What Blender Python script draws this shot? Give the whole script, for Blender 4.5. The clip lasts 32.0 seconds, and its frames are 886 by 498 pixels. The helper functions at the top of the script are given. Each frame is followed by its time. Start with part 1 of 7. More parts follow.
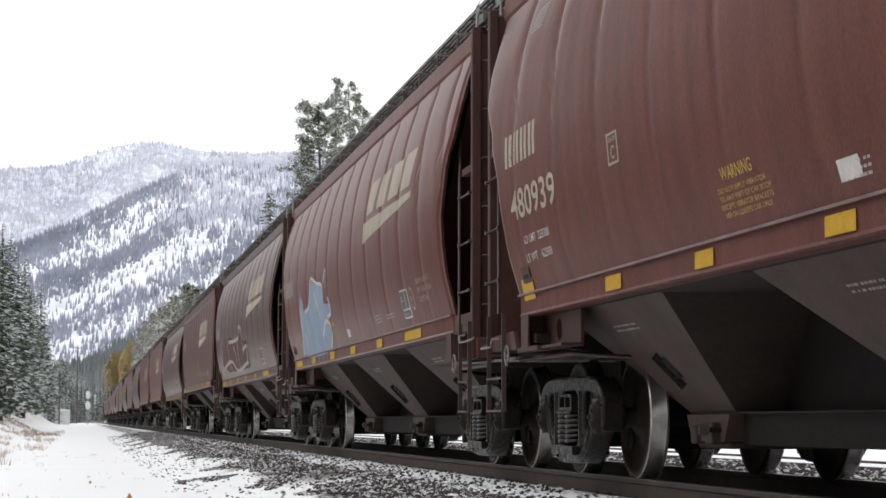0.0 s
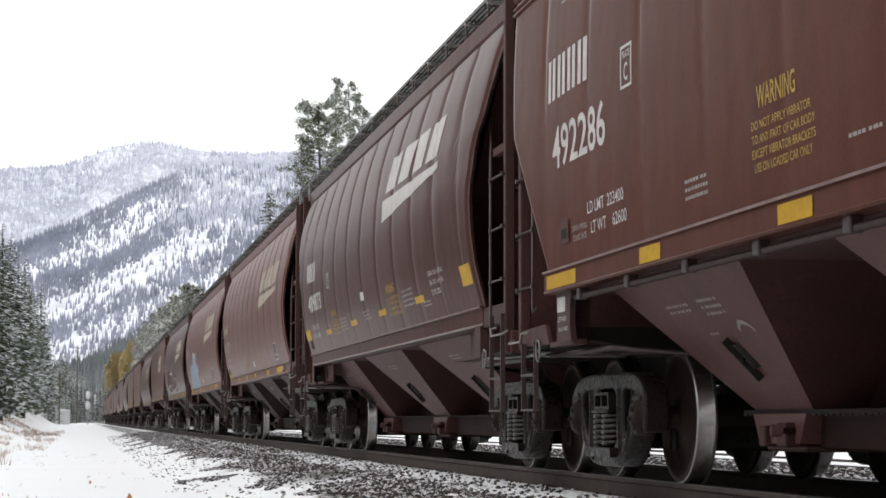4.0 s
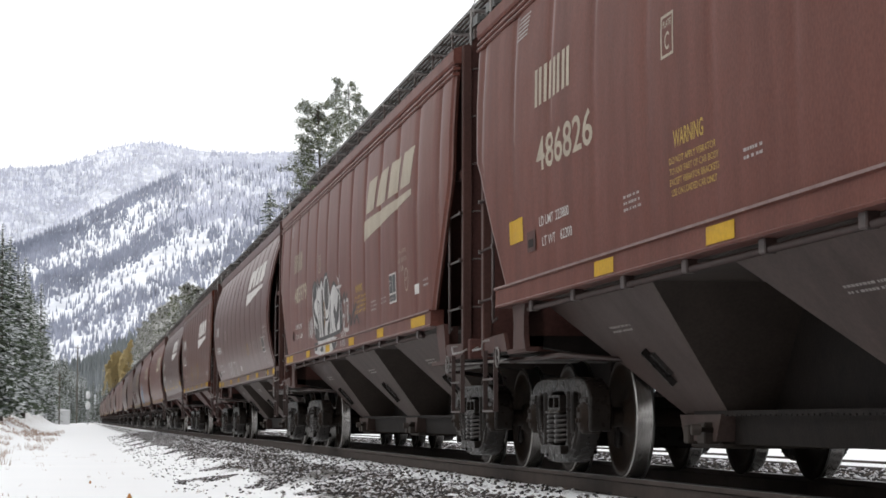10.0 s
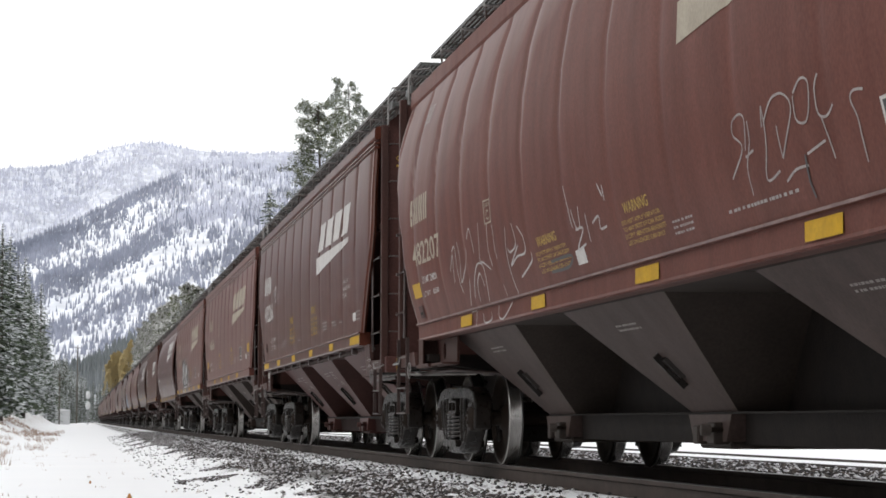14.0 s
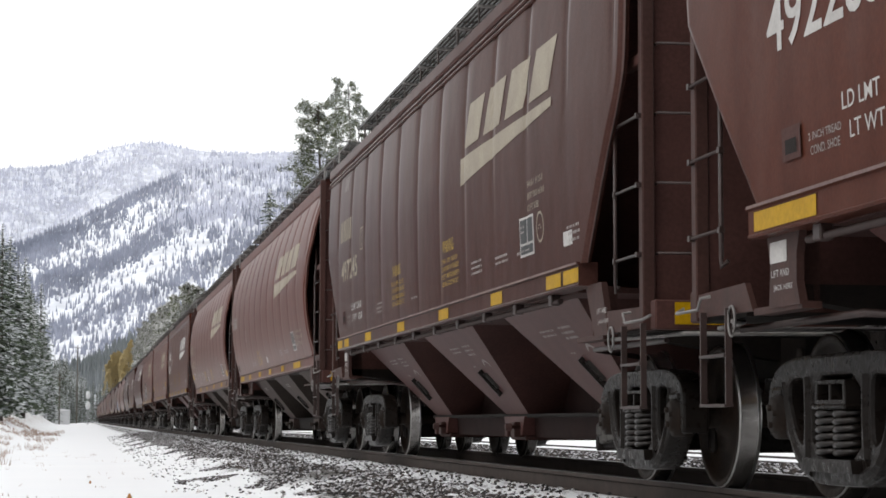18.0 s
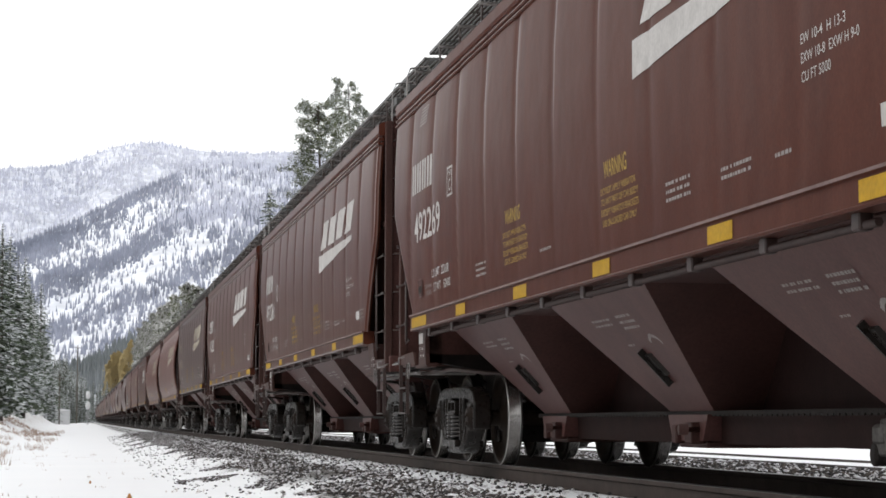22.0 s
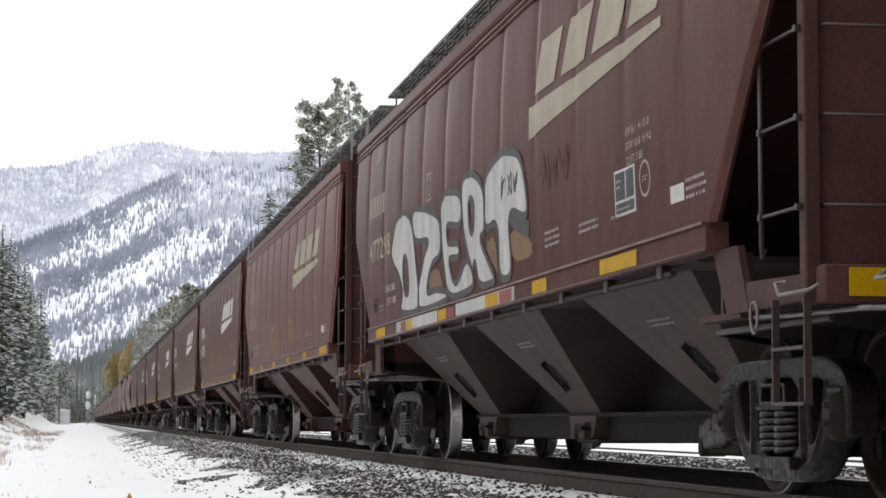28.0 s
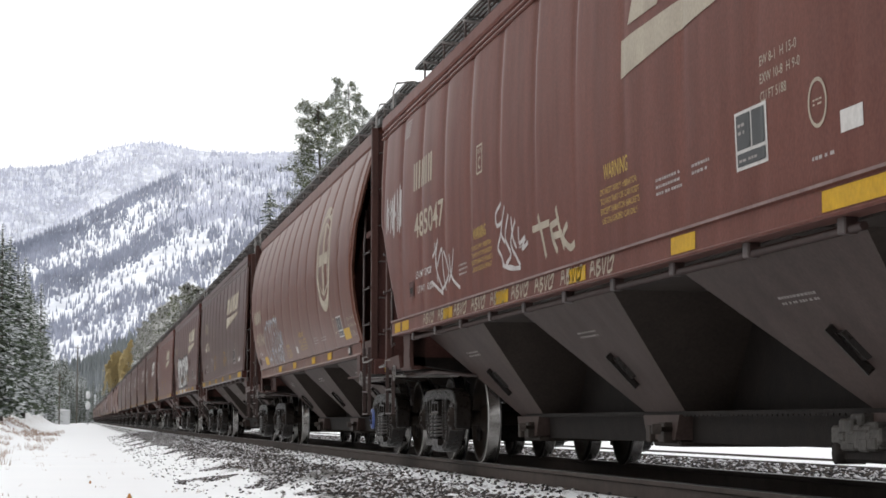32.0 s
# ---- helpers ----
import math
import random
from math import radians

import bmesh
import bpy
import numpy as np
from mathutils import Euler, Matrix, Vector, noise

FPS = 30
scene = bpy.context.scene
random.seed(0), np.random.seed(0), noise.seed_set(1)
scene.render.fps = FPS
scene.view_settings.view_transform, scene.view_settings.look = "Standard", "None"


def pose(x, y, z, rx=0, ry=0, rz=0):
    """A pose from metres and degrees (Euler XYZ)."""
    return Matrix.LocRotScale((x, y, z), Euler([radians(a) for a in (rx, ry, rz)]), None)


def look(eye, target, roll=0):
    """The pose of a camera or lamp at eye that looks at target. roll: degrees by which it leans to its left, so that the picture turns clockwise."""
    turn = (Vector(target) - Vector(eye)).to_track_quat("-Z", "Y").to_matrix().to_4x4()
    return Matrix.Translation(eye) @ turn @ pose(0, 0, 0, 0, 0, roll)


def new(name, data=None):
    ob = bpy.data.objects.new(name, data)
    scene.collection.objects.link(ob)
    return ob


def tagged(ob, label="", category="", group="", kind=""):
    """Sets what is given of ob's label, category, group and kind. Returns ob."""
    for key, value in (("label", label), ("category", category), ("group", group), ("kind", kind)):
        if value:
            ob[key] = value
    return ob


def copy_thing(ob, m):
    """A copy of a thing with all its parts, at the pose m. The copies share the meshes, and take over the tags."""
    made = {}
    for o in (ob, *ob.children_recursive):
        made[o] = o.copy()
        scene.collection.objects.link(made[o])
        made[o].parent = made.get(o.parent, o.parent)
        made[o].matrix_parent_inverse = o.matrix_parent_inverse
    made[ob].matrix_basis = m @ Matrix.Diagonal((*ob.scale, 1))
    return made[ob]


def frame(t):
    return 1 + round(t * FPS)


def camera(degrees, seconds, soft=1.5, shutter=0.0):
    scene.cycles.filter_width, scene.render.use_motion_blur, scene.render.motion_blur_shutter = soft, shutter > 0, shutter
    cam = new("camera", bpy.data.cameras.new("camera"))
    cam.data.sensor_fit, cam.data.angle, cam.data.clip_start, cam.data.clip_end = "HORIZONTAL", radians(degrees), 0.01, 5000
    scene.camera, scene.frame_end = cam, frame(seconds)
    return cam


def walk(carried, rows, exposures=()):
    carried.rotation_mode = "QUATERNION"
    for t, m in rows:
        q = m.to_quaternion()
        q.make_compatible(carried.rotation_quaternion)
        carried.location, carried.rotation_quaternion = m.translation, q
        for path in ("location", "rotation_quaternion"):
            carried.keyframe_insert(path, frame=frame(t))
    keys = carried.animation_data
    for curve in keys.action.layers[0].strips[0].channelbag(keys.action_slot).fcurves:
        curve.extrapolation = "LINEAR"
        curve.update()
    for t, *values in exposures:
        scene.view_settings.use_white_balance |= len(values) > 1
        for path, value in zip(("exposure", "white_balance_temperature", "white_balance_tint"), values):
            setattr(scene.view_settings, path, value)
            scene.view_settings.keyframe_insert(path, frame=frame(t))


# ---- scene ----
# ---- camera ----
ZR = 0.5                 # top of rail
XN = 4.124               # near rail
XC = XN + 0.7525         # middle of the track
CLIP = 32.0
cam = camera(23.92, CLIP, 1.65)
CAM_POSE = pose(0, 0, ZR + 0.421, 90 + 4.721, 0, -9.746) @ pose(0, 0, 0, 0, 0, 0.124)
walk(cam, [(0.0, CAM_POSE), (CLIP, CAM_POSE)], [(0.0, 0.0), (CLIP, 0.0)])


def run(t):
    """How far the train has gone at t seconds."""
    u = t / 32
    return 32 * (7.79947 * u + 3.26862 * u**2 - 0.51003 * u**3 + 0.01927 * u**4 + 0.0323 * u**5 + 0.02904 * u**6 + 0.01241 * u**7 - 0.01817 * u**8)


# ---- world and sun ----
SUN_ELEV, SUN_AZ = 40, 238
world = bpy.data.worlds.new("overcast_sky")
scene.world = world
world.use_nodes = True
wn = world.node_tree
wn.nodes.clear()
sky = wn.nodes.new("ShaderNodeTexSky")
sky.sky_type, sky.sun_disc = "NISHITA", False
sky.sun_elevation, sky.sun_rotation = radians(SUN_ELEV), radians(SUN_AZ)
dim = wn.nodes.new("ShaderNodeMix")
dim.data_type, dim.blend_type = "RGBA", "MIX"
dim.inputs[0].default_value = 0.93
scale = wn.nodes.new("ShaderNodeVectorMath")
scale.operation = "SCALE"
scale.inputs[3].default_value = 0.10
wn.links.new(sky.outputs[0], scale.inputs[0])
wn.links.new(scale.outputs[0], dim.inputs[6])
dim.inputs[7].default_value = (1.0, 1.0, 1.0, 1)
bg = wn.nodes.new("ShaderNodeBackground")
bg.inputs[1].default_value = 1.3
wout = wn.nodes.new("ShaderNodeOutputWorld")
wn.links.new(dim.outputs[2], bg.inputs[0])
wn.links.new(bg.outputs[0], wout.inputs[0])
sun_data = bpy.data.lights.new("sun", "SUN")
sun_data.energy, sun_data.angle, sun_data.color = 0.62, radians(20), (1.0, 0.97, 0.92)
sun = new("sun", sun_data)
sun.matrix_basis = look((0, 0, 50), (0.0 + 20 * math.sin(radians(SUN_AZ - 180)), 20 * math.cos(radians(SUN_AZ - 180)), 50 - 20 * math.tan(radians(SUN_ELEV))))


# ---- materials ----
def material(name, base, rough=0.6, metal=0.0, second=None, scale=3.0, fine=40.0, bump=0.15, streak=0.0, fine_mix=0.25, spec=0.5, per_object=0.0, dist=0.01):
    """A surface with two scales of variation, relief and optional vertical streaks."""
    m = bpy.data.materials.new(name)
    m.use_nodes = True
    nt = m.node_tree
    n, l = nt.nodes, nt.links
    b = n["Principled BSDF"]
    b.inputs["Roughness"].default_value, b.inputs["Metallic"].default_value = rough, metal
    b.inputs["Specular IOR Level"].default_value = spec
    co = n.new("ShaderNodeTexCoord")
    big = n.new("ShaderNodeTexNoise")
    big.inputs["Scale"].default_value, big.inputs["Detail"].default_value = scale, 5
    small = n.new("ShaderNodeTexNoise")
    small.inputs["Scale"].default_value, small.inputs["Detail"].default_value = fine, 3
    vec = co.outputs["Object"]
    if streak:
        mp = n.new("ShaderNodeMapping")
        mp.inputs["Scale"].default_value = (streak, streak, 0.35)
        l.new(vec, mp.inputs[0])
        l.new(mp.outputs[0], big.inputs[0])
    else:
        l.new(vec, big.inputs[0])
    l.new(vec, small.inputs[0])
    ramp = n.new("ShaderNodeValToRGB")
    ramp.color_ramp.elements[0].position, ramp.color_ramp.elements[1].position = 0.32, 0.72
    second = second or tuple(c * 0.7 for c in base)
    ramp.color_ramp.elements[0].color, ramp.color_ramp.elements[1].color = (*base, 1), (*second, 1)
    l.new(big.outputs[0], ramp.inputs[0])
    mul = n.new("ShaderNodeMix")
    mul.data_type, mul.blend_type = "RGBA", "MULTIPLY"
    mul.inputs[0].default_value = fine_mix
    l.new(ramp.outputs[0], mul.inputs[6])
    spread = n.new("ShaderNodeMapRange")
    spread.inputs[1].default_value, spread.inputs[2].default_value = 0.3, 0.7
    spread.inputs[3].default_value, spread.inputs[4].default_value = 0.35, 1.5
    l.new(small.outputs[0], spread.inputs[0])
    l.new(spread.outputs[0], mul.inputs[7])
    last = mul.outputs[2]
    if per_object:
        info = n.new("ShaderNodeObjectInfo")
        mr = n.new("ShaderNodeMapRange")
        mr.inputs[3].default_value, mr.inputs[4].default_value = 1 - per_object, 1 + per_object
        l.new(info.outputs["Random"], mr.inputs[0])
        m2 = n.new("ShaderNodeMix")
        m2.data_type, m2.blend_type = "RGBA", "MULTIPLY"
        m2.inputs[0].default_value = 1
        l.new(last, m2.inputs[6])
        l.new(mr.outputs[0], m2.inputs[7])
        last = m2.outputs[2]
    l.new(last, b.inputs["Base Color"])
    if bump:
        bp = n.new("ShaderNodeBump")
        bp.inputs["Strength"].default_value, bp.inputs["Distance"].default_value = bump, dist
        l.new(small.outputs[0], bp.inputs["Height"])
        l.new(bp.outputs[0], b.inputs["Normal"])
    return m


PAINT = {
    "brown": material("brown_freight_paint", (0.086, 0.0280, 0.0180), 0.36, second=(0.068, 0.0220, 0.0145), scale=1.6, streak=3.0, bump=0.05, fine_mix=0.16, spec=0.05),
    "red": material("faded_red_oxide_paint", (0.1314, 0.0533, 0.0422), 0.44, second=(0.0975, 0.0394, 0.0317), scale=1.6, streak=3.0, bump=0.06, fine_mix=0.22, spec=0.07),
    "maroon": material("weathered_maroon_paint", (0.1253, 0.0481, 0.0381), 0.40, second=(0.0882, 0.0351, 0.0286), scale=1.4, streak=3.5, bump=0.06, fine_mix=0.26, spec=0.05),
    "tan": material("sun_faded_brown_paint", (0.1253, 0.0507, 0.0350), 0.42, second=(0.0886, 0.0354, 0.0250), scale=1.4, streak=3.5, bump=0.06, fine_mix=0.26, spec=0.05),
    "plum": material("dull_plum_paint", (0.092, 0.0400, 0.0350), 0.38, second=(0.068, 0.0300, 0.0262), scale=1.4, streak=3.0, bump=0.06, fine_mix=0.26, spec=0.05),
    "grey": material("dusty_brown_paint", (0.072, 0.0315, 0.0255), 0.38, second=(0.053, 0.0232, 0.0188), scale=1.4, streak=3.0, bump=0.06, fine_mix=0.26, spec=0.05),
}


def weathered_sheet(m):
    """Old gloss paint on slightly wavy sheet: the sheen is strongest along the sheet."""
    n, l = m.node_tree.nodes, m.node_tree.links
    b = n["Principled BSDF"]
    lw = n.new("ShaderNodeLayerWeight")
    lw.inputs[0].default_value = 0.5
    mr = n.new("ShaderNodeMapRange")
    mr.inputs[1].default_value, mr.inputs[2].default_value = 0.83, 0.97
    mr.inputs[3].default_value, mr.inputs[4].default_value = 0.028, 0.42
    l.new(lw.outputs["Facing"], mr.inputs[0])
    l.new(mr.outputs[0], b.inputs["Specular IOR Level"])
    co = n.new("ShaderNodeTexCoord")
    wave = n.new("ShaderNodeTexNoise")
    wave.inputs["Scale"].default_value, wave.inputs["Detail"].default_value = 1.7, 2
    l.new(co.outputs["Object"], wave.inputs[0])
    bp = n.new("ShaderNodeBump")
    bp.inputs["Strength"].default_value, bp.inputs["Distance"].default_value = 0.35, 0.03
    l.new(wave.outputs[0], bp.inputs["Height"])
    old = b.inputs["Normal"].links[0].from_node
    l.new(bp.outputs[0], old.inputs["Normal"])


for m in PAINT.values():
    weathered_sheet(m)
M_CASE = material("scuffed_grey_casting", (0.085, 0.078, 0.072), 0.6, second=(0.030, 0.026, 0.023), scale=9, bump=0.3, fine_mix=0.4, spec=0.2)
# shade of the gaps between cars, put into the end paint's colour
M_DARK = material("shaded_end_paint", (0.0800, 0.0357, 0.0306), 0.6, second=(0.0528, 0.0238, 0.0204), scale=2.0, bump=0.08, spec=0.12)
# posts and brackets: grime, and the gap's shade painted in with it
M_GRIME_SHADE = material("grimy_shaded_sill_paint", (0.062, 0.029, 0.024), 0.55, second=(0.042, 0.021, 0.018), scale=3.0, streak=2.0, bump=0.08, spec=0.15)
# underframe and sill colours lowered to hold the shade beneath the car
M_UNDER = material("sooty_shaded_underframe", (0.014, 0.0115, 0.0105), 0.7, second=(0.022, 0.017, 0.015), scale=6, bump=0.2, spec=0.10)
M_SILLS = {"plum": material("shaded_plum_sill_paint", (0.027, 0.0125, 0.0110), 0.7, second=(0.018, 0.0085, 0.0075), scale=4, bump=0.12, spec=0.08), "dust": M_UNDER}
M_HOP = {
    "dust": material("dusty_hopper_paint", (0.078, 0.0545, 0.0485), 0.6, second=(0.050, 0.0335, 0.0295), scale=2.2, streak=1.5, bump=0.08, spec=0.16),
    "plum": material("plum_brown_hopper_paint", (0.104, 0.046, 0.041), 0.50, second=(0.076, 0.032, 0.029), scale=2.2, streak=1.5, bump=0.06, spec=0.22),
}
# darker copies of the hopper paints: shade between the hoppers as colour
M_HOPENDS = {"plum": material("shaded_hopper_end_paint", (0.0646, 0.0285, 0.0247), 0.6, second=(0.0456, 0.0209, 0.01805), scale=2.5, bump=0.08, spec=0.2), "dust": material("shaded_hopper_end_sheet", (0.0532, 0.0418, 0.0361), 0.6, second=(0.0361, 0.0285, 0.0247), scale=2.5, bump=0.08, spec=0.15)}
M_CAST = material("greasy_cast_steel", (0.0165, 0.0125, 0.0105), 0.46, second=(0.0085, 0.0062, 0.0052), scale=4, fine=30, bump=0.30, spec=0.16, fine_mix=0.25)


def greasy(m):
    """Wet grease in patches: the roughness wanders."""
    n, l = m.node_tree.nodes, m.node_tree.links
    t = n.new("ShaderNodeTexNoise")
    t.inputs["Scale"].default_value, t.inputs["Detail"].default_value = 20, 4
    co = n.new("ShaderNodeTexCoord")
    l.new(co.outputs["Object"], t.inputs[0])
    mr = n.new("ShaderNodeMapRange")
    mr.inputs[1].default_value, mr.inputs[2].default_value = 0.38, 0.62
    mr.inputs[3].default_value, mr.inputs[4].default_value = 0.24, 0.52
    l.new(t.outputs[0], mr.inputs[0])
    l.new(mr.outputs[0], n["Principled BSDF"].inputs["Roughness"])


greasy(M_CAST)
M_SPRING = material("grimy_spring_steel", (0.0170, 0.0122, 0.0102), 0.36, metal=0.2, scale=12, bump=0.3)
M_WHEEL = material("dark_wheel_steel", (0.016, 0.0125, 0.011), 0.55, second=(0.026, 0.017, 0.012), scale=5, bump=0.15, spec=0.07)
M_TREAD = material("worn_bright_wheel_edge", (0.42, 0.41, 0.40), 0.28, metal=0.9, second=(0.25, 0.24, 0.23), scale=6, bump=0.08)
M_TREAD2 = material("rolling_wheel_tread", (0.36, 0.345, 0.335), 0.24, metal=0.95, second=(0.16, 0.15, 0.14), scale=5, bump=0.08)
# pale colour painted as the highlight that runs along the sill edge
M_LIP = material("sill_highlight_paint", (0.19, 0.125, 0.115), 0.6, second=(0.10, 0.052, 0.045), scale=4, bump=0.05, fine_mix=0.3)
M_LEVER = material("bright_steel_rod", (0.15, 0.142, 0.138), 0.5, metal=0.2, second=(0.25, 0.23, 0.22), scale=9, bump=0.08)
M_CAP = material("blue_bearing_cap_paint", (0.05, 0.09, 0.28), 0.5, scale=9, bump=0.1)
M_BAR = material("painted_grab_iron", (0.040, 0.021, 0.018), 0.45, scale=8, bump=0.05)
M_STEEL = material("galvanised_grating", (0.08, 0.08, 0.076), 0.5, metal=0.3, scale=12, bump=0.1)
M_WHITE = material("white_stencil_paint", (0.50, 0.48, 0.46), 0.6, second=(0.40, 0.38, 0.365), scale=9, bump=0, fine_mix=0.15)
M_CREAM = material("yellowed_logo_paint", (0.33, 0.285, 0.215), 0.6, second=(0.25, 0.21, 0.16), scale=3, bump=0, fine_mix=0.2)
M_GREY = material("faded_grey_stencil_paint", (0.30, 0.27, 0.255), 0.6, second=(0.22, 0.19, 0.18), scale=7, bump=0, fine_mix=0.25)
M_YEL = material("yellow_reflective_sheet", (0.45, 0.265, 0.004), 0.45, second=(0.37, 0.21, 0.004), scale=6, bump=0.03, fine_mix=0.2, spec=0.12)
M_YTXT = material("yellow_stencil_paint", (0.40, 0.255, 0.03), 0.6, second=(0.29, 0.18, 0.025), scale=10, bump=0, fine_mix=0.3)
M_BLACK = material("black_decal", (0.015, 0.016, 0.017), 0.5, scale=5, bump=0)
M_RAIL = material("rusty_rail_side", (0.062, 0.047, 0.041), 0.7, second=(0.042, 0.032, 0.028), scale=5, bump=0.2, spec=0.15)
M_RAILTOP = material("polished_rail_head", (0.10, 0.095, 0.09), 0.35, metal=0.9, scale=6, bump=0.05)
M_TIE = material("creosoted_tie", (0.085, 0.072, 0.062), 0.8, scale=7, bump=0.4)
M_SNOW = material("snow", (0.86, 0.87, 0.89), 0.7, second=(0.80, 0.815, 0.84), scale=0.6, fine=14, bump=0.25, fine_mix=0.06, spec=0.2, dist=0.03)
M_NEEDLE = material("conifer_needles", (0.085, 0.104, 0.070), 0.7, second=(0.045, 0.062, 0.042), scale=2.0, fine=18, bump=0, spec=0.2, per_object=0.2)
M_FROST = material("snow_on_branches", (0.62, 0.64, 0.66), 0.8, second=(0.45, 0.47, 0.48), scale=3, bump=0, spec=0.1)
M_PINE = material("pine_needles", (0.135, 0.150, 0.085), 0.65, second=(0.080, 0.094, 0.055), scale=2.0, fine=18, bump=0, spec=0.2)
M_YLEAF = material("yellow_autumn_leaves", (0.47, 0.36, 0.17), 0.7, second=(0.34, 0.28, 0.15), scale=1.2, bump=0, spec=0.2)
M_RIME = material("rime_on_twigs", (0.50, 0.50, 0.49), 0.8, second=(0.30, 0.30, 0.28), scale=1.0, bump=0, spec=0.1)
M_BARK = material("grey_brown_bark", (0.075, 0.06, 0.05), 0.9, scale=6, bump=0.6)
M_WEED = material("dry_weeds", (0.42, 0.31, 0.25), 0.8, second=(0.28, 0.20, 0.155), scale=2, bump=0)
# distance haze is mixed into these bluish forest and summit snow colours
M_MFAR = material("hazed_frosted_forest", (0.62, 0.635, 0.72), 0.9, second=(0.46, 0.48, 0.575), scale=0.004, fine=0.05, bump=0, spec=0.05, fine_mix=0.3)
M_MTREE = material("hazed_frosted_slope_forest", (0.33, 0.35, 0.425), 0.9, second=(0.21, 0.23, 0.29), scale=0.004, fine=0.05, bump=0, spec=0.05, fine_mix=0.4)
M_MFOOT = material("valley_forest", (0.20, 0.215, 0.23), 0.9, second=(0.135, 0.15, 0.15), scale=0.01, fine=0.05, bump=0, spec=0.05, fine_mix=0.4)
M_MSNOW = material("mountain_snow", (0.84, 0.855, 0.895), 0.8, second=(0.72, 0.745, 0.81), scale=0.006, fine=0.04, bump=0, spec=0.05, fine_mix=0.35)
M_BSNOW = material("hazed_summit_snow", (0.70, 0.72, 0.785), 0.8, second=(0.58, 0.605, 0.68), scale=0.006, fine=0.04, bump=0, spec=0.05, fine_mix=0.35)
M_BLUE = material("faded_blue_spray_paint", (0.13, 0.185, 0.27), 0.6, second=(0.19, 0.24, 0.31), scale=3, bump=0, fine_mix=0.3)
M_SILVER = material("silver_white_spray_paint", (0.44, 0.43, 0.42), 0.55, second=(0.30, 0.29, 0.285), scale=3.5, streak=1.2, bump=0, fine_mix=0.3)
M_SPRAY = material("white_spray_paint", (0.42, 0.40, 0.39), 0.6, second=(0.30, 0.27, 0.26), scale=6, bump=0, fine_mix=0.3)
M_INK = material("black_spray_paint", (0.022, 0.020, 0.021), 0.55, second=(0.032, 0.026, 0.025), scale=5, bump=0, fine_mix=0.2)
M_TAN = material("ochre_spray_paint", (0.16, 0.085, 0.03), 0.6, scale=4, bump=0, fine_mix=0.3)
M_RSHEET = material("red_reflective_sheet", (0.22, 0.035, 0.02), 0.45, scale=6, bump=0, fine_mix=0.15)
M_BOX = material("white_painted_sheet_metal", (0.66, 0.67, 0.68), 0.5, second=(0.58, 0.59, 0.60), scale=1.5, bump=0.03)
M_POLE = material("galvanised_pole", (0.30, 0.31, 0.32), 0.5, metal=0.4, scale=5, bump=0.05)
M_WOOD = material("weathered_pole_wood", (0.09, 0.075, 0.06), 0.85, scale=3, bump=0.3)
M_REDLAMP = material("red_marker_panel", (0.55, 0.05, 0.02), 0.5, scale=4, bump=0)
M_LEAF = material("dead_orange_leaf", (0.40, 0.17, 0.04), 0.7, scale=20, bump=0)


# ---- mesh helpers ----
def part(name, bm, mats, parent, label="", smooth=False, at=(0, 0, 0)):
    """Links a bmesh as one mesh object under a thing or a part."""
    if not isinstance(mats, (list, tuple)):
        mats = [mats]
    me = bpy.data.meshes.new(name)
    bm.to_mesh(me)
    bm.free()
    for m in mats:
        me.materials.append(m)
    if smooth:
        for p in me.polygons:
            p.use_smooth = True
    ob = new(name, me)
    ob.parent = parent
    ob.location = at
    if label:
        ob["label"] = label
    return ob


def raw(name, verts, faces, mats, parent=None, label="", index=None, smooth=False, at=(0, 0, 0)):
    me = bpy.data.meshes.new(name)
    me.from_pydata(verts, [], faces)
    for m in (mats if isinstance(mats, (list, tuple)) else [mats]):
        me.materials.append(m)
    if index is not None:
        me.polygons.foreach_set("material_index", index)
    if smooth:
        me.polygons.foreach_set("use_smooth", [True] * len(me.polygons))
    me.update()
    ob = new(name, me)
    ob.parent = parent
    ob.location = at
    if label:
        ob["label"] = label
    return ob


def box(bm, x0, x1, y0, y1, z0, z1, mi=0, bevel=0.0):
    r = bmesh.ops.create_cube(bm, size=1.0)
    for v in r["verts"]:
        v.co = Vector(((x0 + x1) / 2 + v.co.x * (x1 - x0), (y0 + y1) / 2 + v.co.y * (y1 - y0), (z0 + z1) / 2 + v.co.z * (z1 - z0)))
    fs = {f for v in r["verts"] for f in v.link_faces}
    for f in fs:
        f.material_index = mi
    if bevel:
        es = {e for f in fs for e in f.edges}
        bmesh.ops.bevel(bm, geom=list(es), offset=bevel, segments=1, affect="EDGES")


def tube(bm, pts, r, seg=6, mi=0, cap=True):
    """A round bar along a line of points."""
    pts = [Vector(p) for p in pts]
    rings = []
    for i, p in enumerate(pts):
        d = (pts[min(i + 1, len(pts) - 1)] - pts[max(i - 1, 0)]).normalized()
        a = d.orthogonal().normalized() if abs(d.z) > 0.9 else d.cross(Vector((0, 0, 1))).normalized()
        b = d.cross(a)
        rings.append([bm.verts.new(p + r * (math.cos(2 * math.pi * k / seg) * a + math.sin(2 * math.pi * k / seg) * b)) for k in range(seg)])
    for q, w in zip(rings, rings[1:]):
        for k in range(seg):
            f = bm.faces.new((q[k], q[(k + 1) % seg], w[(k + 1) % seg], w[k]))
            f.material_index = mi
            f.smooth = True
    if cap:
        for ring in (rings[0], rings[-1]):
            bm.faces.new(ring).material_index = mi


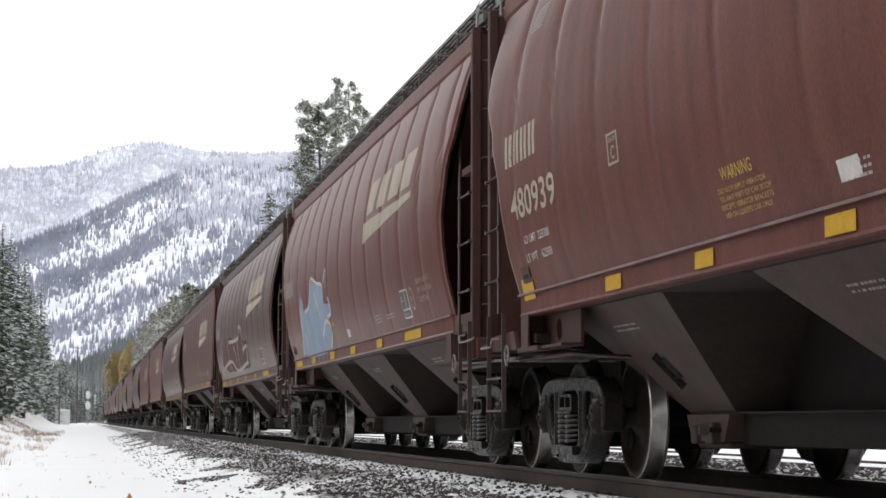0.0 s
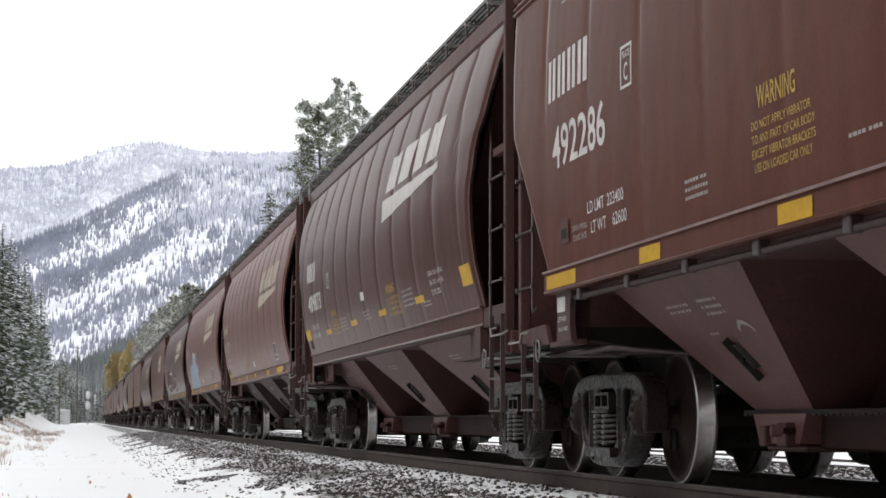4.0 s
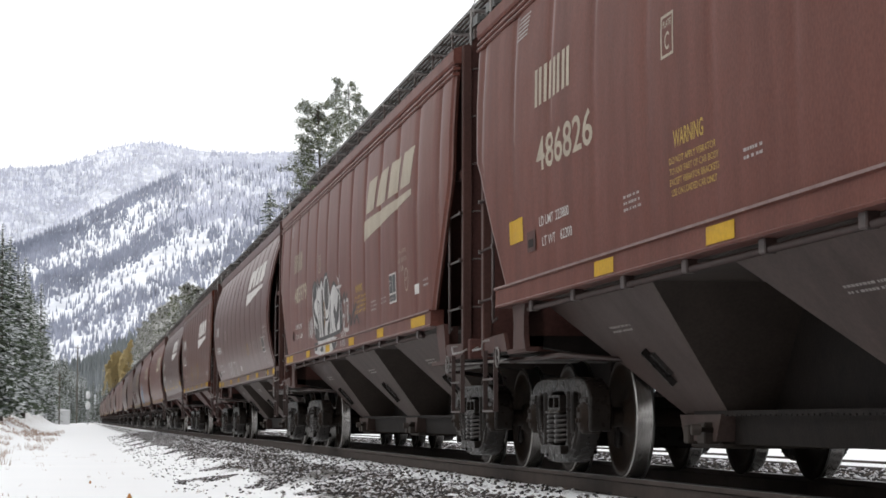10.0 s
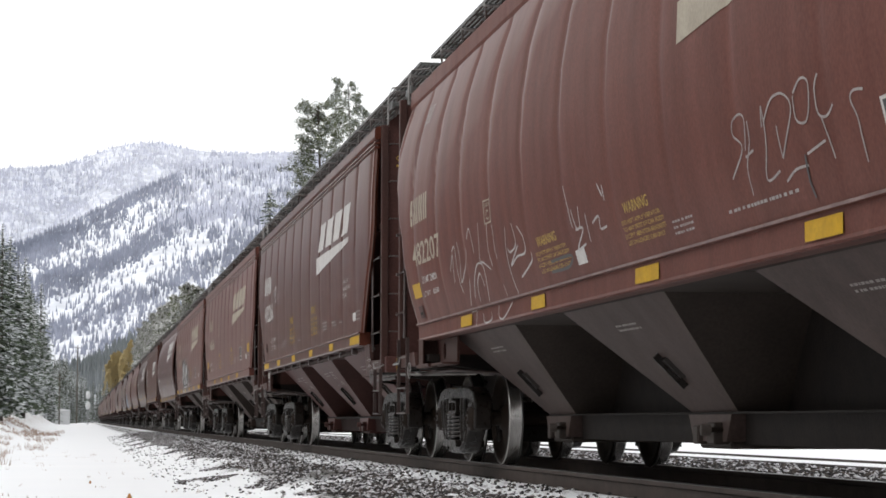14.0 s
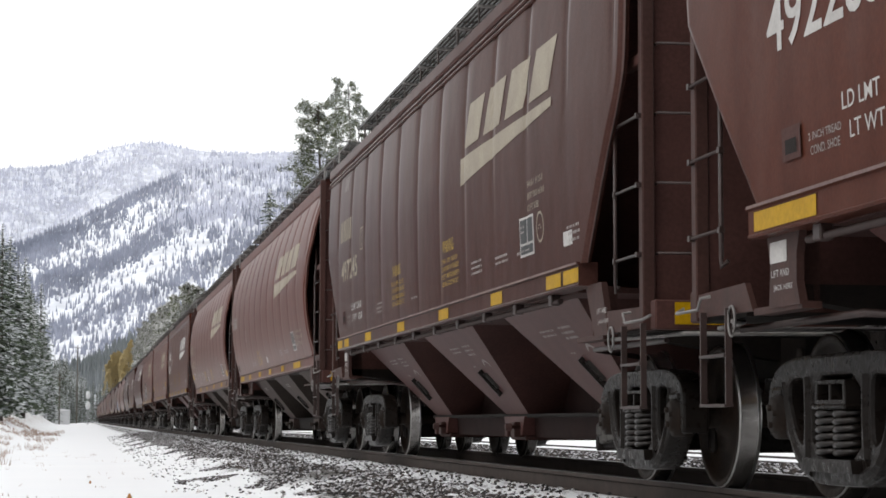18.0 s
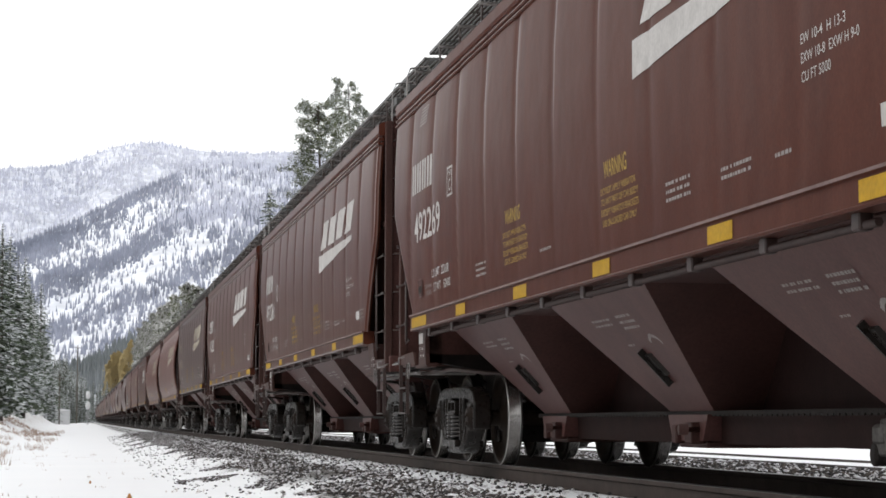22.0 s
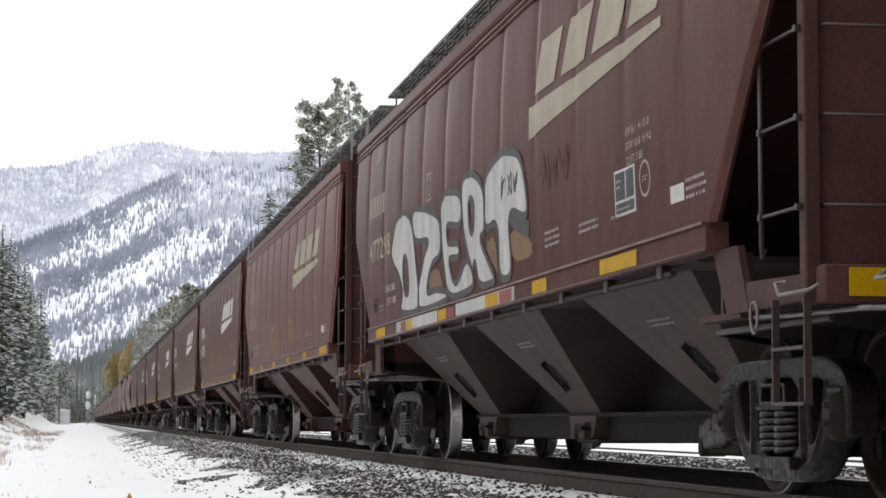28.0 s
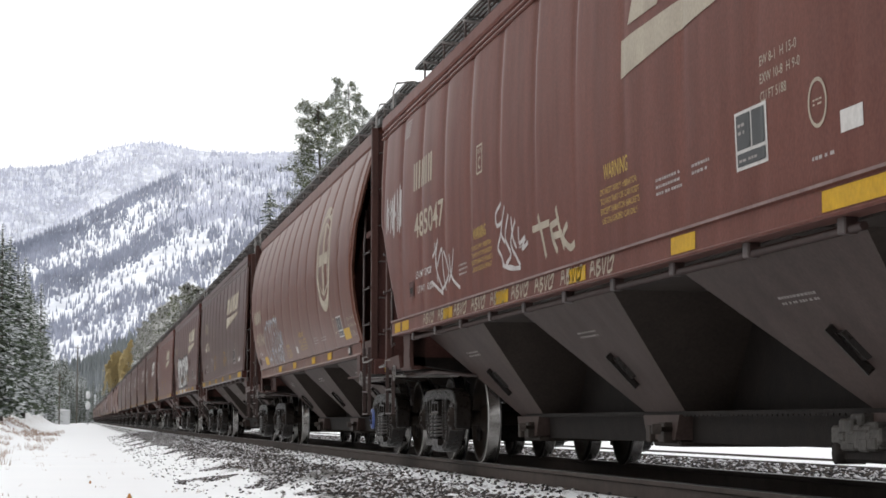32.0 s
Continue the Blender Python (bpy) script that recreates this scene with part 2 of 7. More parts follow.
def prism(bm, outline, axis, a, b, mi=0):
    """A polygon of (p, q) pulled from a to b along x, y or z."""
    def at(p, q, s):
        return {"x": (s, p, q), "y": (p, s, q), "z": (p, q, s)}[axis]
    lo = [bm.verts.new(at(p, q, a)) for p, q in outline]
    hi = [bm.verts.new(at(p, q, b)) for p, q in outline]
    fs = [bm.faces.new(lo), bm.faces.new(hi[::-1])]
    for k in range(len(lo)):
        fs.append(bm.faces.new((lo[k], hi[k], hi[(k + 1) % len(lo)], lo[(k + 1) % len(lo)])))
    for f in fs:
        f.material_index = mi


def lathe(bm, profile, axis="x", seg=28, mi=0, mis=None, at=(0, 0, 0)):
    """A profile of (along, radius) turned about an axis."""
    rings = []
    for s, r in profile:
        ring = []
        for k in range(seg):
            c, d = r * math.cos(2 * math.pi * k / seg), r * math.sin(2 * math.pi * k / seg)
            p = {"x": (s, c, d), "z": (c, d, s), "y": (c, s, d)}[axis]
            ring.append(bm.verts.new((p[0] + at[0], p[1] + at[1], p[2] + at[2])))
        rings.append(ring)
    for i, (q, w) in enumerate(zip(rings, rings[1:])):
        for k in range(seg):
            f = bm.faces.new((q[k], q[(k + 1) % seg], w[(k + 1) % seg], w[k]))
            f.material_index = mis[i] if mis else mi
            f.smooth = True
    for ring in (rings[0], rings[-1]):
        if profile[0 if ring is rings[0] else -1][1] > 1e-4:
            bm.faces.new(ring).material_index = mi


def lerp_table(table, z):
    for (z0, v0), (z1, v1) in zip(table, table[1:]):
        if z <= z1:
            k = max(0.0, (z - z0) / (z1 - z0))
            return v0 + (v1 - v0) * k
    return table[-1][1]


def smooth_table(table, z):
    for (z0, v0), (z1, v1) in zip(table, table[1:]):
        if z <= z1:
            k = max(0.0, (z - z0) / (z1 - z0))
            return v0 + (v1 - v0) * k * k * (3 - 2 * k)
    return table[-1][1]


def rock_material():
    """Grey and brown stones, each of its own shade, some with snow on them."""
    m = material("ballast_rock", (0.082, 0.080, 0.080), 0.9, second=(0.042, 0.040, 0.040), scale=9, fine=60, bump=0.4, fine_mix=0.5, spec=0.2)
    n, l = m.node_tree.nodes, m.node_tree.links
    b = n["Principled BSDF"]
    base = b.inputs["Base Color"].links[0].from_socket
    geo = n.new("ShaderNodeNewGeometry")
    ramp = n.new("ShaderNodeValToRGB")
    els = ramp.color_ramp.elements
    for _ in range(3):
        els.new(0.5)
    for e, (p, c) in zip(els, ((0.0, (0.35, 0.34, 0.34, 1)), (0.34, (0.75, 0.74, 0.74, 1)), (0.52, (1.25, 1.02, 0.86, 1)), (0.68, (1.7, 1.5, 1.35, 1)), (0.78, (10.0, 10.2, 10.6, 1)))):
        e.position, e.color = p, c
    l.new(geo.outputs["Random Per Island"], ramp.inputs[0])
    mul = n.new("ShaderNodeMix")
    mul.data_type, mul.blend_type = "RGBA", "MULTIPLY"
    mul.inputs[0].default_value = 1.0
    l.new(base, mul.inputs[6])
    l.new(ramp.outputs[0], mul.inputs[7])
    l.new(mul.outputs[2], b.inputs["Base Color"])
    return m


M_ROCK = rock_material()


# ---- the grain hopper cars: shape of the sides ----
# kind A: flat sides on a deep sill; kind B: bowed sides. u runs from the front truck backwards, z from the rail.
HALF = {
    "A": [(1.34, 1.572), (1.49, 1.572), (2.0, 1.592), (2.6, 1.605), (3.1, 1.598), (3.5, 1.578), (3.72, 1.560)],
    "B": [(1.22, 1.470), (1.40, 1.480), (1.75, 1.580), (2.1, 1.635), (2.5, 1.660), (2.9, 1.640), (3.3, 1.575), (3.6, 1.490), (3.80, 1.410)],
}
TOP = {"A": 3.72, "B": 3.80}
LOW = {"A": 1.49, "B": 1.40}
OVER = {"A": [(1.49, -0.12), (2.62, 0.98), (2.75, 1.00), (3.72, 1.04)], "B": [(1.40, 0.14), (1.8, 0.16), (2.3, 0.22), (2.7, 0.46), (3.1, 0.84), (3.3, 0.94), (3.80, 0.98)]}
PITCH = {"A": 1.31, "B": 1.30}
NU = 320                 # steps along a side sheet
EX = 0.42                # the body sits this much further back over its rear truck


def hopper_plan(kind, L):
    """Spacing, offset, half length at the top and set-back of the mouths of the three hoppers."""
    if L < 13.4:
        return (4.30, -0.10, 1.42, 0.08) if kind == "A" else (4.36, 5.64 - L / 2, 1.57, 0.55)
    return (4.76, (6.53 if L < 13.6 else 6.68) - L / 2, 1.53, 0.30) if kind == "A" else (4.67, (6.85 if L > 14.0 else 6.38) - L / 2, 1.42, 0.30)


def side_half(kind, L, u, z):
    """Half the body's width at u and z, with the grooves that the posts behind the sheet leave."""
    w = lerp_table(HALF[kind], z)
    if LOW[kind] + 0.02 < z < TOP[kind] - 0.01:
        s = abs(math.sin(math.pi * (u - L / 2) / PITCH[kind]))
        k = min(1.0, max(0.0, (z - LOW[kind]) / (TOP[kind] - LOW[kind])))
        w -= (0.003 + (0.020 if kind == "A" else 0.025) * k**1.4) * (0.45 * (1 - s) ** 2 + 0.75 * (1 - s) ** 9)
    return w


def tail(L):
    """How far the body sits back over its rear truck."""
    return EX if L > 13.3 and L != 13.8 else 0.20


def ends(kind, L, z):
    o = smooth_table(OVER[kind], z) if kind == "B" else lerp_table(OVER[kind], z)
    return -o, L + tail(L) + o


def on_sheet(kind, L, u, z):
    """Half the width at u and z on the facets of the sheet itself."""
    h = (TOP[kind] - LOW[kind]) / 18
    j = min(17, max(0, int((z - LOW[kind]) / h)))
    w = []
    for zz in (LOW[kind] + j * h, LOW[kind] + (j + 1) * h):
        a, b = ends(kind, L, zz)
        f = min(NU - 0.001, max(0.0, (u - a) / (b - a) * NU))
        i = int(f)
        w0, w1 = (side_half(kind, L, a + (b - a) * k / NU, zz) for k in (i, i + 1))
        w.append(w0 + (w1 - w0) * (f - i))
    return w[0] + (w[1] - w[0]) * (z - LOW[kind] - j * h) / h


def side_mesh(kind, L, sign):
    zs = [LOW[kind] + (TOP[kind] - LOW[kind]) * i / 18 for i in range(19)]
    nu = NU
    verts, faces = [], []
    for z in zs:
        a, b = ends(kind, L, z)
        for i in range(nu + 1):
            u = a + (b - a) * i / nu
            edge = min(i, nu - i)
            w = side_half(kind, L, u, z) - (0.03 if edge == 0 else 0.0)
            verts.append((sign * w, -u, z))
    for j in range(len(zs) - 1):
        for i in range(nu):
            p = j * (nu + 1) + i
            f = (p, p + 1, p + nu + 2, p + nu + 1)
            faces.append(f if sign > 0 else f[::-1])
    n = len(verts)
    # returns at both ends give the sheet its thickness
    for i in (0, nu):
        for j in range(len(zs)):
            v = verts[j * (nu + 1) + i]
            verts.append((v[0] - sign * 0.025, v[1] + (-0.01 if i == 0 else 0.01), v[2]))
        base = n if i == 0 else n + len(zs)
        for j in range(len(zs) - 1):
            faces.append((j * (nu + 1) + i, base + j, base + j + 1, (j + 1) * (nu + 1) + i))
    return verts, faces


def band(bm, line, widths, x0, x1, steps=3):
    """A cast bar along a smooth line in y and z, from x0 out to x1, with a chamfered outer face."""
    pts, ws = [], []
    n = len(line)
    for i in range(n - 1):
        p = [Vector(line[min(max(i + k, 0), n - 1)]) for k in (-1, 0, 1, 2)]
        for j in range(steps):
            t = j / steps
            pts.append(0.5 * ((2 * p[1]) + (p[2] - p[0]) * t + (2 * p[0] - 5 * p[1] + 4 * p[2] - p[3]) * t * t + (3 * p[1] - p[0] - 3 * p[2] + p[3]) * t**3))
            ws.append(widths[i] + (widths[i + 1] - widths[i]) * t)
    pts.append(Vector(line[-1]))
    ws.append(widths[-1])
    ch = 0.022 if x1 > x0 else -0.022
    rings = []
    for i, p in enumerate(pts):
        d = (pts[min(i + 1, len(pts) - 1)] - pts[max(i - 1, 0)]).normalized()
        q = Vector((-d.y, d.x))
        h = ws[i] / 2
        rings.append([bm.verts.new((x, (p + q * k).x, (p + q * k).y)) for x, k in ((x0, -h), (x0, h), (x1 - ch, h), (x1, h - abs(ch) * 0.9), (x1, -h + abs(ch) * 0.9), (x1 - ch, -h))])
    for a, b in zip(rings, rings[1:]):
        for k in range(6):
            bm.faces.new((a[k], a[(k + 1) % 6], b[(k + 1) % 6], b[k]))
    bm.faces.new(rings[0])
    bm.faces.new(rings[-1][::-1])


def rounded(pts, turns=2):
    """A closed outline with its corners cut round."""
    for _ in range(turns):
        out = []
        for i, p in enumerate(pts):
            q = pts[(i + 1) % len(pts)]
            out += [(0.78 * p[0] + 0.22 * q[0], 0.78 * p[1] + 0.22 * q[1]), (0.22 * p[0] + 0.78 * q[0], 0.22 * p[1] + 0.78 * q[1])]
        pts = out
    return pts


def casting(bm, outlines, x0, x1, edge):
    """A thick plate in y and z with holes and softened edges, between x0 and x1."""
    cu = bpy.data.curves.new("casting", "CURVE")
    cu.dimensions, cu.fill_mode = "2D", "BOTH"
    cu.extrude, cu.bevel_depth, cu.bevel_resolution, cu.offset = abs(x1 - x0) / 2 - edge, edge, 1, -edge
    for line in outlines:
        sp = cu.splines.new("POLY")
        sp.points.add(len(line) - 1)
        for pt, (a, b) in zip(sp.points, line):
            pt.co = (a, b, 0, 1)
        sp.use_cyclic_u = True
    ob = bpy.data.objects.new("casting", cu)
    scene.collection.objects.link(ob)
    me = bpy.data.meshes.new_from_object(ob.evaluated_get(bpy.context.evaluated_depsgraph_get()))
    mid = (x0 + x1) / 2
    vs = [bm.verts.new((mid + v.co.z, v.co.x, v.co.y)) for v in me.vertices]
    for p in me.polygons:
        try:
            bm.faces.new([vs[i] for i in p.vertices])
        except ValueError:
            pass
    bpy.data.objects.remove(ob)
    bpy.data.curves.remove(cu)
    bpy.data.meshes.remove(me)


SIDE_HALF = [(0.30, 0.775), (0.62, 0.772), (0.82, 0.752), (0.97, 0.70), (1.06, 0.62), (1.075, 0.52), (1.07, 0.36), (1.01, 0.34), (1.00, 0.56), (0.965, 0.60), (0.845, 0.60), (0.81, 0.56), (0.795, 0.36), (0.74, 0.33), (0.64, 0.25), (0.50, 0.145), (0.36, 0.105), (0.15, 0.10)]
SIDE_WINDOW = [(-0.365, 0.235), (-0.365, 0.66), (0.365, 0.66), (0.365, 0.235)]
SIDE_HOLE = [(0.49, 0.655), (0.68, 0.65), (0.745, 0.60), (0.70, 0.48), (0.60, 0.34), (0.51, 0.30), (0.475, 0.36), (0.47, 0.58)]


def build_truck(L_at, parent):
    """A three-piece freight truck at L_at along the car."""
    bm = bmesh.new()
    box(bm, -1.05, 1.05, -0.18, 0.18, 0.40, 0.62, bevel=0.03)
    lathe(bm, [(0.60, 0.0), (0.60, 0.20), (0.80, 0.20), (0.80, 0.0)], "z", 16)
    for y in (-0.62, 0.62):
        box(bm, -0.80, 0.80, y - 0.05, y + 0.05, 0.22, 0.40, bevel=0.02)
    truck = part("truck", bm, M_CAST, parent, "greasy black cast-steel freight truck", at=(0, -L_at, 0))
    for s in (-1, 1):
        # one casting: arched top chord with pedestals, window over the springs, an opening on each side
        bm = bmesh.new()
        x0, x1 = s * 0.935, s * 1.115
        flip = [(-p, q) for p, q in SIDE_HALF[::-1]]
        casting(bm, [rounded(SIDE_HALF + flip), rounded(SIDE_WINDOW, 1), rounded(SIDE_HOLE), rounded([(-p, q) for p, q in SIDE_HOLE])], min(x0, x1), max(x0, x1), 0.022)
        for q in (-1, 1):
            band(bm, [(q * 0.79, 0.64), (q * 0.70, 0.40), (q * 0.56, 0.235), (q * 0.36, 0.16)], [0.03, 0.045, 0.06, 0.06], x1 - s * 0.03, x1 + s * 0.016)
            band(bm, [(q * 0.415, 0.66), (q * 0.41, 0.45), (q * 0.42, 0.24)], [0.06, 0.05, 0.07], x1 - s * 0.03, x1 + s * 0.022)
        prism(bm, [(-0.37, 0.17), (0.37, 0.17), (0.35, 0.236), (-0.35, 0.236)], "x", s * 0.88, s * 1.175)
        part("side_frame", bm, M_CAST, truck, "cast side frame caked with grease")
        for q in (-1, 1):
            bm = bmesh.new()
            box(bm, min(s * 0.97, s * 1.13), max(s * 0.97, s * 1.13), q * 0.905 - 0.115, q * 0.905 + 0.115, 0.555, 0.615, bevel=0.02)
            part("bearing_adapter", bm, M_CAST, truck)
        for y in (-0.125, 0.125):
            bm = bmesh.new()
            n = 6 * 9
            tube(bm, [(s * 1.07 + 0.088 * math.cos(2 * math.pi * i / 9), y + 0.088 * math.sin(2 * math.pi * i / 9), 0.25 + 0.235 * i / n) for i in range(n + 1)], 0.0185, 6)
            part("coil_spring", bm, M_SPRING, truck)
        bm = bmesh.new()
        box(bm, min(s * 0.96, s * 1.165), max(s * 0.96, s * 1.165), -0.245, 0.245, 0.488, 0.515, bevel=0.01)
        lo, hi = min(s * 0.96, s * 1.15), max(s * 0.96, s * 1.15)
        casting(bm, [[(-0.225, 0.51), (-0.21, 0.635), (0.21, 0.635), (0.225, 0.51)], [(-0.185, 0.535), (-0.175, 0.615), (-0.015, 0.615), (-0.015, 0.535)], [(0.015, 0.535), (0.015, 0.615), (0.175, 0.615), (0.185, 0.535)]], lo, hi, 0.006)
        box(bm, s * 0.98 - 0.01, s * 0.98 + 0.01, -0.20, 0.20, 0.515, 0.625)
        part("bolster_end", bm, M_CAST, truck)
    for q in (-1, 1):
        bm = bmesh.new()
        for s in (-1, 1):
            g = 0.7525 * s
            prof = [(g + s * 0.07, 0.0), (g + s * 0.07, 0.11), (g + s * 0.02, 0.14), (g + s * 0.005, 0.30), (g + s * 0.04, 0.40), (g + s * 0.068, 0.405), (g + s * 0.072, 0.452), (g + s * 0.06, 0.457),
                    (g - s * 0.02, 0.462), (g - s * 0.045, 0.478), (g - s * 0.066, 0.482), (g - s * 0.072, 0.40), (g - s * 0.03, 0.38), (g - s * 0.02, 0.15), (g - s * 0.07, 0.12), (g - s * 0.07, 0.0)]
            lathe(bm, prof, "x", 36, mis=[0, 0, 0, 0, 0, 0, 1, 2, 2, 1, 0, 0, 0, 0, 0])
            lathe(bm, [(s * 0.82, 0.075), (s * 0.98, 0.085), (s * 1.00, 0.13), (s * 1.125, 0.13), (s * 1.13, 0.10), (s * 1.15, 0.095), (s * 1.15, 0.0)], "x", 18)
            for k in range(3):
                a = 2 * math.pi * k / 3
                lathe(bm, [(s * 1.15, 0.02), (s * 1.168, 0.02), (s * 1.168, 0.0)], "x", 6, at=(0, 0.055 * math.cos(a), 0.055 * math.sin(a)))
        lathe(bm, [(-0.95, 0.075), (0.95, 0.075)], "x", 14)
        part("wheelset", bm, [M_WHEEL, M_TREAD, M_TREAD2], truck, "dark steel wheels on an axle with bright worn treads", at=(0, q * 0.889, 0.459))
    bm = bmesh.new()
    tube(bm, [(-0.62, -1.15, 0.62), (-0.60, -0.5, 0.70), (-0.60, 0.5, 0.70), (-0.62, 1.15, 0.62)], 0.016, 5)
    part("brake_rod", bm, M_LEVER, truck)
    for s in (-1, 1):
        for q in (-1, 1):
            bm = bmesh.new()
            box(bm, s * 0.70 - 0.06, s * 0.70 + 0.06, q * 0.40 - 0.035, q * 0.40 + 0.035, 0.36, 0.60, bevel=0.01)
            part("brake_shoe", bm, M_CAST, truck)
    return truck


def build_car(kind, L, hopper):
    car = new("covered_hopper_car")
    paint = PAINT["brown"]
    mid = L / 2
    for s in (-1, 1):
        v, f = side_mesh(kind, L, s)
        raw("side_sheet", v, f, paint, car, "", smooth=True)["paint"] = 1
        # side sill or lower chord
        bm = bmesh.new()
        if kind == "A":
            a, b = (0.04 if L < 13.6 else -0.22), L + 0.21
            prism(bm, [(s * 1.45, 1.34), (s * 1.580, 1.34), (s * 1.588, 1.352), (s * 1.580, 1.36), (s * 1.580, 1.478), (s * 1.596, 1.486), (s * 1.596, 1.500), (s * 1.45, 1.500)], "y", -a, -b)
        else:
            a, b = -0.10, L + tail(L) + 0.12
            prism(bm, [(s * 1.36, 1.24), (s * 1.470, 1.24), (s * 1.485, 1.25), (s * 1.475, 1.27), (s * 1.480, 1.395), (s * 1.505, 1.40), (s * 1.505, 1.418), (s * 1.38, 1.418)], "y", -a, -b)
        part("side_sill", bm, paint, car)["paint"] = 1
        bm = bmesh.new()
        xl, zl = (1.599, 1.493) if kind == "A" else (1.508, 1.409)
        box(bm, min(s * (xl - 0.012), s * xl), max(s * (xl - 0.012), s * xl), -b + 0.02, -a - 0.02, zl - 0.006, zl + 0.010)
        part("sill_lip", bm, M_LIP, car, "pale painted highlight along the sill edge")
        # top chord
        bm = bmesh.new()
        e = ends(kind, L, TOP[kind])
        w = lerp_table(HALF[kind], TOP[kind])
        z, hc = TOP[kind], 0.10 if kind == "A" else 0.15
        prism(bm, [(s * (w - 0.05), z - 0.03), (s * (w + 0.012), z - 0.03), (s * (w + 0.022), z), (s * (w + 0.020), z + hc), (s * (w + 0.004), z + hc + 0.008), (s * (w - 0.02), z + hc + 0.02), (s * (w - 0.06), z + hc + 0.03), (s * (w - 0.14), z + 0.08)], "y", -e[0], -e[1])
        if kind == "A":
            for d in (0.075, 0.125):
                wd = lerp_table(HALF[kind], z - d)
                prism(bm, [(s * (wd - 0.05), z - d - 0.016), (s * (wd + 0.010), z - d - 0.014), (s * (wd + 0.018), z - d), (s * (wd + 0.010), z - d + 0.014), (s * (wd - 0.05), z - d + 0.016)], "y", -e[0], -e[1])
        part("top_chord", bm, paint, car)["paint"] = 1
        if kind == "A":
            # gate operating pipe under the sill with its hangers
            bm = bmesh.new()
            tube(bm, [(s * 1.50, -0.7, 1.285), (s * 1.50, -(L - 0.7), 1.285)], 0.022, 6)
            for i in range(10):
                u = 0.9 + (L - 1.8) * i / 9
                box(bm, s * 1.50 - 0.035, s * 1.50 + 0.035, -u - 0.05, -u + 0.05, 1.262, 1.345, bevel=0.008)
            part("vent_pipe", bm, M_BAR, car)
    # roof with a raised hatch trough
    bm = bmesh.new()
    e = ends(kind, L, TOP[kind])
    w, z = lerp_table(HALF[kind], TOP[kind]), TOP[kind]
    zr = {"A": 4.33, "B": 4.29}[kind]
    prof = [(w - 0.05, z + 0.10), (w - 0.35, z + 0.10 + 0.40 * (zr - z)), (0.75, zr - 0.04), (0.42, zr), (0.40, zr + 0.12), (0, zr + 0.15)]
    prof = prof + [(-x, zz) for x, zz in prof[-2::-1]]
    for i in range(len(prof) - 1):
        q = [bm.verts.new((prof[i][0], -e[0], prof[i][1])), bm.verts.new((prof[i + 1][0], -e[0], prof[i + 1][1])), bm.verts.new((prof[i + 1][0], -e[1], prof[i + 1][1])), bm.verts.new((prof[i][0], -e[1], prof[i][1]))]
        bm.faces.new(q)
    bmesh.ops.remove_doubles(bm, verts=bm.verts, dist=0.001)
    part("roof", bm, paint, car)["paint"] = 1
    # roof ends get the dark end paint with the gap's shade in it
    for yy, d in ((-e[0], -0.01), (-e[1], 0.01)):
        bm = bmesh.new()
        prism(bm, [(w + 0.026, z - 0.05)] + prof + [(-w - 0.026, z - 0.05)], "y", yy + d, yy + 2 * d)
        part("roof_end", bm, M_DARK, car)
    for i in range(6):
        bm = bmesh.new()
        u = e[0] + 1.0 + (e[1] - e[0] - 2.0) * (i + 0.5) / 6
        box(bm, -0.40, 0.40, -u - 1.0, -u + 1.0, zr + 0.12, zr + 0.20, bevel=0.03)
        box(bm, -0.46, 0.46, -u - 0.05, -u + 0.05, zr + 0.20, zr + 0.245)
        part("roof_hatch", bm, paint, car)["paint"] = 1
    # running boards
    for s in (-1, 1):
        bm = bmesh.new()
        zb = zr + (0.16 if kind == "A" else 0.14)
        a, b = e[0] - 0.50, e[1] + 0.50
        for k in range(11):
            x = s * (0.63 + 0.049 * k)
            box(bm, x - 0.011, x + 0.011, -b, -a, zb, zb + 0.035)
        n = int((b - a) / 0.8)
        for i in range(n + 1):
            u = a + (b - a) * i / n
            box(bm, min(s * 0.61, s * 1.13), max(s * 0.61, s * 1.13), -u - 0.006, -u + 0.006, zb + 0.004, zb + 0.03)
        part("running_board", bm, M_STEEL, car, "galvanised grating walkway along the roof")
        n = 13
        for i in range(n + 1):
            if s < 0 or i == 0:
                bm = bmesh.new()
            u = e[0] + 0.15 + (e[1] - e[0] - 0.3) * i / n
            tube(bm, [(s * 1.12, -u, zb), (s * 1.12, -u, zb - 0.30)], 0.013, 5)
            tube(bm, [(s * 0.62, -u, zb - 0.02), (s * 1.14, -u, zb - 0.02)], 0.022, 5)
            tube(bm, [(s * 0.62, -u, zb), (s * 0.62, -u, zb - 0.2)], 0.013, 5)
            if s < 0:
                part("walkway_bracket", bm, M_LEVER, car)
        if s > 0:
            tagged(part("walkway_brackets", bm, M_LEVER, car), kind="stuff")
    for yy, d in ((-e[0], 1), (-e[1], -1)):
        bm = bmesh.new()
        for k in range(9):
            y = yy + d * (0.02 + 0.042 * k)
            box(bm, -1.42, 1.42, y - 0.013, y + 0.013, zr - 0.30, zr - 0.26)
        for x in (-1.42, -0.6, 0.6, 1.42):
            box(bm, x - 0.012, x + 0.012, min(yy, yy + d * 0.38), max(yy, yy + d * 0.38), zr - 0.33, zr - 0.25)
        tagged(part("end_walkway", bm, M_STEEL, car, "grating step across the roof end"), kind="stuff")
        bm = bmesh.new()
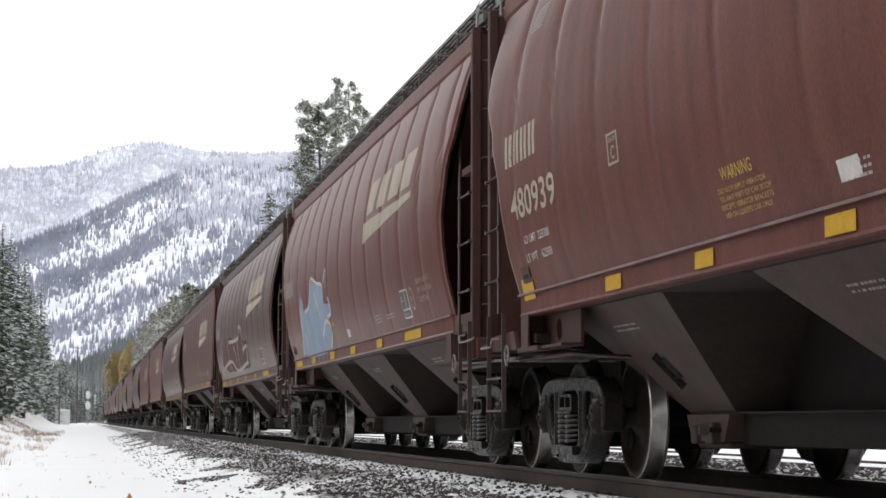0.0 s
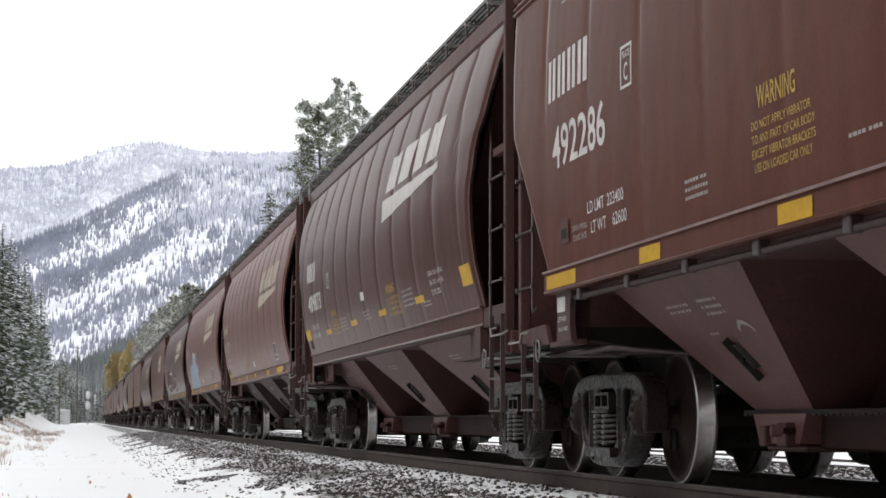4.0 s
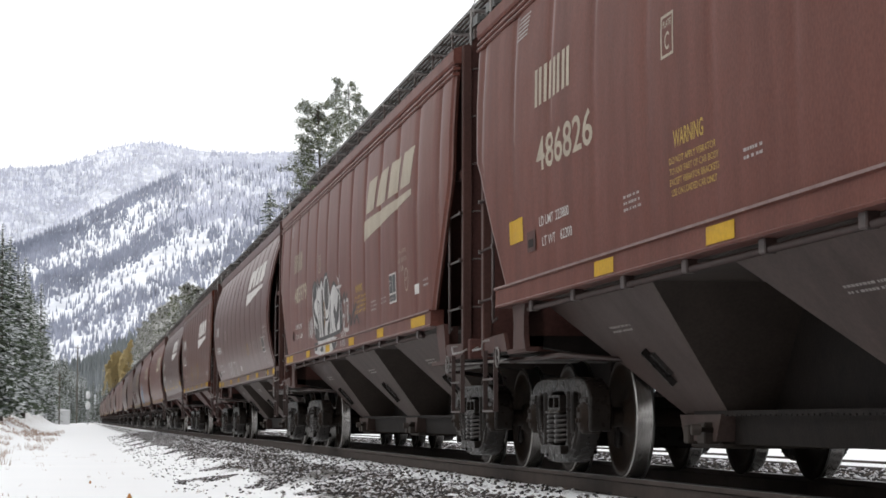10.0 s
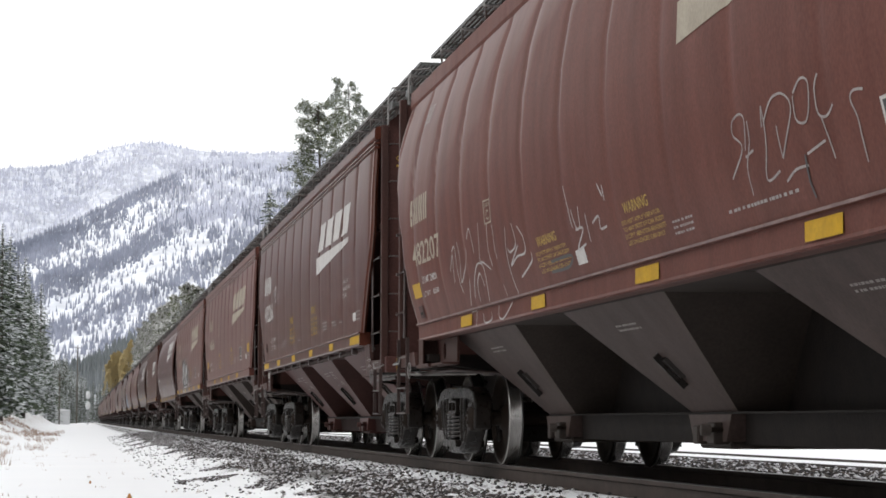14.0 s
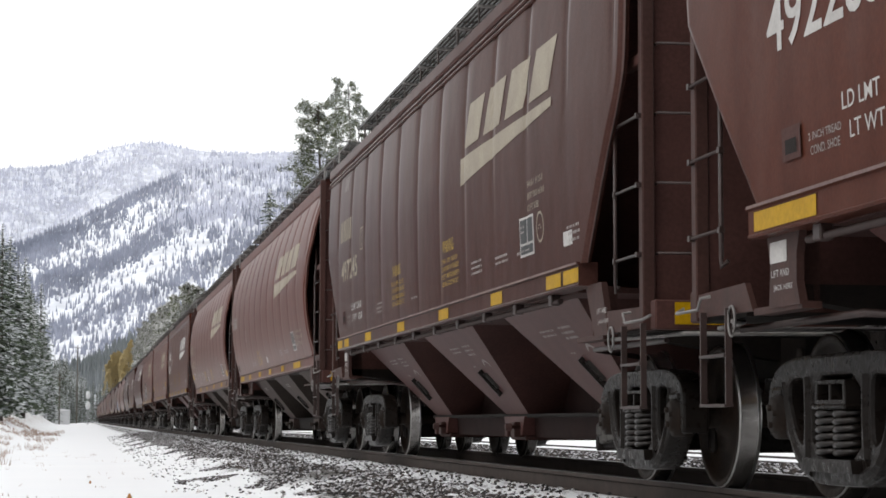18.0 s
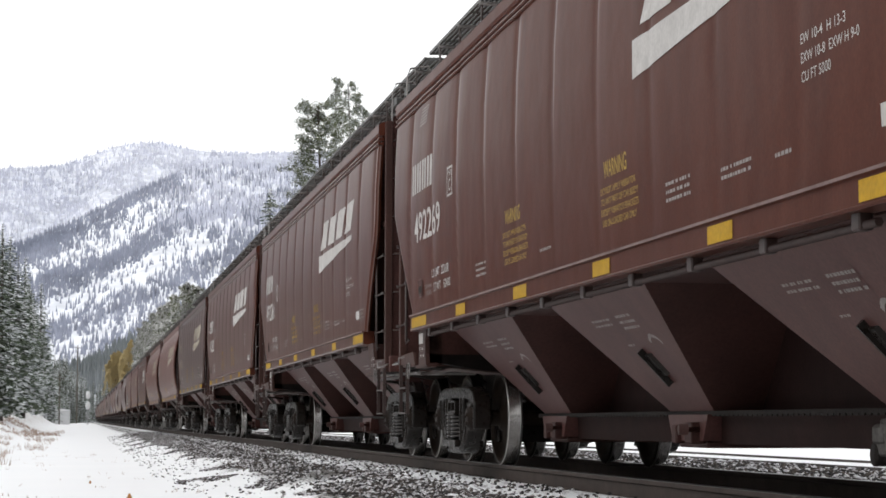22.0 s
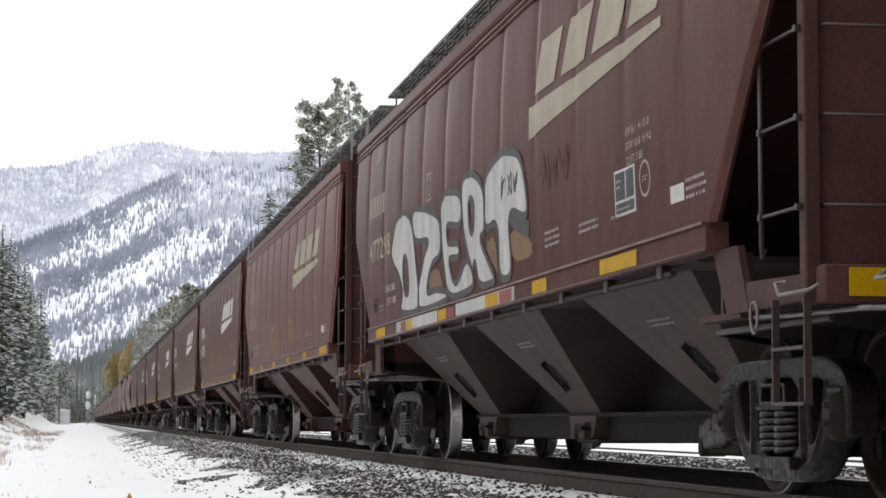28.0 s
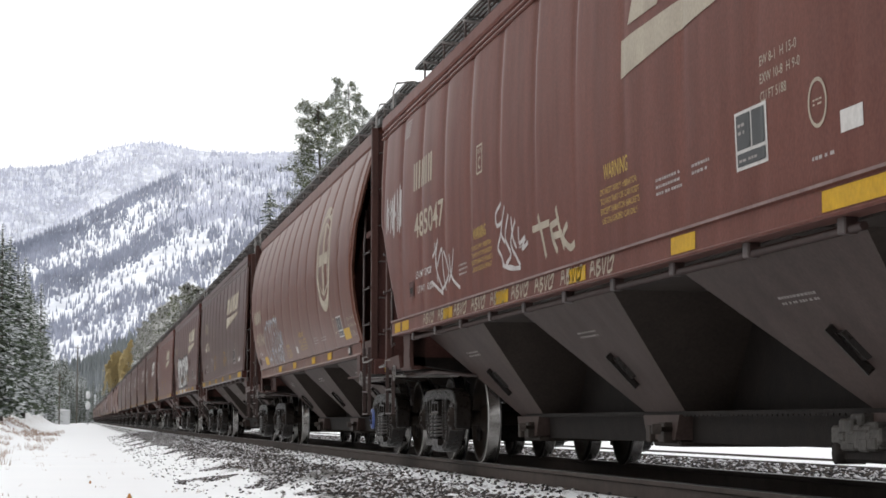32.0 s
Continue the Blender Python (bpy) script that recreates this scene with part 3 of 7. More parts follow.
        tube(bm, [(-1.44, yy + d * 0.10, z + 0.05), (-1.44, yy + d * 0.12, zr - 0.16), (-1.40, yy + d * 0.14, zr - 0.06), (-1.20, yy + d * 0.14, zr - 0.03), (-1.12, yy + d * 0.14, zr - 0.24)], 0.011, 6)
        part("roof_grab_iron", bm, M_LEVER, car)
    # sloped end sheets, bulkhead posts, end beam
    for q in (0, 1):
        uu = (lambda u: -u) if q == 0 else (lambda u: -(L + tail(L) - u))
        bm = bmesh.new()
        e0 = e[0] + 0.06
        wt = w - 0.06
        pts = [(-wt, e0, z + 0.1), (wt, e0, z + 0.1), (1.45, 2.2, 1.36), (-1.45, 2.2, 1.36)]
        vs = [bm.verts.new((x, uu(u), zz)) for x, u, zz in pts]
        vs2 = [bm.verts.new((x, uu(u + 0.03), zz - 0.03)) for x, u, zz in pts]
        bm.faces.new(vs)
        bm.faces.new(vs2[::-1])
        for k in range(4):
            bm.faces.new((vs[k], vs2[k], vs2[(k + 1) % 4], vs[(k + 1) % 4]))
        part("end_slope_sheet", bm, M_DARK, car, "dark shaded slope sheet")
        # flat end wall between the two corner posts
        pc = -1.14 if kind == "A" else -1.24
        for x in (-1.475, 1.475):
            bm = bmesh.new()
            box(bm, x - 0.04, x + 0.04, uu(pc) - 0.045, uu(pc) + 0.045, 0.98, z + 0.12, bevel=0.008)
            part("corner_post", bm, M_GRIME_SHADE, car)
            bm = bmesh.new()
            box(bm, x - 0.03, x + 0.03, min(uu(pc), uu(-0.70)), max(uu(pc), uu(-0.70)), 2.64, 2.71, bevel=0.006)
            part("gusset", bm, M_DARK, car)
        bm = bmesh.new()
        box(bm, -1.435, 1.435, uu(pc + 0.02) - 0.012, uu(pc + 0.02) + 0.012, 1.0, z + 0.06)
        panel = part("end_panel", bm, M_DARK, car, "flat end sheet, shade put into its dark paint")
        if kind == "A" and q == 1:
            v2, f2 = [], []
            word(v2, f2, "CAUTION", 0.0, 0.36, 0.07, 0.13)
            bars(v2, f2, 0.0, 0.36, 0.0, 0.06, 1, random.Random(1))
            raw("caution_stencil", [(-1.34 + a2, uu(pc + 0.02) - 0.016, 3.36 + b2) for a2, b2 in v2], f2, M_YTXT, car)
        # horizontal grab irons across the end
        for i in range(6):
            zz = 1.452 + 0.433 * i
            if zz > z - 0.1:
                continue
            bm = bmesh.new()
            yy = uu(pc - 0.07)
            tube(bm, [(-0.50, uu(pc), zz), (-0.50, yy, zz), (-1.42, yy, zz), (-1.42, uu(pc), zz)], 0.009, 5)
            part("end_grab_iron", bm, M_BAR, car)
        for s in (-1, 1):
            # corner ladder: rungs from the post to a light stile, and a stirrup step below
            xs = s * 1.53
            ua, ub = pc, (-0.58 if kind == "A" else -0.73)
            rungs = [1.445 + 0.43 * i for i in range(3)] if kind == "A" else [1.58 + 0.43 * i for i in range(3)]
            bm = bmesh.new()
            if kind == "A":
                tube(bm, [(xs - s * 0.03, uu(ub + 0.03), 1.28), (xs, uu(ub), 1.245), (xs, uu(ub), 1.30), (xs, uu(ub), rungs[-1] + 0.01)], 0.013, 6)
            else:
                tube(bm, [(xs, uu(ub), 1.30), (xs, uu(ub), 2.58), (s * 1.50, uu(ub + 0.14), 2.74), (s * 1.50, uu(ub + 0.15), 3.0)], 0.013, 6)
            for zz in rungs if s > 0 else ():
                tube(bm, [(xs, uu(ua), zz), (xs, uu(ub), zz)], 0.0105, 5)
            ladder = tagged(part("side_ladder", bm, M_BAR, car, "steel corner ladder with round rungs"), kind="stuff" if s > 0 else "")
            for zz in rungs if s < 0 else ():
                bm = bmesh.new()
                tube(bm, [(xs, uu(ua - 0.03), zz), (xs, uu(ub + 0.02), zz)], 0.0105, 5)
                for d in (ua, ub):
                    box(bm, xs - 0.016, xs + 0.016, uu(d) - 0.02, uu(d) + 0.02, zz - 0.016, zz + 0.016)
                part("rung", bm, M_BAR, ladder)
            sa, sb = ((-0.47, -0.92) if kind == "A" else (-0.52, -1.14)) if q == 0 else (-0.78, -1.24)
            bm = bmesh.new()
            for d in (sa, sb):
                box(bm, xs - 0.018, xs + 0.018, uu(d) - 0.008, uu(d) + 0.008, 0.51, 1.02 if kind == "A" else 1.30)
            for zz in (0.51, 0.775):
                box(bm, xs - 0.025, xs + 0.025, min(uu(sa), uu(sb)), max(uu(sa), uu(sb)), zz - 0.008, zz + 0.008)
            part("stirrup_step", bm, M_BAR, car)
            # corner plate of the end sill with its hand hold
            bm = bmesh.new()
            if kind == "B" and q == 1:
                box(bm, min(s * 1.40, s * 1.47), max(s * 1.40, s * 1.47), min(uu(-0.10), uu(-1.24)), max(uu(-0.10), uu(-1.24)), 1.23, 1.40, bevel=0.01)
            else:
                prism(bm, [(uu(-0.13), 0.99), (uu(-1.16), 1.0), (uu(-1.16), 1.125), (uu(-0.26), 1.142)], "x", s * 1.475, s * 1.505)
                box(bm, min(s * 1.40, s * 1.50), max(s * 1.40, s * 1.50), min(uu(-0.13), uu(0.60)), max(uu(-0.13), uu(0.60)), 0.965, 1.0)
            part("corner_plate", bm, M_GRIME_SHADE, car)
            bm = bmesh.new()
            zh = 1.125 if kind == "B" and q == 1 else 1.035
            tube(bm, [(s * 1.505, uu(-0.86), zh + 0.07), (s * 1.56, uu(-0.87), zh + 0.06), (s * 1.56, uu(-0.92), zh), (s * 1.56, uu(-1.34), zh), (s * 1.51, uu(-1.36), zh + 0.03)], 0.0095, 5)
            part("hand_hold", bm, M_LEVER, car)
        # end beam and platform
        bm = bmesh.new()
        box(bm, -1.48, 1.48, uu(-1.28) - 0.06, uu(-1.28) + 0.06, 0.98, 1.16, bevel=0.01)
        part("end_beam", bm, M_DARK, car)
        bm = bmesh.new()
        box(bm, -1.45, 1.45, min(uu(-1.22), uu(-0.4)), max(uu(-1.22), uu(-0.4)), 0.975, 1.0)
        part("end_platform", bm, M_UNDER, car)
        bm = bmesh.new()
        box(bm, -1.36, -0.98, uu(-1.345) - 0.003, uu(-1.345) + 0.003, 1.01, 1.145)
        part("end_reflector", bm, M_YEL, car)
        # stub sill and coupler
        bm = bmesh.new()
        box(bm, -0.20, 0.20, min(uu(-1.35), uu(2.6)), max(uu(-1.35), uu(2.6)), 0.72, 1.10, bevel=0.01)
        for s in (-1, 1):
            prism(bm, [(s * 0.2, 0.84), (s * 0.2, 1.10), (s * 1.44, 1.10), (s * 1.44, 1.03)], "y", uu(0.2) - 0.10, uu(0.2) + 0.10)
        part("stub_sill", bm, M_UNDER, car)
        for s in (-1, 1):
            bm = bmesh.new()
            if kind == "A":
                foot = [(0.12, 1.345), (0.60, 1.345), (0.555, 1.24), (0.55, 1.10), (0.60, 0.985), (0.14, 0.985), (0.165, 1.20)] if q == 0 else [(-0.12, 1.345), (0.32, 1.345), (0.06, 0.99), (-0.30, 0.99)]
                prism(bm, [(uu(u), zz) for u, zz in foot], "x", s * 1.47, s * 1.51)
                box(bm, min(s * 1.30, s * 1.47), max(s * 1.30, s * 1.47), min(uu(0.26), uu(0.30)), max(uu(0.26), uu(0.30)), 0.99, 1.345)
            else:
                # open pocket at the body bolster with a round lightening hole
                edge = [(uu(0.05), 0.985), (uu(0.05), 1.25), (uu(1.28), 1.245), (uu(1.28), 1.0)]
                hole = [(uu(0.58) + 0.085 * math.cos(k * math.pi / 8), 1.12 + 0.085 * math.sin(k * math.pi / 8)) for k in range(16)]
                casting(bm, [edge, hole], min(s * 1.30, s * 1.325), max(s * 1.30, s * 1.325), 0.004)
                box(bm, min(s * 1.30, s * 1.475), max(s * 1.30, s * 1.475), min(uu(-0.05), uu(0.05)), max(uu(-0.05), uu(0.05)), 0.985, 1.25, bevel=0.012)
                prism(bm, [(uu(-0.05), 0.985), (uu(-0.05), 1.255), (uu(0.22), 1.255), (uu(0.20), 1.03), (uu(0.24), 0.985)], "x", s * 1.475, s * 1.487)
                box(bm, min(s * 1.30, s * 1.47), max(s * 1.30, s * 1.47), min(uu(0.05), uu(1.28)), max(uu(0.05), uu(1.28)), 0.975, 0.995)
            part("jacking_bracket", bm, M_GRIME_SHADE, car)
        bm = bmesh.new()
        box(bm, -0.10, 0.10, min(uu(-1.35), uu(-1.52)), max(uu(-1.35), uu(-1.52)), 0.80, 0.96, bevel=0.02)
        box(bm, -0.19, 0.19, min(uu(-1.48), uu(-1.70)), max(uu(-1.48), uu(-1.70)), 0.74, 1.02, bevel=0.04)
        part("coupler", bm, M_CAST, car)
        bm = bmesh.new()
        yy = uu(-1.30)
        tube(bm, [(-0.55, yy, 0.86), (-0.6, uu(-1.4), 0.70), (-0.35, uu(-1.55), 0.45), (-0.2, uu(-1.68), 0.42)], 0.03, 6)
        part("air_hose", bm, M_UNDER, car, "black rubber brake hose")
        bm = bmesh.new()
        tube(bm, [(-1.52, uu(-0.43), 0.95), (-1.40, uu(-0.60), 0.955), (-1.30, uu(-1.37), 0.955), (-0.9, uu(-1.37), 0.955), (-0.25, uu(-1.37), 0.96), (-0.12, uu(-1.52), 1.03)], 0.014, 5)
        loop = [(-1.525 - 0.008 * math.sin(a), uu(-0.43) + (0.032 + 0.008 * math.cos(a)) * math.sin(a), 0.95 + 0.08 * math.cos(a)) for a in [k * math.pi / 8 for k in range(17)]]
        tube(bm, loop, 0.008, 5)
        part("uncoupling_lever", bm, M_LEVER, car, "bright steel rod with a loop handle")
        bm = bmesh.new()
        tube(bm, [(-1.30, uu(-0.95), 0.93), (-1.30, uu(0.9), 0.93), (-0.6, uu(1.4), 0.86)], 0.02, 5)
        part("brake_pipe", bm, M_BAR, car)
        build_truck(0.0 if q == 0 else L, car)
    # hoppers
    step, off, tu, shift = hopper_plan(kind, L)
    hm, M_HOPEND = M_HOP[hopper], M_HOPENDS[hopper]
    hz = 1.34 if kind == "A" else 1.26
    hw = 1.29 if kind == "A" else 1.24
    for i in range(3):
        ct = mid + off + (i - 1) * step
        c = ct + shift
        bu = 0.52
        bw, bz = 0.55, 0.48
        t = [(-hw, -(ct - tu), hz), (hw, -(ct - tu), hz), (hw, -(ct + tu), hz), (-hw, -(ct + tu), hz)]
        d = [(-bw, -(c - bu), bz), (bw, -(c - bu), bz), (bw, -(c + bu), bz), (-bw, -(c + bu), bz)]
        # side faces in plain hopper paint, end faces in the shaded copy
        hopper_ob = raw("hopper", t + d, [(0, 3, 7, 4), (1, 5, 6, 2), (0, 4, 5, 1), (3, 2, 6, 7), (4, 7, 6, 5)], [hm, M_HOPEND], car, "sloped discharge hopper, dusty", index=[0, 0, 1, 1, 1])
        bm = bmesh.new()
        prism(bm, [(-(c + 0.50), 0.475), (-(c - 0.50), 0.475), (-(c - 0.38), 0.29), (-(c + 0.38), 0.29)], "x", -0.60, 0.60, mi=1)
        box(bm, -0.56, 0.56, -(c + 0.36), -(c - 0.36), 0.24, 0.29, bevel=0.015)
        box(bm, -0.66, -0.54, -(c + 0.30), -(c + 0.12), 0.27, 0.42, bevel=0.01)
        box(bm, -0.64, -0.54, -(c - 0.16), -(c - 0.28), 0.27, 0.40, bevel=0.01)
        tube(bm, [(-0.74, -(c + 0.30), 0.37), (0.74, -(c + 0.30), 0.37)], 0.02, 6)
        for s in (-1, 1):
            lathe(bm, [(s * 0.69, 0.04), (s * 0.75, 0.04), (s * 0.75, 0.0)], "x", 10, at=(0, -(c + 0.30), 0.37))
        part("outlet_gate", bm, [M_HOPEND, hm], hopper_ob, "grimy steel outlet gate")
        for s in (-1, 1):
            # vibrator bracket on the slope
            bm = bmesh.new()
            for k0, k1, du, out in ((0.26, 0.54, 0.016, 0.035), (0.33, 0.50, 0.13, 0.016)):
                pr = []
                for k in (k0, k1):
                    x, zz = s * (bw + (hw - bw) * k), bz + (hz - bz) * k
                    pr.append([bm.verts.new((x + s * o, -ct - 0.30 + 0.3 * k + w2, zz - o)) for w2, o in ((-du, 0), (-du * 0.7, out), (du * 0.7, out), (du, 0))])
                for k in range(3):
                    bm.faces.new((pr[0][k], pr[0][k + 1], pr[1][k + 1], pr[1][k]))
                bm.faces.new(pr[0])
                bm.faces.new(pr[1][::-1])
            part("vibrator_bracket", bm, M_CAST, hopper_ob)
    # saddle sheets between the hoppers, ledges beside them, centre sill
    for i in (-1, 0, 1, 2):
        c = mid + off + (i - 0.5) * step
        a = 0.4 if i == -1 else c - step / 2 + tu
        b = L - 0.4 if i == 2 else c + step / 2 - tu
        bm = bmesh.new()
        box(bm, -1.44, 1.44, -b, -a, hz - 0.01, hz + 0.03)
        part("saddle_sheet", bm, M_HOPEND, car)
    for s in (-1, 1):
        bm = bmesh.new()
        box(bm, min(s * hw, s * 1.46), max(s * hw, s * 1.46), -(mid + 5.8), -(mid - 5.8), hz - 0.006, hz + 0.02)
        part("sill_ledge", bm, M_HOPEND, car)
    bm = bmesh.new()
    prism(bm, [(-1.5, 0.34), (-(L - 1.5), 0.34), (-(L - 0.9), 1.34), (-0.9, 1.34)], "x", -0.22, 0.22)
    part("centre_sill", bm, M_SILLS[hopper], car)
    # frame under the mouths, shade in its dark colour, with a flange along its upper edge
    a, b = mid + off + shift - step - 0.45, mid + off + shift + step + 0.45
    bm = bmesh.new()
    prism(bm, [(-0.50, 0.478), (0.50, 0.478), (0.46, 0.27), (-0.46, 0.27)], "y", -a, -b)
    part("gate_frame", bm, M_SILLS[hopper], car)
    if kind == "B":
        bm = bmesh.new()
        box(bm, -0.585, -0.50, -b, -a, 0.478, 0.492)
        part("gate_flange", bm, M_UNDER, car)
    # gate drive beside the rear mouth
    c = L - (2.55 if L < 13.4 else 2.96)
    bm = bmesh.new()
    rng = random.Random(int(L * 10))
    for k in range(26):
        y, h = -c + rng.uniform(-0.30, 0.30), rng.uniform(0.05, 0.11)
        top = 0.44 - 0.35 * abs(y + c) ** 1.3
        zc = rng.uniform(0.30, top)
        box(bm, -0.68 + rng.uniform(-0.03, 0.02), -0.54, y - h, y + h, zc - h * 0.6, zc + h * 0.5, bevel=0.012)
    tagged(part("gate_drive", bm, M_CASE, car, "scuffed grey gate drive housing"), kind="stuff")
    bm = bmesh.new()
    box(bm, -0.66, -0.52, -c - 0.45, -c + 0.30, 0.20, 0.29, bevel=0.02)
    lathe(bm, [(-0.69, 0.0), (-0.69, 0.065), (-0.52, 0.065), (-0.52, 0.0)], "x", 14, at=(0, -c + 0.32, 0.25))
    part("gate_rack", bm, M_UNDER, car)
    if kind == "A":
        bm = bmesh.new()
        a, b = mid - 5.1, mid + 5.1
        box(bm, -0.575, -0.565, -b, -a, 0.475, 0.500)
        for i in range(int((b - a) / 0.10)):
            u = a + 0.10 * i
            box(bm, -0.575, -0.565, -u - 0.075, -u, 0.462, 0.475)
        part("perforated_flange", bm, M_UNDER, car)
    return car


# ---- lettering on the side that faces the camera ----
SKIRT = {"A": 1.495, "B": 1.41}
SILL_X = {"A": 1.580, "B": 1.482}


def skin(kind, L, verts2, faces, name, mat, car, lift=0.003, label=""):
    """Lays a flat pattern of (u, z) on the near side of a car."""
    v = [(-(on_sheet(kind, L, u, z) + lift) if z > SKIRT[kind] else -SILL_X[kind] - lift, -u, z) for u, z in verts2]
    return raw(name, v, faces, mat, car, label)


def rect(verts, faces, u0, u1, z0, z1, lean=0.0, step=0.06):
    """Adds a patch, cut so that it follows the sheet; lean slants it."""
    nu, nz = max(1, int((u1 - u0) / step)), max(1, int((z1 - z0) / 0.10))
    b = len(verts)
    for j in range(nz + 1):
        for i in range(nu + 1):
            z = z0 + (z1 - z0) * j / nz
            verts.append((u0 + (u1 - u0) * i / nu + lean * (z - z0), z))
    for j in range(nz):
        for i in range(nu):
            p = b + j * (nu + 1) + i
            faces.append((p, p + nu + 1, p + nu + 2, p + 1))


GLYPHS = {}


def glyph_mesh(text):
    """The outline of a word as flat triangles, from the built-in font."""
    if text not in GLYPHS:
        cu = bpy.data.curves.new("word", "FONT")
        cu.body, cu.resolution_u, cu.offset = text, 3, 0.012 if len(text) < 8 else 0.004
        ob = bpy.data.objects.new("word", cu)
        scene.collection.objects.link(ob)
        dg = bpy.context.evaluated_depsgraph_get()
        me = bpy.data.meshes.new_from_object(ob.evaluated_get(dg))
        vs = [(v.co.x, v.co.y) for v in me.vertices]
        fs = [tuple(p.vertices) for p in me.polygons]
        bpy.data.objects.remove(ob)
        bpy.data.curves.remove(cu)
        bpy.data.meshes.remove(me)
        GLYPHS[text] = (vs, fs)
    return GLYPHS[text]


def word(verts, faces, text, u0, u1, z0, z1):
    """Adds a word that fills the box."""
    vs, fs = glyph_mesh(text)
    xs, ys = [v[0] for v in vs], [v[1] for v in vs]
    sx, sy = (u1 - u0) / (max(xs) - min(xs)), (z1 - z0) / (max(ys) - min(ys))
    b = len(verts)
    verts += [(u0 + (x - min(xs)) * sx, z0 + (y - min(ys)) * sy) for x, y in vs]
    faces += [tuple(b + i for i in f[::-1]) for f in fs]


def stroke(verts, faces, pts, width):
    """Adds a painted line of even width through points of (u, z)."""
    # a smooth line through the points
    fine = []
    for i in range(len(pts) - 1):
        p0, p1, p2, p3 = (np.array(pts[max(0, min(len(pts) - 1, k))], float) for k in (i - 1, i, i + 1, i + 2))
        for k in range(6):
            s = k / 6
            fine.append(0.5 * (2 * p1 + (p2 - p0) * s + (2 * p0 - 5 * p1 + 4 * p2 - p3) * s * s + (3 * p1 - p0 - 3 * p2 + p3) * s**3))
    fine.append(np.array(pts[-1], float))
    b = len(verts)
    for i, p in enumerate(fine):
        d = fine[min(i + 1, len(fine) - 1)] - fine[max(i - 1, 0)]
        n = np.array((-d[1], d[0])) / (np.hypot(*d) + 1e-9) * width / 2
        verts += [tuple(p + n), tuple(p - n)]
    for i in range(len(fine) - 1):
        p = b + 2 * i
        faces.append((p, p + 1, p + 3, p + 2))


def disc(verts, faces, u, z, ru, rz, r0=0.0, seg=24):
    b = len(verts)
    for k in range(seg):
        c, s = math.cos(2 * math.pi * k / seg), math.sin(2 * math.pi * k / seg)
        verts += [(u + ru * c, z + rz * s), (u + ru * r0 * c, z + rz * r0 * s)]
    for k in range(seg):
        p, q = b + 2 * k, b + 2 * ((k + 1) % seg)
        faces.append((p, p + 1, q + 1, q))


def wedge(verts, faces, u0, u1, z0, z1, z2, z3):
    """A long tapering stripe: z0..z1 at u0, z2..z3 at u1."""
    n = 140
    b = len(verts)
    for i in range(n + 1):
        k = i / n
        verts += [(u0 + (u1 - u0) * k, z0 + (z2 - z0) * k), (u0 + (u1 - u0) * k, z1 + (z3 - z1) * k)]
    for i in range(n):
        p = b + 2 * i
        faces.append((p, p + 1, p + 3, p + 2))


def bars(verts, faces, u0, u1, z0, z1, n, rng):
    """Lines of writing too small to read, as rows of short bars."""
    h = (z1 - z0) / n
    for i in range(n):
        k = u0
        while k < u1 - 0.03:
            g = min(rng.uniform(0.022, 0.055), u1 - k)
            rect(verts, faces, k, k + g, z0 + h * i, z0 + h * (i + 0.42))
            k += g + (0.012 if rng.random() < 0.75 else 0.035)


def warning(verts, faces, u0, u1, z0, z1):
    """The vibrator warning, a heading over four lines."""
    h = z1 - z0
    word(verts, faces, "WARNING", u0 + 0.10, u0 + 0.10 + 0.62 * (u1 - u0), z1 - 0.27 * h, z1)
    for i, line in enumerate(("DO NOT APPLY VIBRATOR", "TO ANY PART OF CAR BODY", "EXCEPT VIBRATOR BRACKETS", "USE ON LOADED CAR ONLY")):
        t = z1 - 0.40 * h - 0.165 * h * i
        word(verts, faces, line, u0 + (0.03 if i == 3 else 0), u1 - (0.05 if i in (0, 3) else 0), t - 0.105 * h, t)


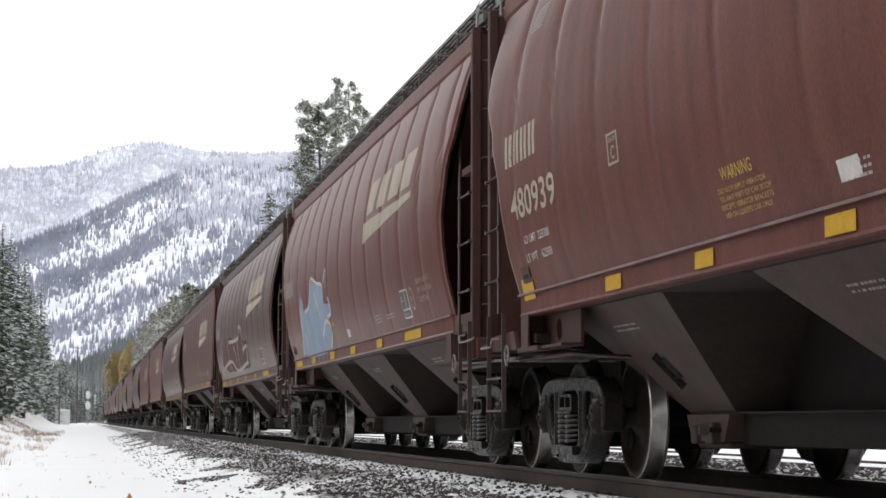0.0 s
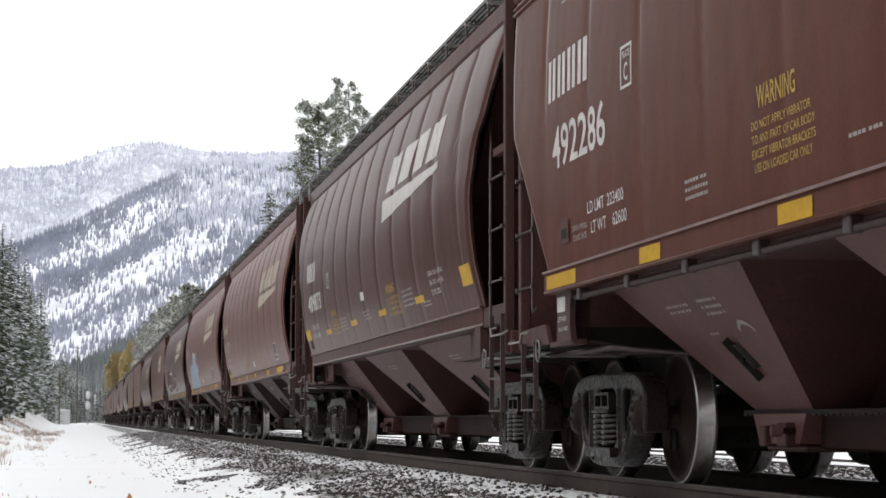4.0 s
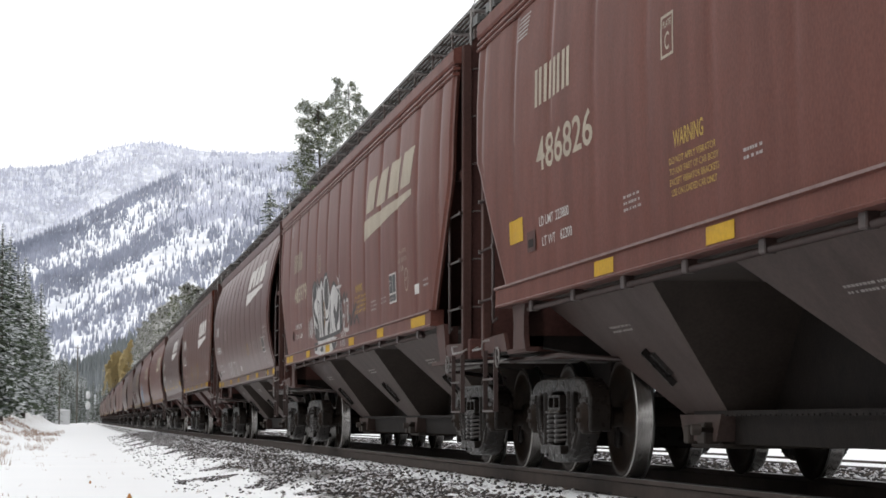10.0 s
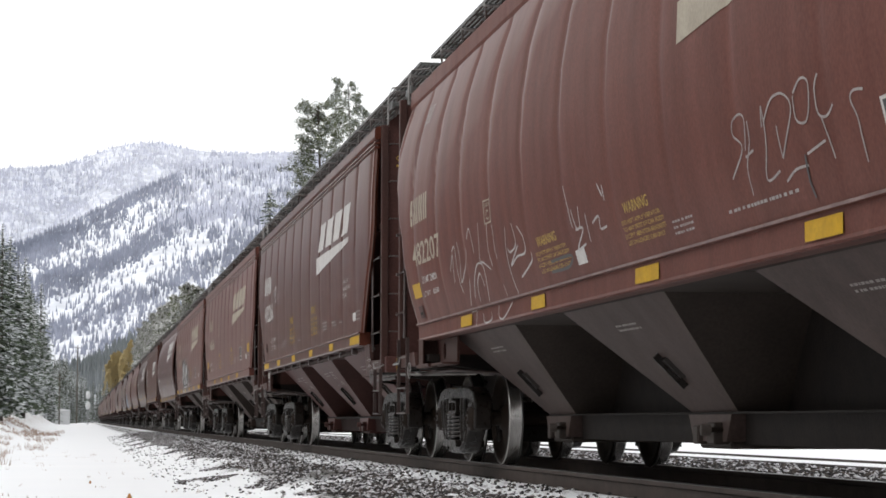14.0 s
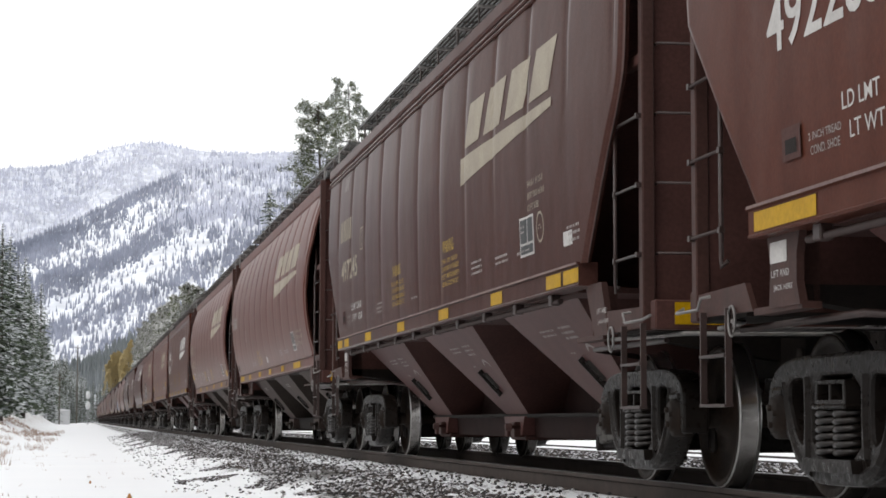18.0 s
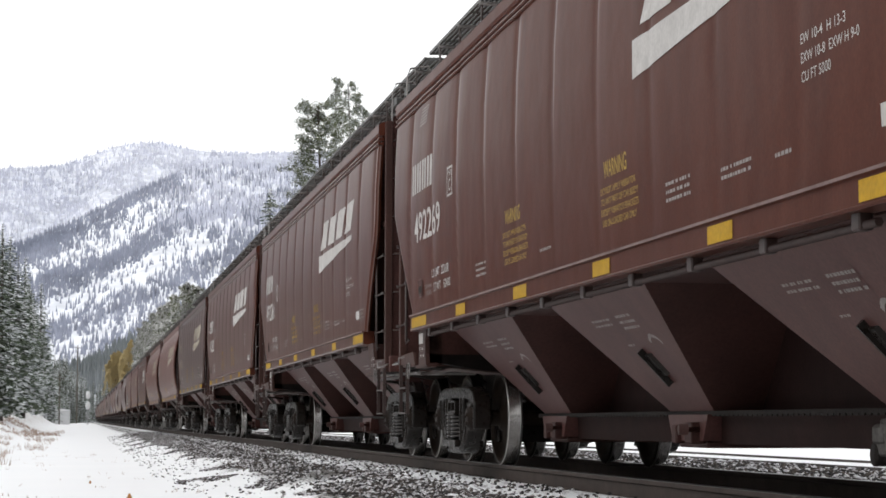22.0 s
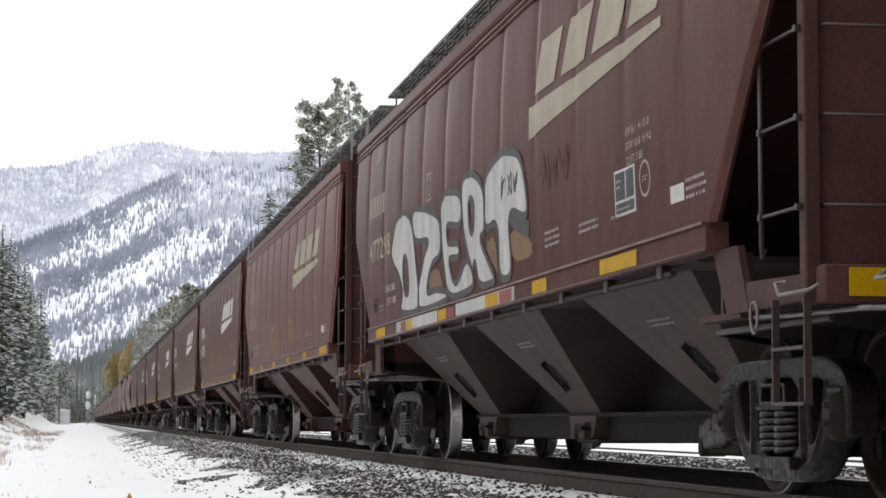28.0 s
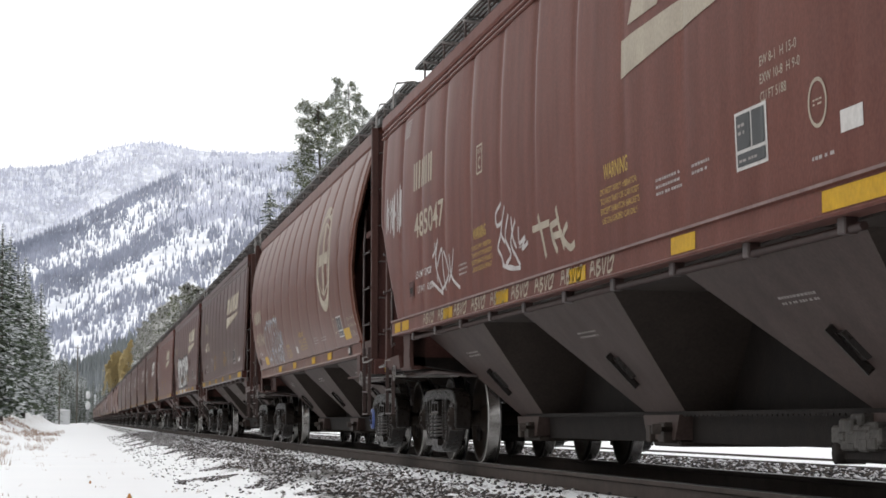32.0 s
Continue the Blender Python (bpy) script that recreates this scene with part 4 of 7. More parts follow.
def letter_car(car, kind, L, number, ldlmt, ltwt, logo_mat, text_mat, o, seed):
    """Stencils, reflectors and emblem on the near side of one car."""
    rng = random.Random(seed)

    def put(name, v, f, mat, label="", lift=0.003):
        return skin(kind, L, v, f, name, mat, car, lift, label)
    base = dict(STYLE[kind])
    base.update(o)
    o = base
    u0, u1, z0, z1 = o["mark"]
    v, f = [], []
    w = (u1 - u0) / 4
    for i in range(4):
        for d in (0.0, 0.46):
            rect(v, f, u0 + w * (i + d), u0 + w * (i + d + 0.29), z0, z1)
    tagged(put("reporting_mark", v, f, text_mat), kind="stuff")
    if number:
        v, f = [], []
        word(v, f, number, *o["num"])
        put("road_number", v, f, text_mat)
    if o["plate"]:
        u, z = o["plate"]
        h = o["plate_h"]
        v, f = [], []
        for a, b, c, d in ((0, 0.26, 0.93, 1.0), (0, 0.26, 0.0, 0.07), (0, 0.025, 0.07, 0.93), (0.235, 0.26, 0.07, 0.93)):
            rect(v, f, u + a, u + b, z + c * h, z + d * h)
        word(v, f, "PLATE", u + 0.045, u + 0.215, z + 0.70 * h, z + 0.86 * h)
        word(v, f, "C", u + 0.085, u + 0.175, z + 0.16 * h, z + 0.58 * h)
        put("plate_marking", v, f, text_mat)
    if ldlmt:
        v, f = [], []
        word(v, f, "LD LMT  " + ldlmt, *o["ld"])
        tagged(put("load_limit_stencil", v, f, M_WHITE), kind="stuff")
        v, f = [], []
        word(v, f, "LT WT    " + ltwt, *o["lt"])
        tagged(put("light_weight_stencil", v, f, M_WHITE), kind="stuff")
    for k, (a, b, c, d, n) in enumerate(o["small"]):
        v, f = [], []
        if k == 0 and o.get("jack"):
            word(v, f, "2 INCH TREAD", a, a + 0.42, c + 0.058, d + 0.005)
            word(v, f, "COND. SHOE", a + 0.02, a + 0.40, c - 0.01, c + 0.032)
        else:
            bars(v, f, a, b, c, d, n, rng)
        tagged(put("small_stencil", v, f, M_GREY), kind="stuff")
    for a, b, c, d in o["warn"]:
        v, f = [], []
        warning(v, f, a, b, c, d)
        tagged(put("warning_stencil", v, f, M_YTXT), kind="stuff")
    u, z = o["dims"]
    v, f = [], []
    if o["dim_text"]:
        for i, line in enumerate(o["dim_text"]):
            word(v, f, line, u, u + (0.040 if kind == "A" else 0.050) * len(line), z + 0.20 - 0.09 * i, z + 0.25 - 0.09 * i)
    else:
        bars(v, f, u, u + 0.70, z, z + 0.25, 3, rng)
    tagged(put("dimension_stencil", v, f, M_WHITE if text_mat is M_WHITE else M_CREAM), kind="stuff")
    if o["placard"]:
        u, z = o["placard"]
        v, f = [], []
        rect(v, f, u, u + 0.27, z, z + 0.10)
        put("white_placard", v, f, M_WHITE)
    if o["panel"]:
        u, z, h = o["panel"]
        v, f = [], []
        rect(v, f, u, u + 0.50, z, z + h)
        put("test_panel", v, f, M_WHITE, "black and white stencil panel")
        for a, b, c, d in ((0.03, 0.25, 0.34, 0.94), (0.275, 0.47, 0.34, 0.94), (0.03, 0.47, 0.06, 0.28)):
            v, f = [], []
            rect(v, f, u + a, u + b, z + c * h, z + d * h)
            put("panel_field", v, f, M_BLACK, lift=0.006)
        v, f = [], []
        du = o.get("ring", 0.72)
        disc(v, f, u + du, z + 0.60 * h, 0.125, 0.39 * h, 0.84)
        bars(v, f, u + du - 0.06, u + du + 0.06, z + 0.56 * h, z + 0.70 * h, 2, rng)
        if number == "480939":
            disc(v, f, u + 0.57, z + 0.28 * h, 0.085, 0.28 * h, 0.80)
            bars(v, f, u + 0.52, u + 0.62, z + 0.12 * h, z + 0.44 * h, 4, rng)
        put("round_stencil", v, f, M_CREAM)
        v, f = [], []
        bars(v, f, u + 0.06, u + 0.20, z + 0.60 * h, z + 0.86 * h, 2, rng)
        bars(v, f, u + 0.06, u + 0.36, z + 0.13 * h, z + 0.23 * h, 1, rng)
        put("panel_writing", v, f, M_GREY, lift=0.008)
    if number and o.get("seal"):
        # small plate in a dark frame on the sill, and the brake shoe note at the rear
        v, f = [], []
        rect(v, f, o["seal"], o["seal"] + 0.28, 1.275, 1.385)
        put("plate_frame", v, f, M_UNDER, lift=0.005)
        v, f = [], []
        rect(v, f, o["seal"] + 0.025, o["seal"] + 0.235, 1.295, 1.370)
        put("sill_plate", v, f, M_GREY, lift=0.012)
        v, f = [], []
        word(v, f, "2 INCH HF COMP SHOES", o["seal"] + 0.56, o["seal"] + 1.12, 1.495, 1.525)
        tagged(put("shoe_stencil", v, f, M_GREY), kind="stuff")
    # emblem: slanted plain blocks over a tapering stripe, or a round emblem
    a, zo = o["logo"]
    if o["emblem"] == "round":
        v, f = [], []
        disc(v, f, a, zo, 0.78, 0.72, 0.80, 44)
        disc(v, f, a, zo, 0.56, 0.50, 0.93, 44)
        rect(v, f, a - 0.09, a + 0.09, zo - 0.46, zo + 0.46)
        rect(v, f, a - 0.48, a - 0.11, zo - 0.08, zo + 0.08)
        rect(v, f, a + 0.11, a + 0.48, zo - 0.08, zo + 0.08)
        put("round_emblem", v, f, logo_mat, "faded round emblem with a cross")
    else:
        for i in range(4):
            v, f = [], []
            rect(v, f, a + 0.17 + 0.90 * i, a + 0.85 + 0.90 * i, zo + 0.31, zo + 0.67, lean=0.75, step=0.025)
            put("slanted_block", v, f, logo_mat, lift=0.0045)
        v, f = [], []
        wedge(v, f, a, a + 3.65, zo, zo + 0.24, zo + 0.18, zo + 0.245)
        put("emblem_stripe", v, f, logo_mat, lift=0.0045)
    # small striped mark near the front
    v, f = [], []
    for i in range(6):
        rect(v, f, 0.66 + 0.02 * i, 1.06 + 0.02 * i, 3.36 + 0.03 * i, 3.375 + 0.03 * i)
    tagged(put("striped_mark", v, f, M_GREY), kind="stuff")
    zlo = 1.368 if kind == "A" else 1.278
    for a, b, *zz in o["patch"]:
        v, f = [], []
        z0, z1 = (zz[:2] if len(zz) > 1 else (zlo, zlo + 0.098))
        rect(v, f, a, b, z0, z1)
        put("reflective_sheet", v, f, M_RSHEET if len(zz) == 3 else M_YEL, lift=0.004)
    v, f = [], []
    rect(v, f, *o["holder"])
    put("card_holder", v, f, M_DARK, lift=0.010)
    v, f = [], []
    hu, hv, hy, hx = o["holder"]
    rect(v, f, hu + 0.05, hv - 0.05, hy + 0.03, hx - 0.06)
    put("card", v, f, M_UNDER, lift=0.013)
    # jacking words on the brackets, stencils on the hopper slopes
    if o.get("jack"):
        for ub in (0.20, L + tail(L) + 0.02):
            v, f = [], []
            word(v, f, "LIFT AND", ub - 0.01, ub + 0.25, 1.135, 1.17)
            word(v, f, "JACK HERE", ub + 0.02, ub + 0.30, 1.06, 1.095)
            if ub < 1:
                rect(v, f, ub - 0.03, ub + 0.22, 1.205, 1.31)
            stencil = raw("jacking_stencil", [(-1.513, -u, z) for u, z in v], f, M_WHITE, car)
            tagged(stencil, kind="stuff")
    hw, hz = (1.29, 1.34) if kind == "A" else (1.24, 1.26)
    for i in range(3):
        c = L / 2 + hopper_plan(kind, L)[1] + (i - 1) * hopper_plan(kind, L)[0]
        v, f = [], []
        if o.get("jack"):
            bars(v, f, c - 0.55, c - 0.05, 1.12, 1.19, 2, rng)
            bars(v, f, c + 0.15, c + 0.55, 1.08, 1.20, 3, rng)
            bars(v, f, c - 0.1, c + 0.08, 0.97, 1.00, 1, rng)
            stroke(v, f, [(c + 0.50, 0.98), (c + 0.60, 1.02), (c + 0.72, 1.0), (c + 0.76, 0.96)], 0.025)
        else:
            bars(v, f, c - 0.30, c + 0.30, 1.07, 1.13, 2, rng)
        stencil = raw("hopper_stencil", [(-(0.55 + (hw - 0.55) * (z - 0.48) / (hz - 0.48)) - 0.005, -u, z - 0.003) for u, z in v], f, M_GREY, car)
        tagged(stencil, kind="stuff")


STYLE = {
    "A": {"holder": (0.60, 0.86, 1.66, 1.82), "mark": (0.30, 1.50, 2.70, 3.00), "num": (0.42, 1.94, 2.20, 2.50), "plate": (2.35, 2.48), "plate_h": 0.27, "ld": (1.39, 2.34, 1.80, 1.88), "lt": (1.47, 2.40, 1.665, 1.745),
          "small": ((0.95, 1.30, 1.66, 1.75, 2), (3.68, 4.12, 1.65, 1.79, 3), (6.21, 6.60, 1.665, 1.71, 1), (9.60, 10.09, 1.68, 1.82, 3), (10.65, 11.2, 1.69, 1.78, 2), (11.53, 11.80, 1.70, 1.75, 1), (13.2, 13.6, 1.66, 1.80, 3)),
          "warn": ((4.88, 5.80, 1.66, 2.09), (8.08, 9.0, 1.67, 2.09)), "dims": (11.94, 1.98), "dim_text": ("EW 8-1  H 15-0", "EXW 10-8  H 9-0", "CU FT 5188"), "placard": (12.90, 1.66), "panel": None, "logo": (8.95, 2.50), "emblem": "",
          "patch": ((0.14, 1.04), (2.70, 3.16), (5.25, 5.74), (7.83, 8.28), (10.4, 10.84), (12.63, 13.53))},
    "B": {"holder": (0.20, 0.48, 1.485, 1.61), "mark": (0.15, 1.30, 2.38, 2.63), "num": (0.25, 1.75, 1.96, 2.19), "plate": (3.30, 2.03), "plate_h": 0.20, "ld": (0.55, 1.40, 1.765, 1.825), "lt": (0.50, 1.36, 1.63, 1.69),
          "small": ((3.96, 4.65, 1.52, 1.60, 2), (9.8, 10.3, 1.55, 1.66, 3), (10.7, 11.3, 1.56, 1.63, 2), (7.1, 7.5, 1.50, 1.60, 3)), "warn": ((5.36, 6.27, 1.50, 1.76),), "dims": (13.13, 1.60), "dim_text": ("EXW 10-8  H 9-8", "EW   8-6  H 15-0", "CU FT 5161"), "seal": 12.86, "placard": (7.1, 1.50),
          "panel": (11.95, 1.50, 0.30), "logo": (9.50, 2.50), "emblem": "", "patch": ((0.25, 1.16), (2.45, 2.95), (4.85, 5.35), (7.09, 7.59), (9.54, 10.0), (11.71, 12.78))},
}
A_NEW = {"jack": True, "dim_text": ("EW 10-4  H 13-3", "EXW 10-8  EXW H 9-0", "CU FT 5000")}
A_RED = {"ring": 1.22, "holder": (1.07, 1.35, 1.69, 1.84), "mark": (1.40, 2.58, 2.74, 3.02), "num": (1.44, 3.14, 2.25, 2.50), "plate": (4.84, 2.51), "plate_h": 0.25, "ld": (1.48, 2.42, 1.85, 1.92), "lt": (1.56, 2.50, 1.70, 1.77), "warn": ((4.95, 5.88, 1.70, 2.07), (9.0, 9.95, 1.70, 2.08)),
         "patch": ((0.05, 0.46), (0.56, 1.02), (3.05, 3.53), (5.56, 6.06), (8.13, 8.64), (10.7, 11.2), (13.2, 14.1)), "logo": (9.68, 2.55), "panel": (11.95, 1.70, 0.30), "dims": (12.36, 1.98), "placard": (13.45, 1.70),
         "small": ((3.9, 4.3, 1.72, 1.84, 3), (6.3, 6.6, 1.75, 1.83, 2), (10.2, 10.65, 1.70, 1.84, 3), (11.0, 11.45, 1.74, 1.83, 2), (14.0, 14.3, 1.75, 1.85, 2))}


def mixed(*dicts):
    out = {}
    for d in dicts:
        out.update(d)
    return out


CARS = [
    # number, kind, truck spacing, front truck at 0 s, paint, hopper, load limit, light weight, emblem, lettering, options
    ("480939", "B", 13.8, 16.05, "maroon", "dust", "223700", "62300", M_CREAM, M_CREAM, {"panel": (11.85, 1.50, 0.30), "ring": 0.86, "warn": ((5.36, 6.2, 1.50, 1.76), (8.08, 8.65, 1.49, 1.72)), "small": ((9.04, 9.66, 1.52, 1.60, 2), (10.25, 11.03, 1.505, 1.535, 1), (7.1, 7.5, 1.50, 1.60, 3)),
        "patch": ((0.10, 0.50, 1.36, 1.52), (2.65, 3.05), (4.70, 5.05), (6.80, 7.20), (9.70, 10.2), (11.72, 12.78))}),
    ("489873", "B", 13.2, -1.54, "grey", "plum", "225100", "60900", M_WHITE, M_WHITE, {"mark": (0.75, 1.82, 2.42, 2.69), "num": (0.78, 2.34, 1.99, 2.23), "plate": (3.15, 2.21), "ld": (0.8, 1.69, 1.74, 1.81), "lt": (0.78, 1.67, 1.62, 1.68),
        "seal": None, "warn": ((3.2, 4.1, 1.58, 1.90), (8.35, 9.3, 1.58, 1.91)), "logo": (8.5, 2.60), "panel": None, "small": ((4.15, 4.75, 1.60, 1.78, 4), (6.35, 6.95, 1.63, 1.76, 3), (9.5, 10.2, 1.62, 1.82, 4), (10.7, 11.2, 1.56, 1.63, 2)), "placard": (6.35, 1.86), "dims": (11.3, 1.62), "dim_text": ("EXW 10-8  H 8-10", "EW  8-3  H 15-0", "CU FT 5200"),
        "patch": ((-0.1, 0.52, 1.62, 1.77), (2.42, 3.0, 1.615, 1.68), (5.08, 5.66, 1.615, 1.68), (7.6, 8.18, 1.615, 1.68), (10.26, 10.80, 1.61, 1.68), (12.95, 13.44, 1.62, 1.80))}),
    ("492286", "A", 13.35, -17.92, "brown", "plum", "223400", "62600", M_WHITE, M_WHITE, A_NEW),
    ("474590", "B", 14.1, -35.5, "plum", "dust", "224600", "61400", M_WHITE, M_WHITE, {"holder": (0.37, 0.63, 1.50, 1.64), "mark": (0.65, 1.55, 2.45, 2.66), "num": (0.71, 2.04, 2.02, 2.19), "plate": (3.75, 2.28), "ld": (0.80, 2.05, 1.72, 1.77), "lt": (0.76, 1.93, 1.58, 1.63),
        "warn": ((9.55, 10.15, 1.76, 1.98),), "panel": (13.2, 1.70, 0.28), "ring": -0.18, "dims": (13.6, 1.92), "small": ((10.45, 11.1, 1.90, 1.98, 2), (11.2, 11.8, 1.92, 1.99, 2), (12.72, 13.15, 1.95, 2.02, 3), (13.05, 13.6, 1.56, 1.65, 3), (13.55, 14.30, 1.48, 1.51, 1)), "logo": (9.9, 2.72), "patch": ((-0.78, -0.08), (0.45, 0.92), (3.2, 3.70), (5.6, 6.08), (8.22, 8.72), (10.55, 11.04), (12.82, 13.36), (14.22, 14.62))}),
    ("485979", "A", 14.2, -53.42, "red", "dust", "224000", "62000", M_CREAM, M_CREAM, mixed(A_RED, {"warn": ((8.75, 9.77, 1.74, 2.08),), "panel": (11.7, 1.70, 0.32), "plate": (4.84, 2.51)})),
    ("486826", "A", 14.2, -71.28, "red", "dust", "223800", "62200", M_CREAM, M_CREAM, mixed(A_RED, {"patch": ((0.40, 0.90, 1.80, 1.98), (3.13, 3.63), (5.63, 6.13), (8.23, 8.72), (10.8, 11.3), (13.95, 14.5, 1.82, 2.0)), "panel": (11.9, 1.71, 0.29)})),
    ("492266", "A", 13.35, -89.2, "brown", "plum", "223400", "62600", M_WHITE, M_WHITE, A_NEW),
    ("482207", "B", 14.1, -106.75, "red", "dust", "224000", "62000", M_CREAM, M_CREAM, {"mark": (0.44, 1.51, 2.37, 2.63), "num": (0.43, 2.02, 1.96, 2.18), "plate": (4.25, 2.04), "ld": (0.80, 1.64, 1.775, 1.84), "lt": (0.75, 1.62, 1.65, 1.70),
        "warn": ((5.93, 6.95, 1.52, 1.78), (8.45, 9.37, 1.52, 1.78)), "panel": (12.85, 1.52, 0.27), "dims": (13.80, 1.60), "seal": 13.43, "small": ((9.50, 9.90, 1.50, 1.60, 3), (10.54, 11.70, 1.52, 1.56, 1), (13.27, 13.54, 1.51, 1.54, 1)), "logo": (10.05, 2.51), "holder": (0.26, 0.50, 1.46, 1.58), "patch": ((0.18, 0.62, 1.66, 1.80), (2.38, 2.92), (5.42, 5.90), (8.5, 9.04), (11.62, 12.13), (14.1, 14.55, 1.49, 1.62))}),
    ("", "B", 14.1, -124.86, "red", "dust", "", "", M_CREAM, M_GREY, {"panel": (12.2, 1.55, 0.30), "logo": (9.9, 2.52)}),
    ("497245", "A", 13.35, -143.42, "grey", "plum", "224000", "62000", M_CREAM, M_CREAM, {"jack": True, "num": (0.51, 2.05, 2.20, 2.46), "mark": (0.44, 1.58, 2.71, 2.98), "panel": (11.65, 1.67, 0.30), "logo": (9.17, 2.50), "placard": (13.1, 1.64), "patch": ((0.0, 0.48), (0.70, 1.14), (2.70, 3.20), (5.27, 5.76), (7.91, 8.43), (10.46, 10.93), (12.55, 13.02), (13.1, 13.55))}),
    ("492263", "A", 13.35, -160.6, "brown", "plum", "223500", "62500", M_WHITE, M_WHITE, A_NEW),
    ("492261", "A", 13.35, -177.75, "brown", "plum", "223600", "62400", M_WHITE, M_WHITE, A_NEW),
    ("492269", "A", 13.35, -194.93, "brown", "plum", "223600", "62400", M_WHITE, M_WHITE, A_NEW),
    ("492273", "A", 13.35, -212.07, "brown", "plum", "223400", "62600", M_WHITE, M_WHITE, A_NEW),
    ("492279", "A", 13.35, -229.32, "brown", "plum", "223400", "62600", M_WHITE, M_WHITE, A_NEW),
    ("488262", "A", 13.5, -246.65, "maroon", "plum", "222600", "63400", M_CREAM, M_GREY, {}),
    ("477298", "A", 13.36, -264.4, "plum", "dust", "224000", "62000", M_CREAM, M_CREAM, {"panel": (11.65, 1.70, 0.29), "logo": (9.15, 2.53), "num": (0.30, 1.92, 2.24, 2.49), "mark": (0.24, 1.5, 2.75, 2.98), "warn": (), "plate": (4.4, 2.55), "ld": (1.5, 2.2, 1.84, 1.91), "lt": (1.58, 2.25, 1.70, 1.77),
        "patch": ((0.72, 1.45), (2.60, 2.95, 1.368, 1.466, 1), (2.98, 3.35), (4.95, 5.42), (5.46, 5.80, 1.368, 1.466, 1), (7.3, 7.85), (7.9, 8.4, 1.368, 1.466, 1), (9.15, 9.65), (11.23, 12.15))}),
    ("487356", "A", 14.2, -281.7, "grey", "dust", "223400", "62600", M_CREAM, M_CREAM, mixed(A_RED, {"warn": ((5.02, 5.92, 1.70, 2.07), (8.58, 9.52, 1.71, 2.07)), "patch": ((-0.02, 0.36), (0.58, 1.06), (2.97, 3.46), (5.52, 6.01), (8.08, 8.57), (10.63, 11.09), (13.2, 14.1))})),
    ("481346", "B", 14.1, -299.87, "tan", "dust", "223400", "62600", M_CREAM, M_CREAM, {"emblem": "round", "logo": (11.9, 2.64), "mark": (0.30, 1.74, 2.24, 2.47), "num": (0.38, 2.03, 1.83, 2.06), "plate": (4.15, 2.04), "panel": (12.80, 1.53, 0.27), "ring": -0.25, "dims": (13.86, 1.50), "seal": 13.43, "ld": (0.6, 1.25, 1.65, 1.70), "lt": (0.6, 1.25, 1.55, 1.60),
        "warn": ((5.6, 6.4, 1.46, 1.68), (7.8, 8.86, 1.52, 1.79)), "patch": ((1.41, 2.05, 1.46, 1.60), (3.63, 4.14), (6.19, 6.66), (8.99, 9.47), (11.06, 11.53), (13.35, 13.95, 1.48, 1.62))}),
    ("485047", "A", 14.2, -318.04, "red", "dust", "224000", "62000", M_CREAM, M_CREAM, mixed(A_RED, {"warn": ((4.52, 5.45, 1.70, 2.07), (9.1, 10.05, 1.69, 2.07)), "small": ((3.9, 4.3, 1.72, 1.84, 3), (6.5, 6.8, 1.75, 1.83, 2), (10.42, 10.95, 1.74, 1.86, 3), (11.15, 11.5, 1.78, 1.86, 2), (13.07, 13.38, 1.62, 1.66, 1)), "patch": ((0.02, 0.40), (0.52, 0.96), (3.06, 3.55), (5.57, 6.07), (8.17, 8.66), (10.72, 11.2), (13.2, 14.1))})),
]
AHEAD = "BBABAABABAABBABAB"
LABELS = {"tan": "sun-faded brown covered hopper car with a round cream emblem", "brown": "dark brown covered hopper car with white lettering, rolling on the rails", "red": "faded red-brown covered hopper car with cream lettering, rolling", "maroon": "weathered maroon covered hopper car, dusty, rolling on the rails", "plum": "dull plum-brown covered hopper car with sprayed letters, rolling", "grey": "dusty grey-brown covered hopper car with grimy trucks, rolling"}
TEMPLATES = {}
TRAIN = []


def hopper_car(kind, L, paint, hopper, front):
    key = (kind, L, hopper)
    if key not in TEMPLATES:
        car = TEMPLATES[key] = build_car(kind, L, hopper)
    else:
        car = copy_thing(TEMPLATES[key], pose(0, 0, 0))
    for ob in list(car.children):
        if ob.get("paint"):
            ob.material_slots[0].link = "OBJECT"
            ob.material_slots[0].material = PAINT[paint]
    tagged(car, LABELS[paint], "hopper car", "cars of the train")
    car.location = (XC, front, ZR)
    TRAIN.append((car, front))
    return car


order = []
for spec in CARS:
    order.append((spec, hopper_car(spec[1], spec[2], spec[4], spec[5], spec[3])))
front = 16.05
tints = ["maroon", "grey", "brown", "grey", "maroon", "maroon", "grey"]
for i, kind in enumerate(AHEAD):
    front += 17.8
    L = 14.1 if kind == "B" else 14.2
    order.append((("", kind, L, front, "", "", "", "", M_CREAM, M_GREY, {"plate": None}), hopper_car(kind, L, tints[i % 7], "dust", front)))
for i, (spec, car) in enumerate(order):
    letter_car(car, spec[1], spec[2], spec[0], spec[6], spec[7], spec[8], spec[9], spec[10], 100 + i)
BY_NUMBER = {spec[0]: (car, spec[1], spec[2]) for spec, car in order if spec[0]}
HEAD = order[-1][1]
bm = bmesh.new()
box(bm, -1.2, -0.4, 1.33, 1.40, 2.3, 3.3, bevel=0.02)
part("marker_panel", bm, M_REDLAMP, HEAD, "red marker panel on the leading end")


# ---- spray-painted pieces on the sides ----
def sprayed(where, name, lines, width, mat, lift=0.004, label=""):
    car, kind, L = where
    v, f = [], []
    for pts in lines:
        stroke(v, f, pts, width)
    return skin(kind, L, v, f, name, mat, car, lift, label)


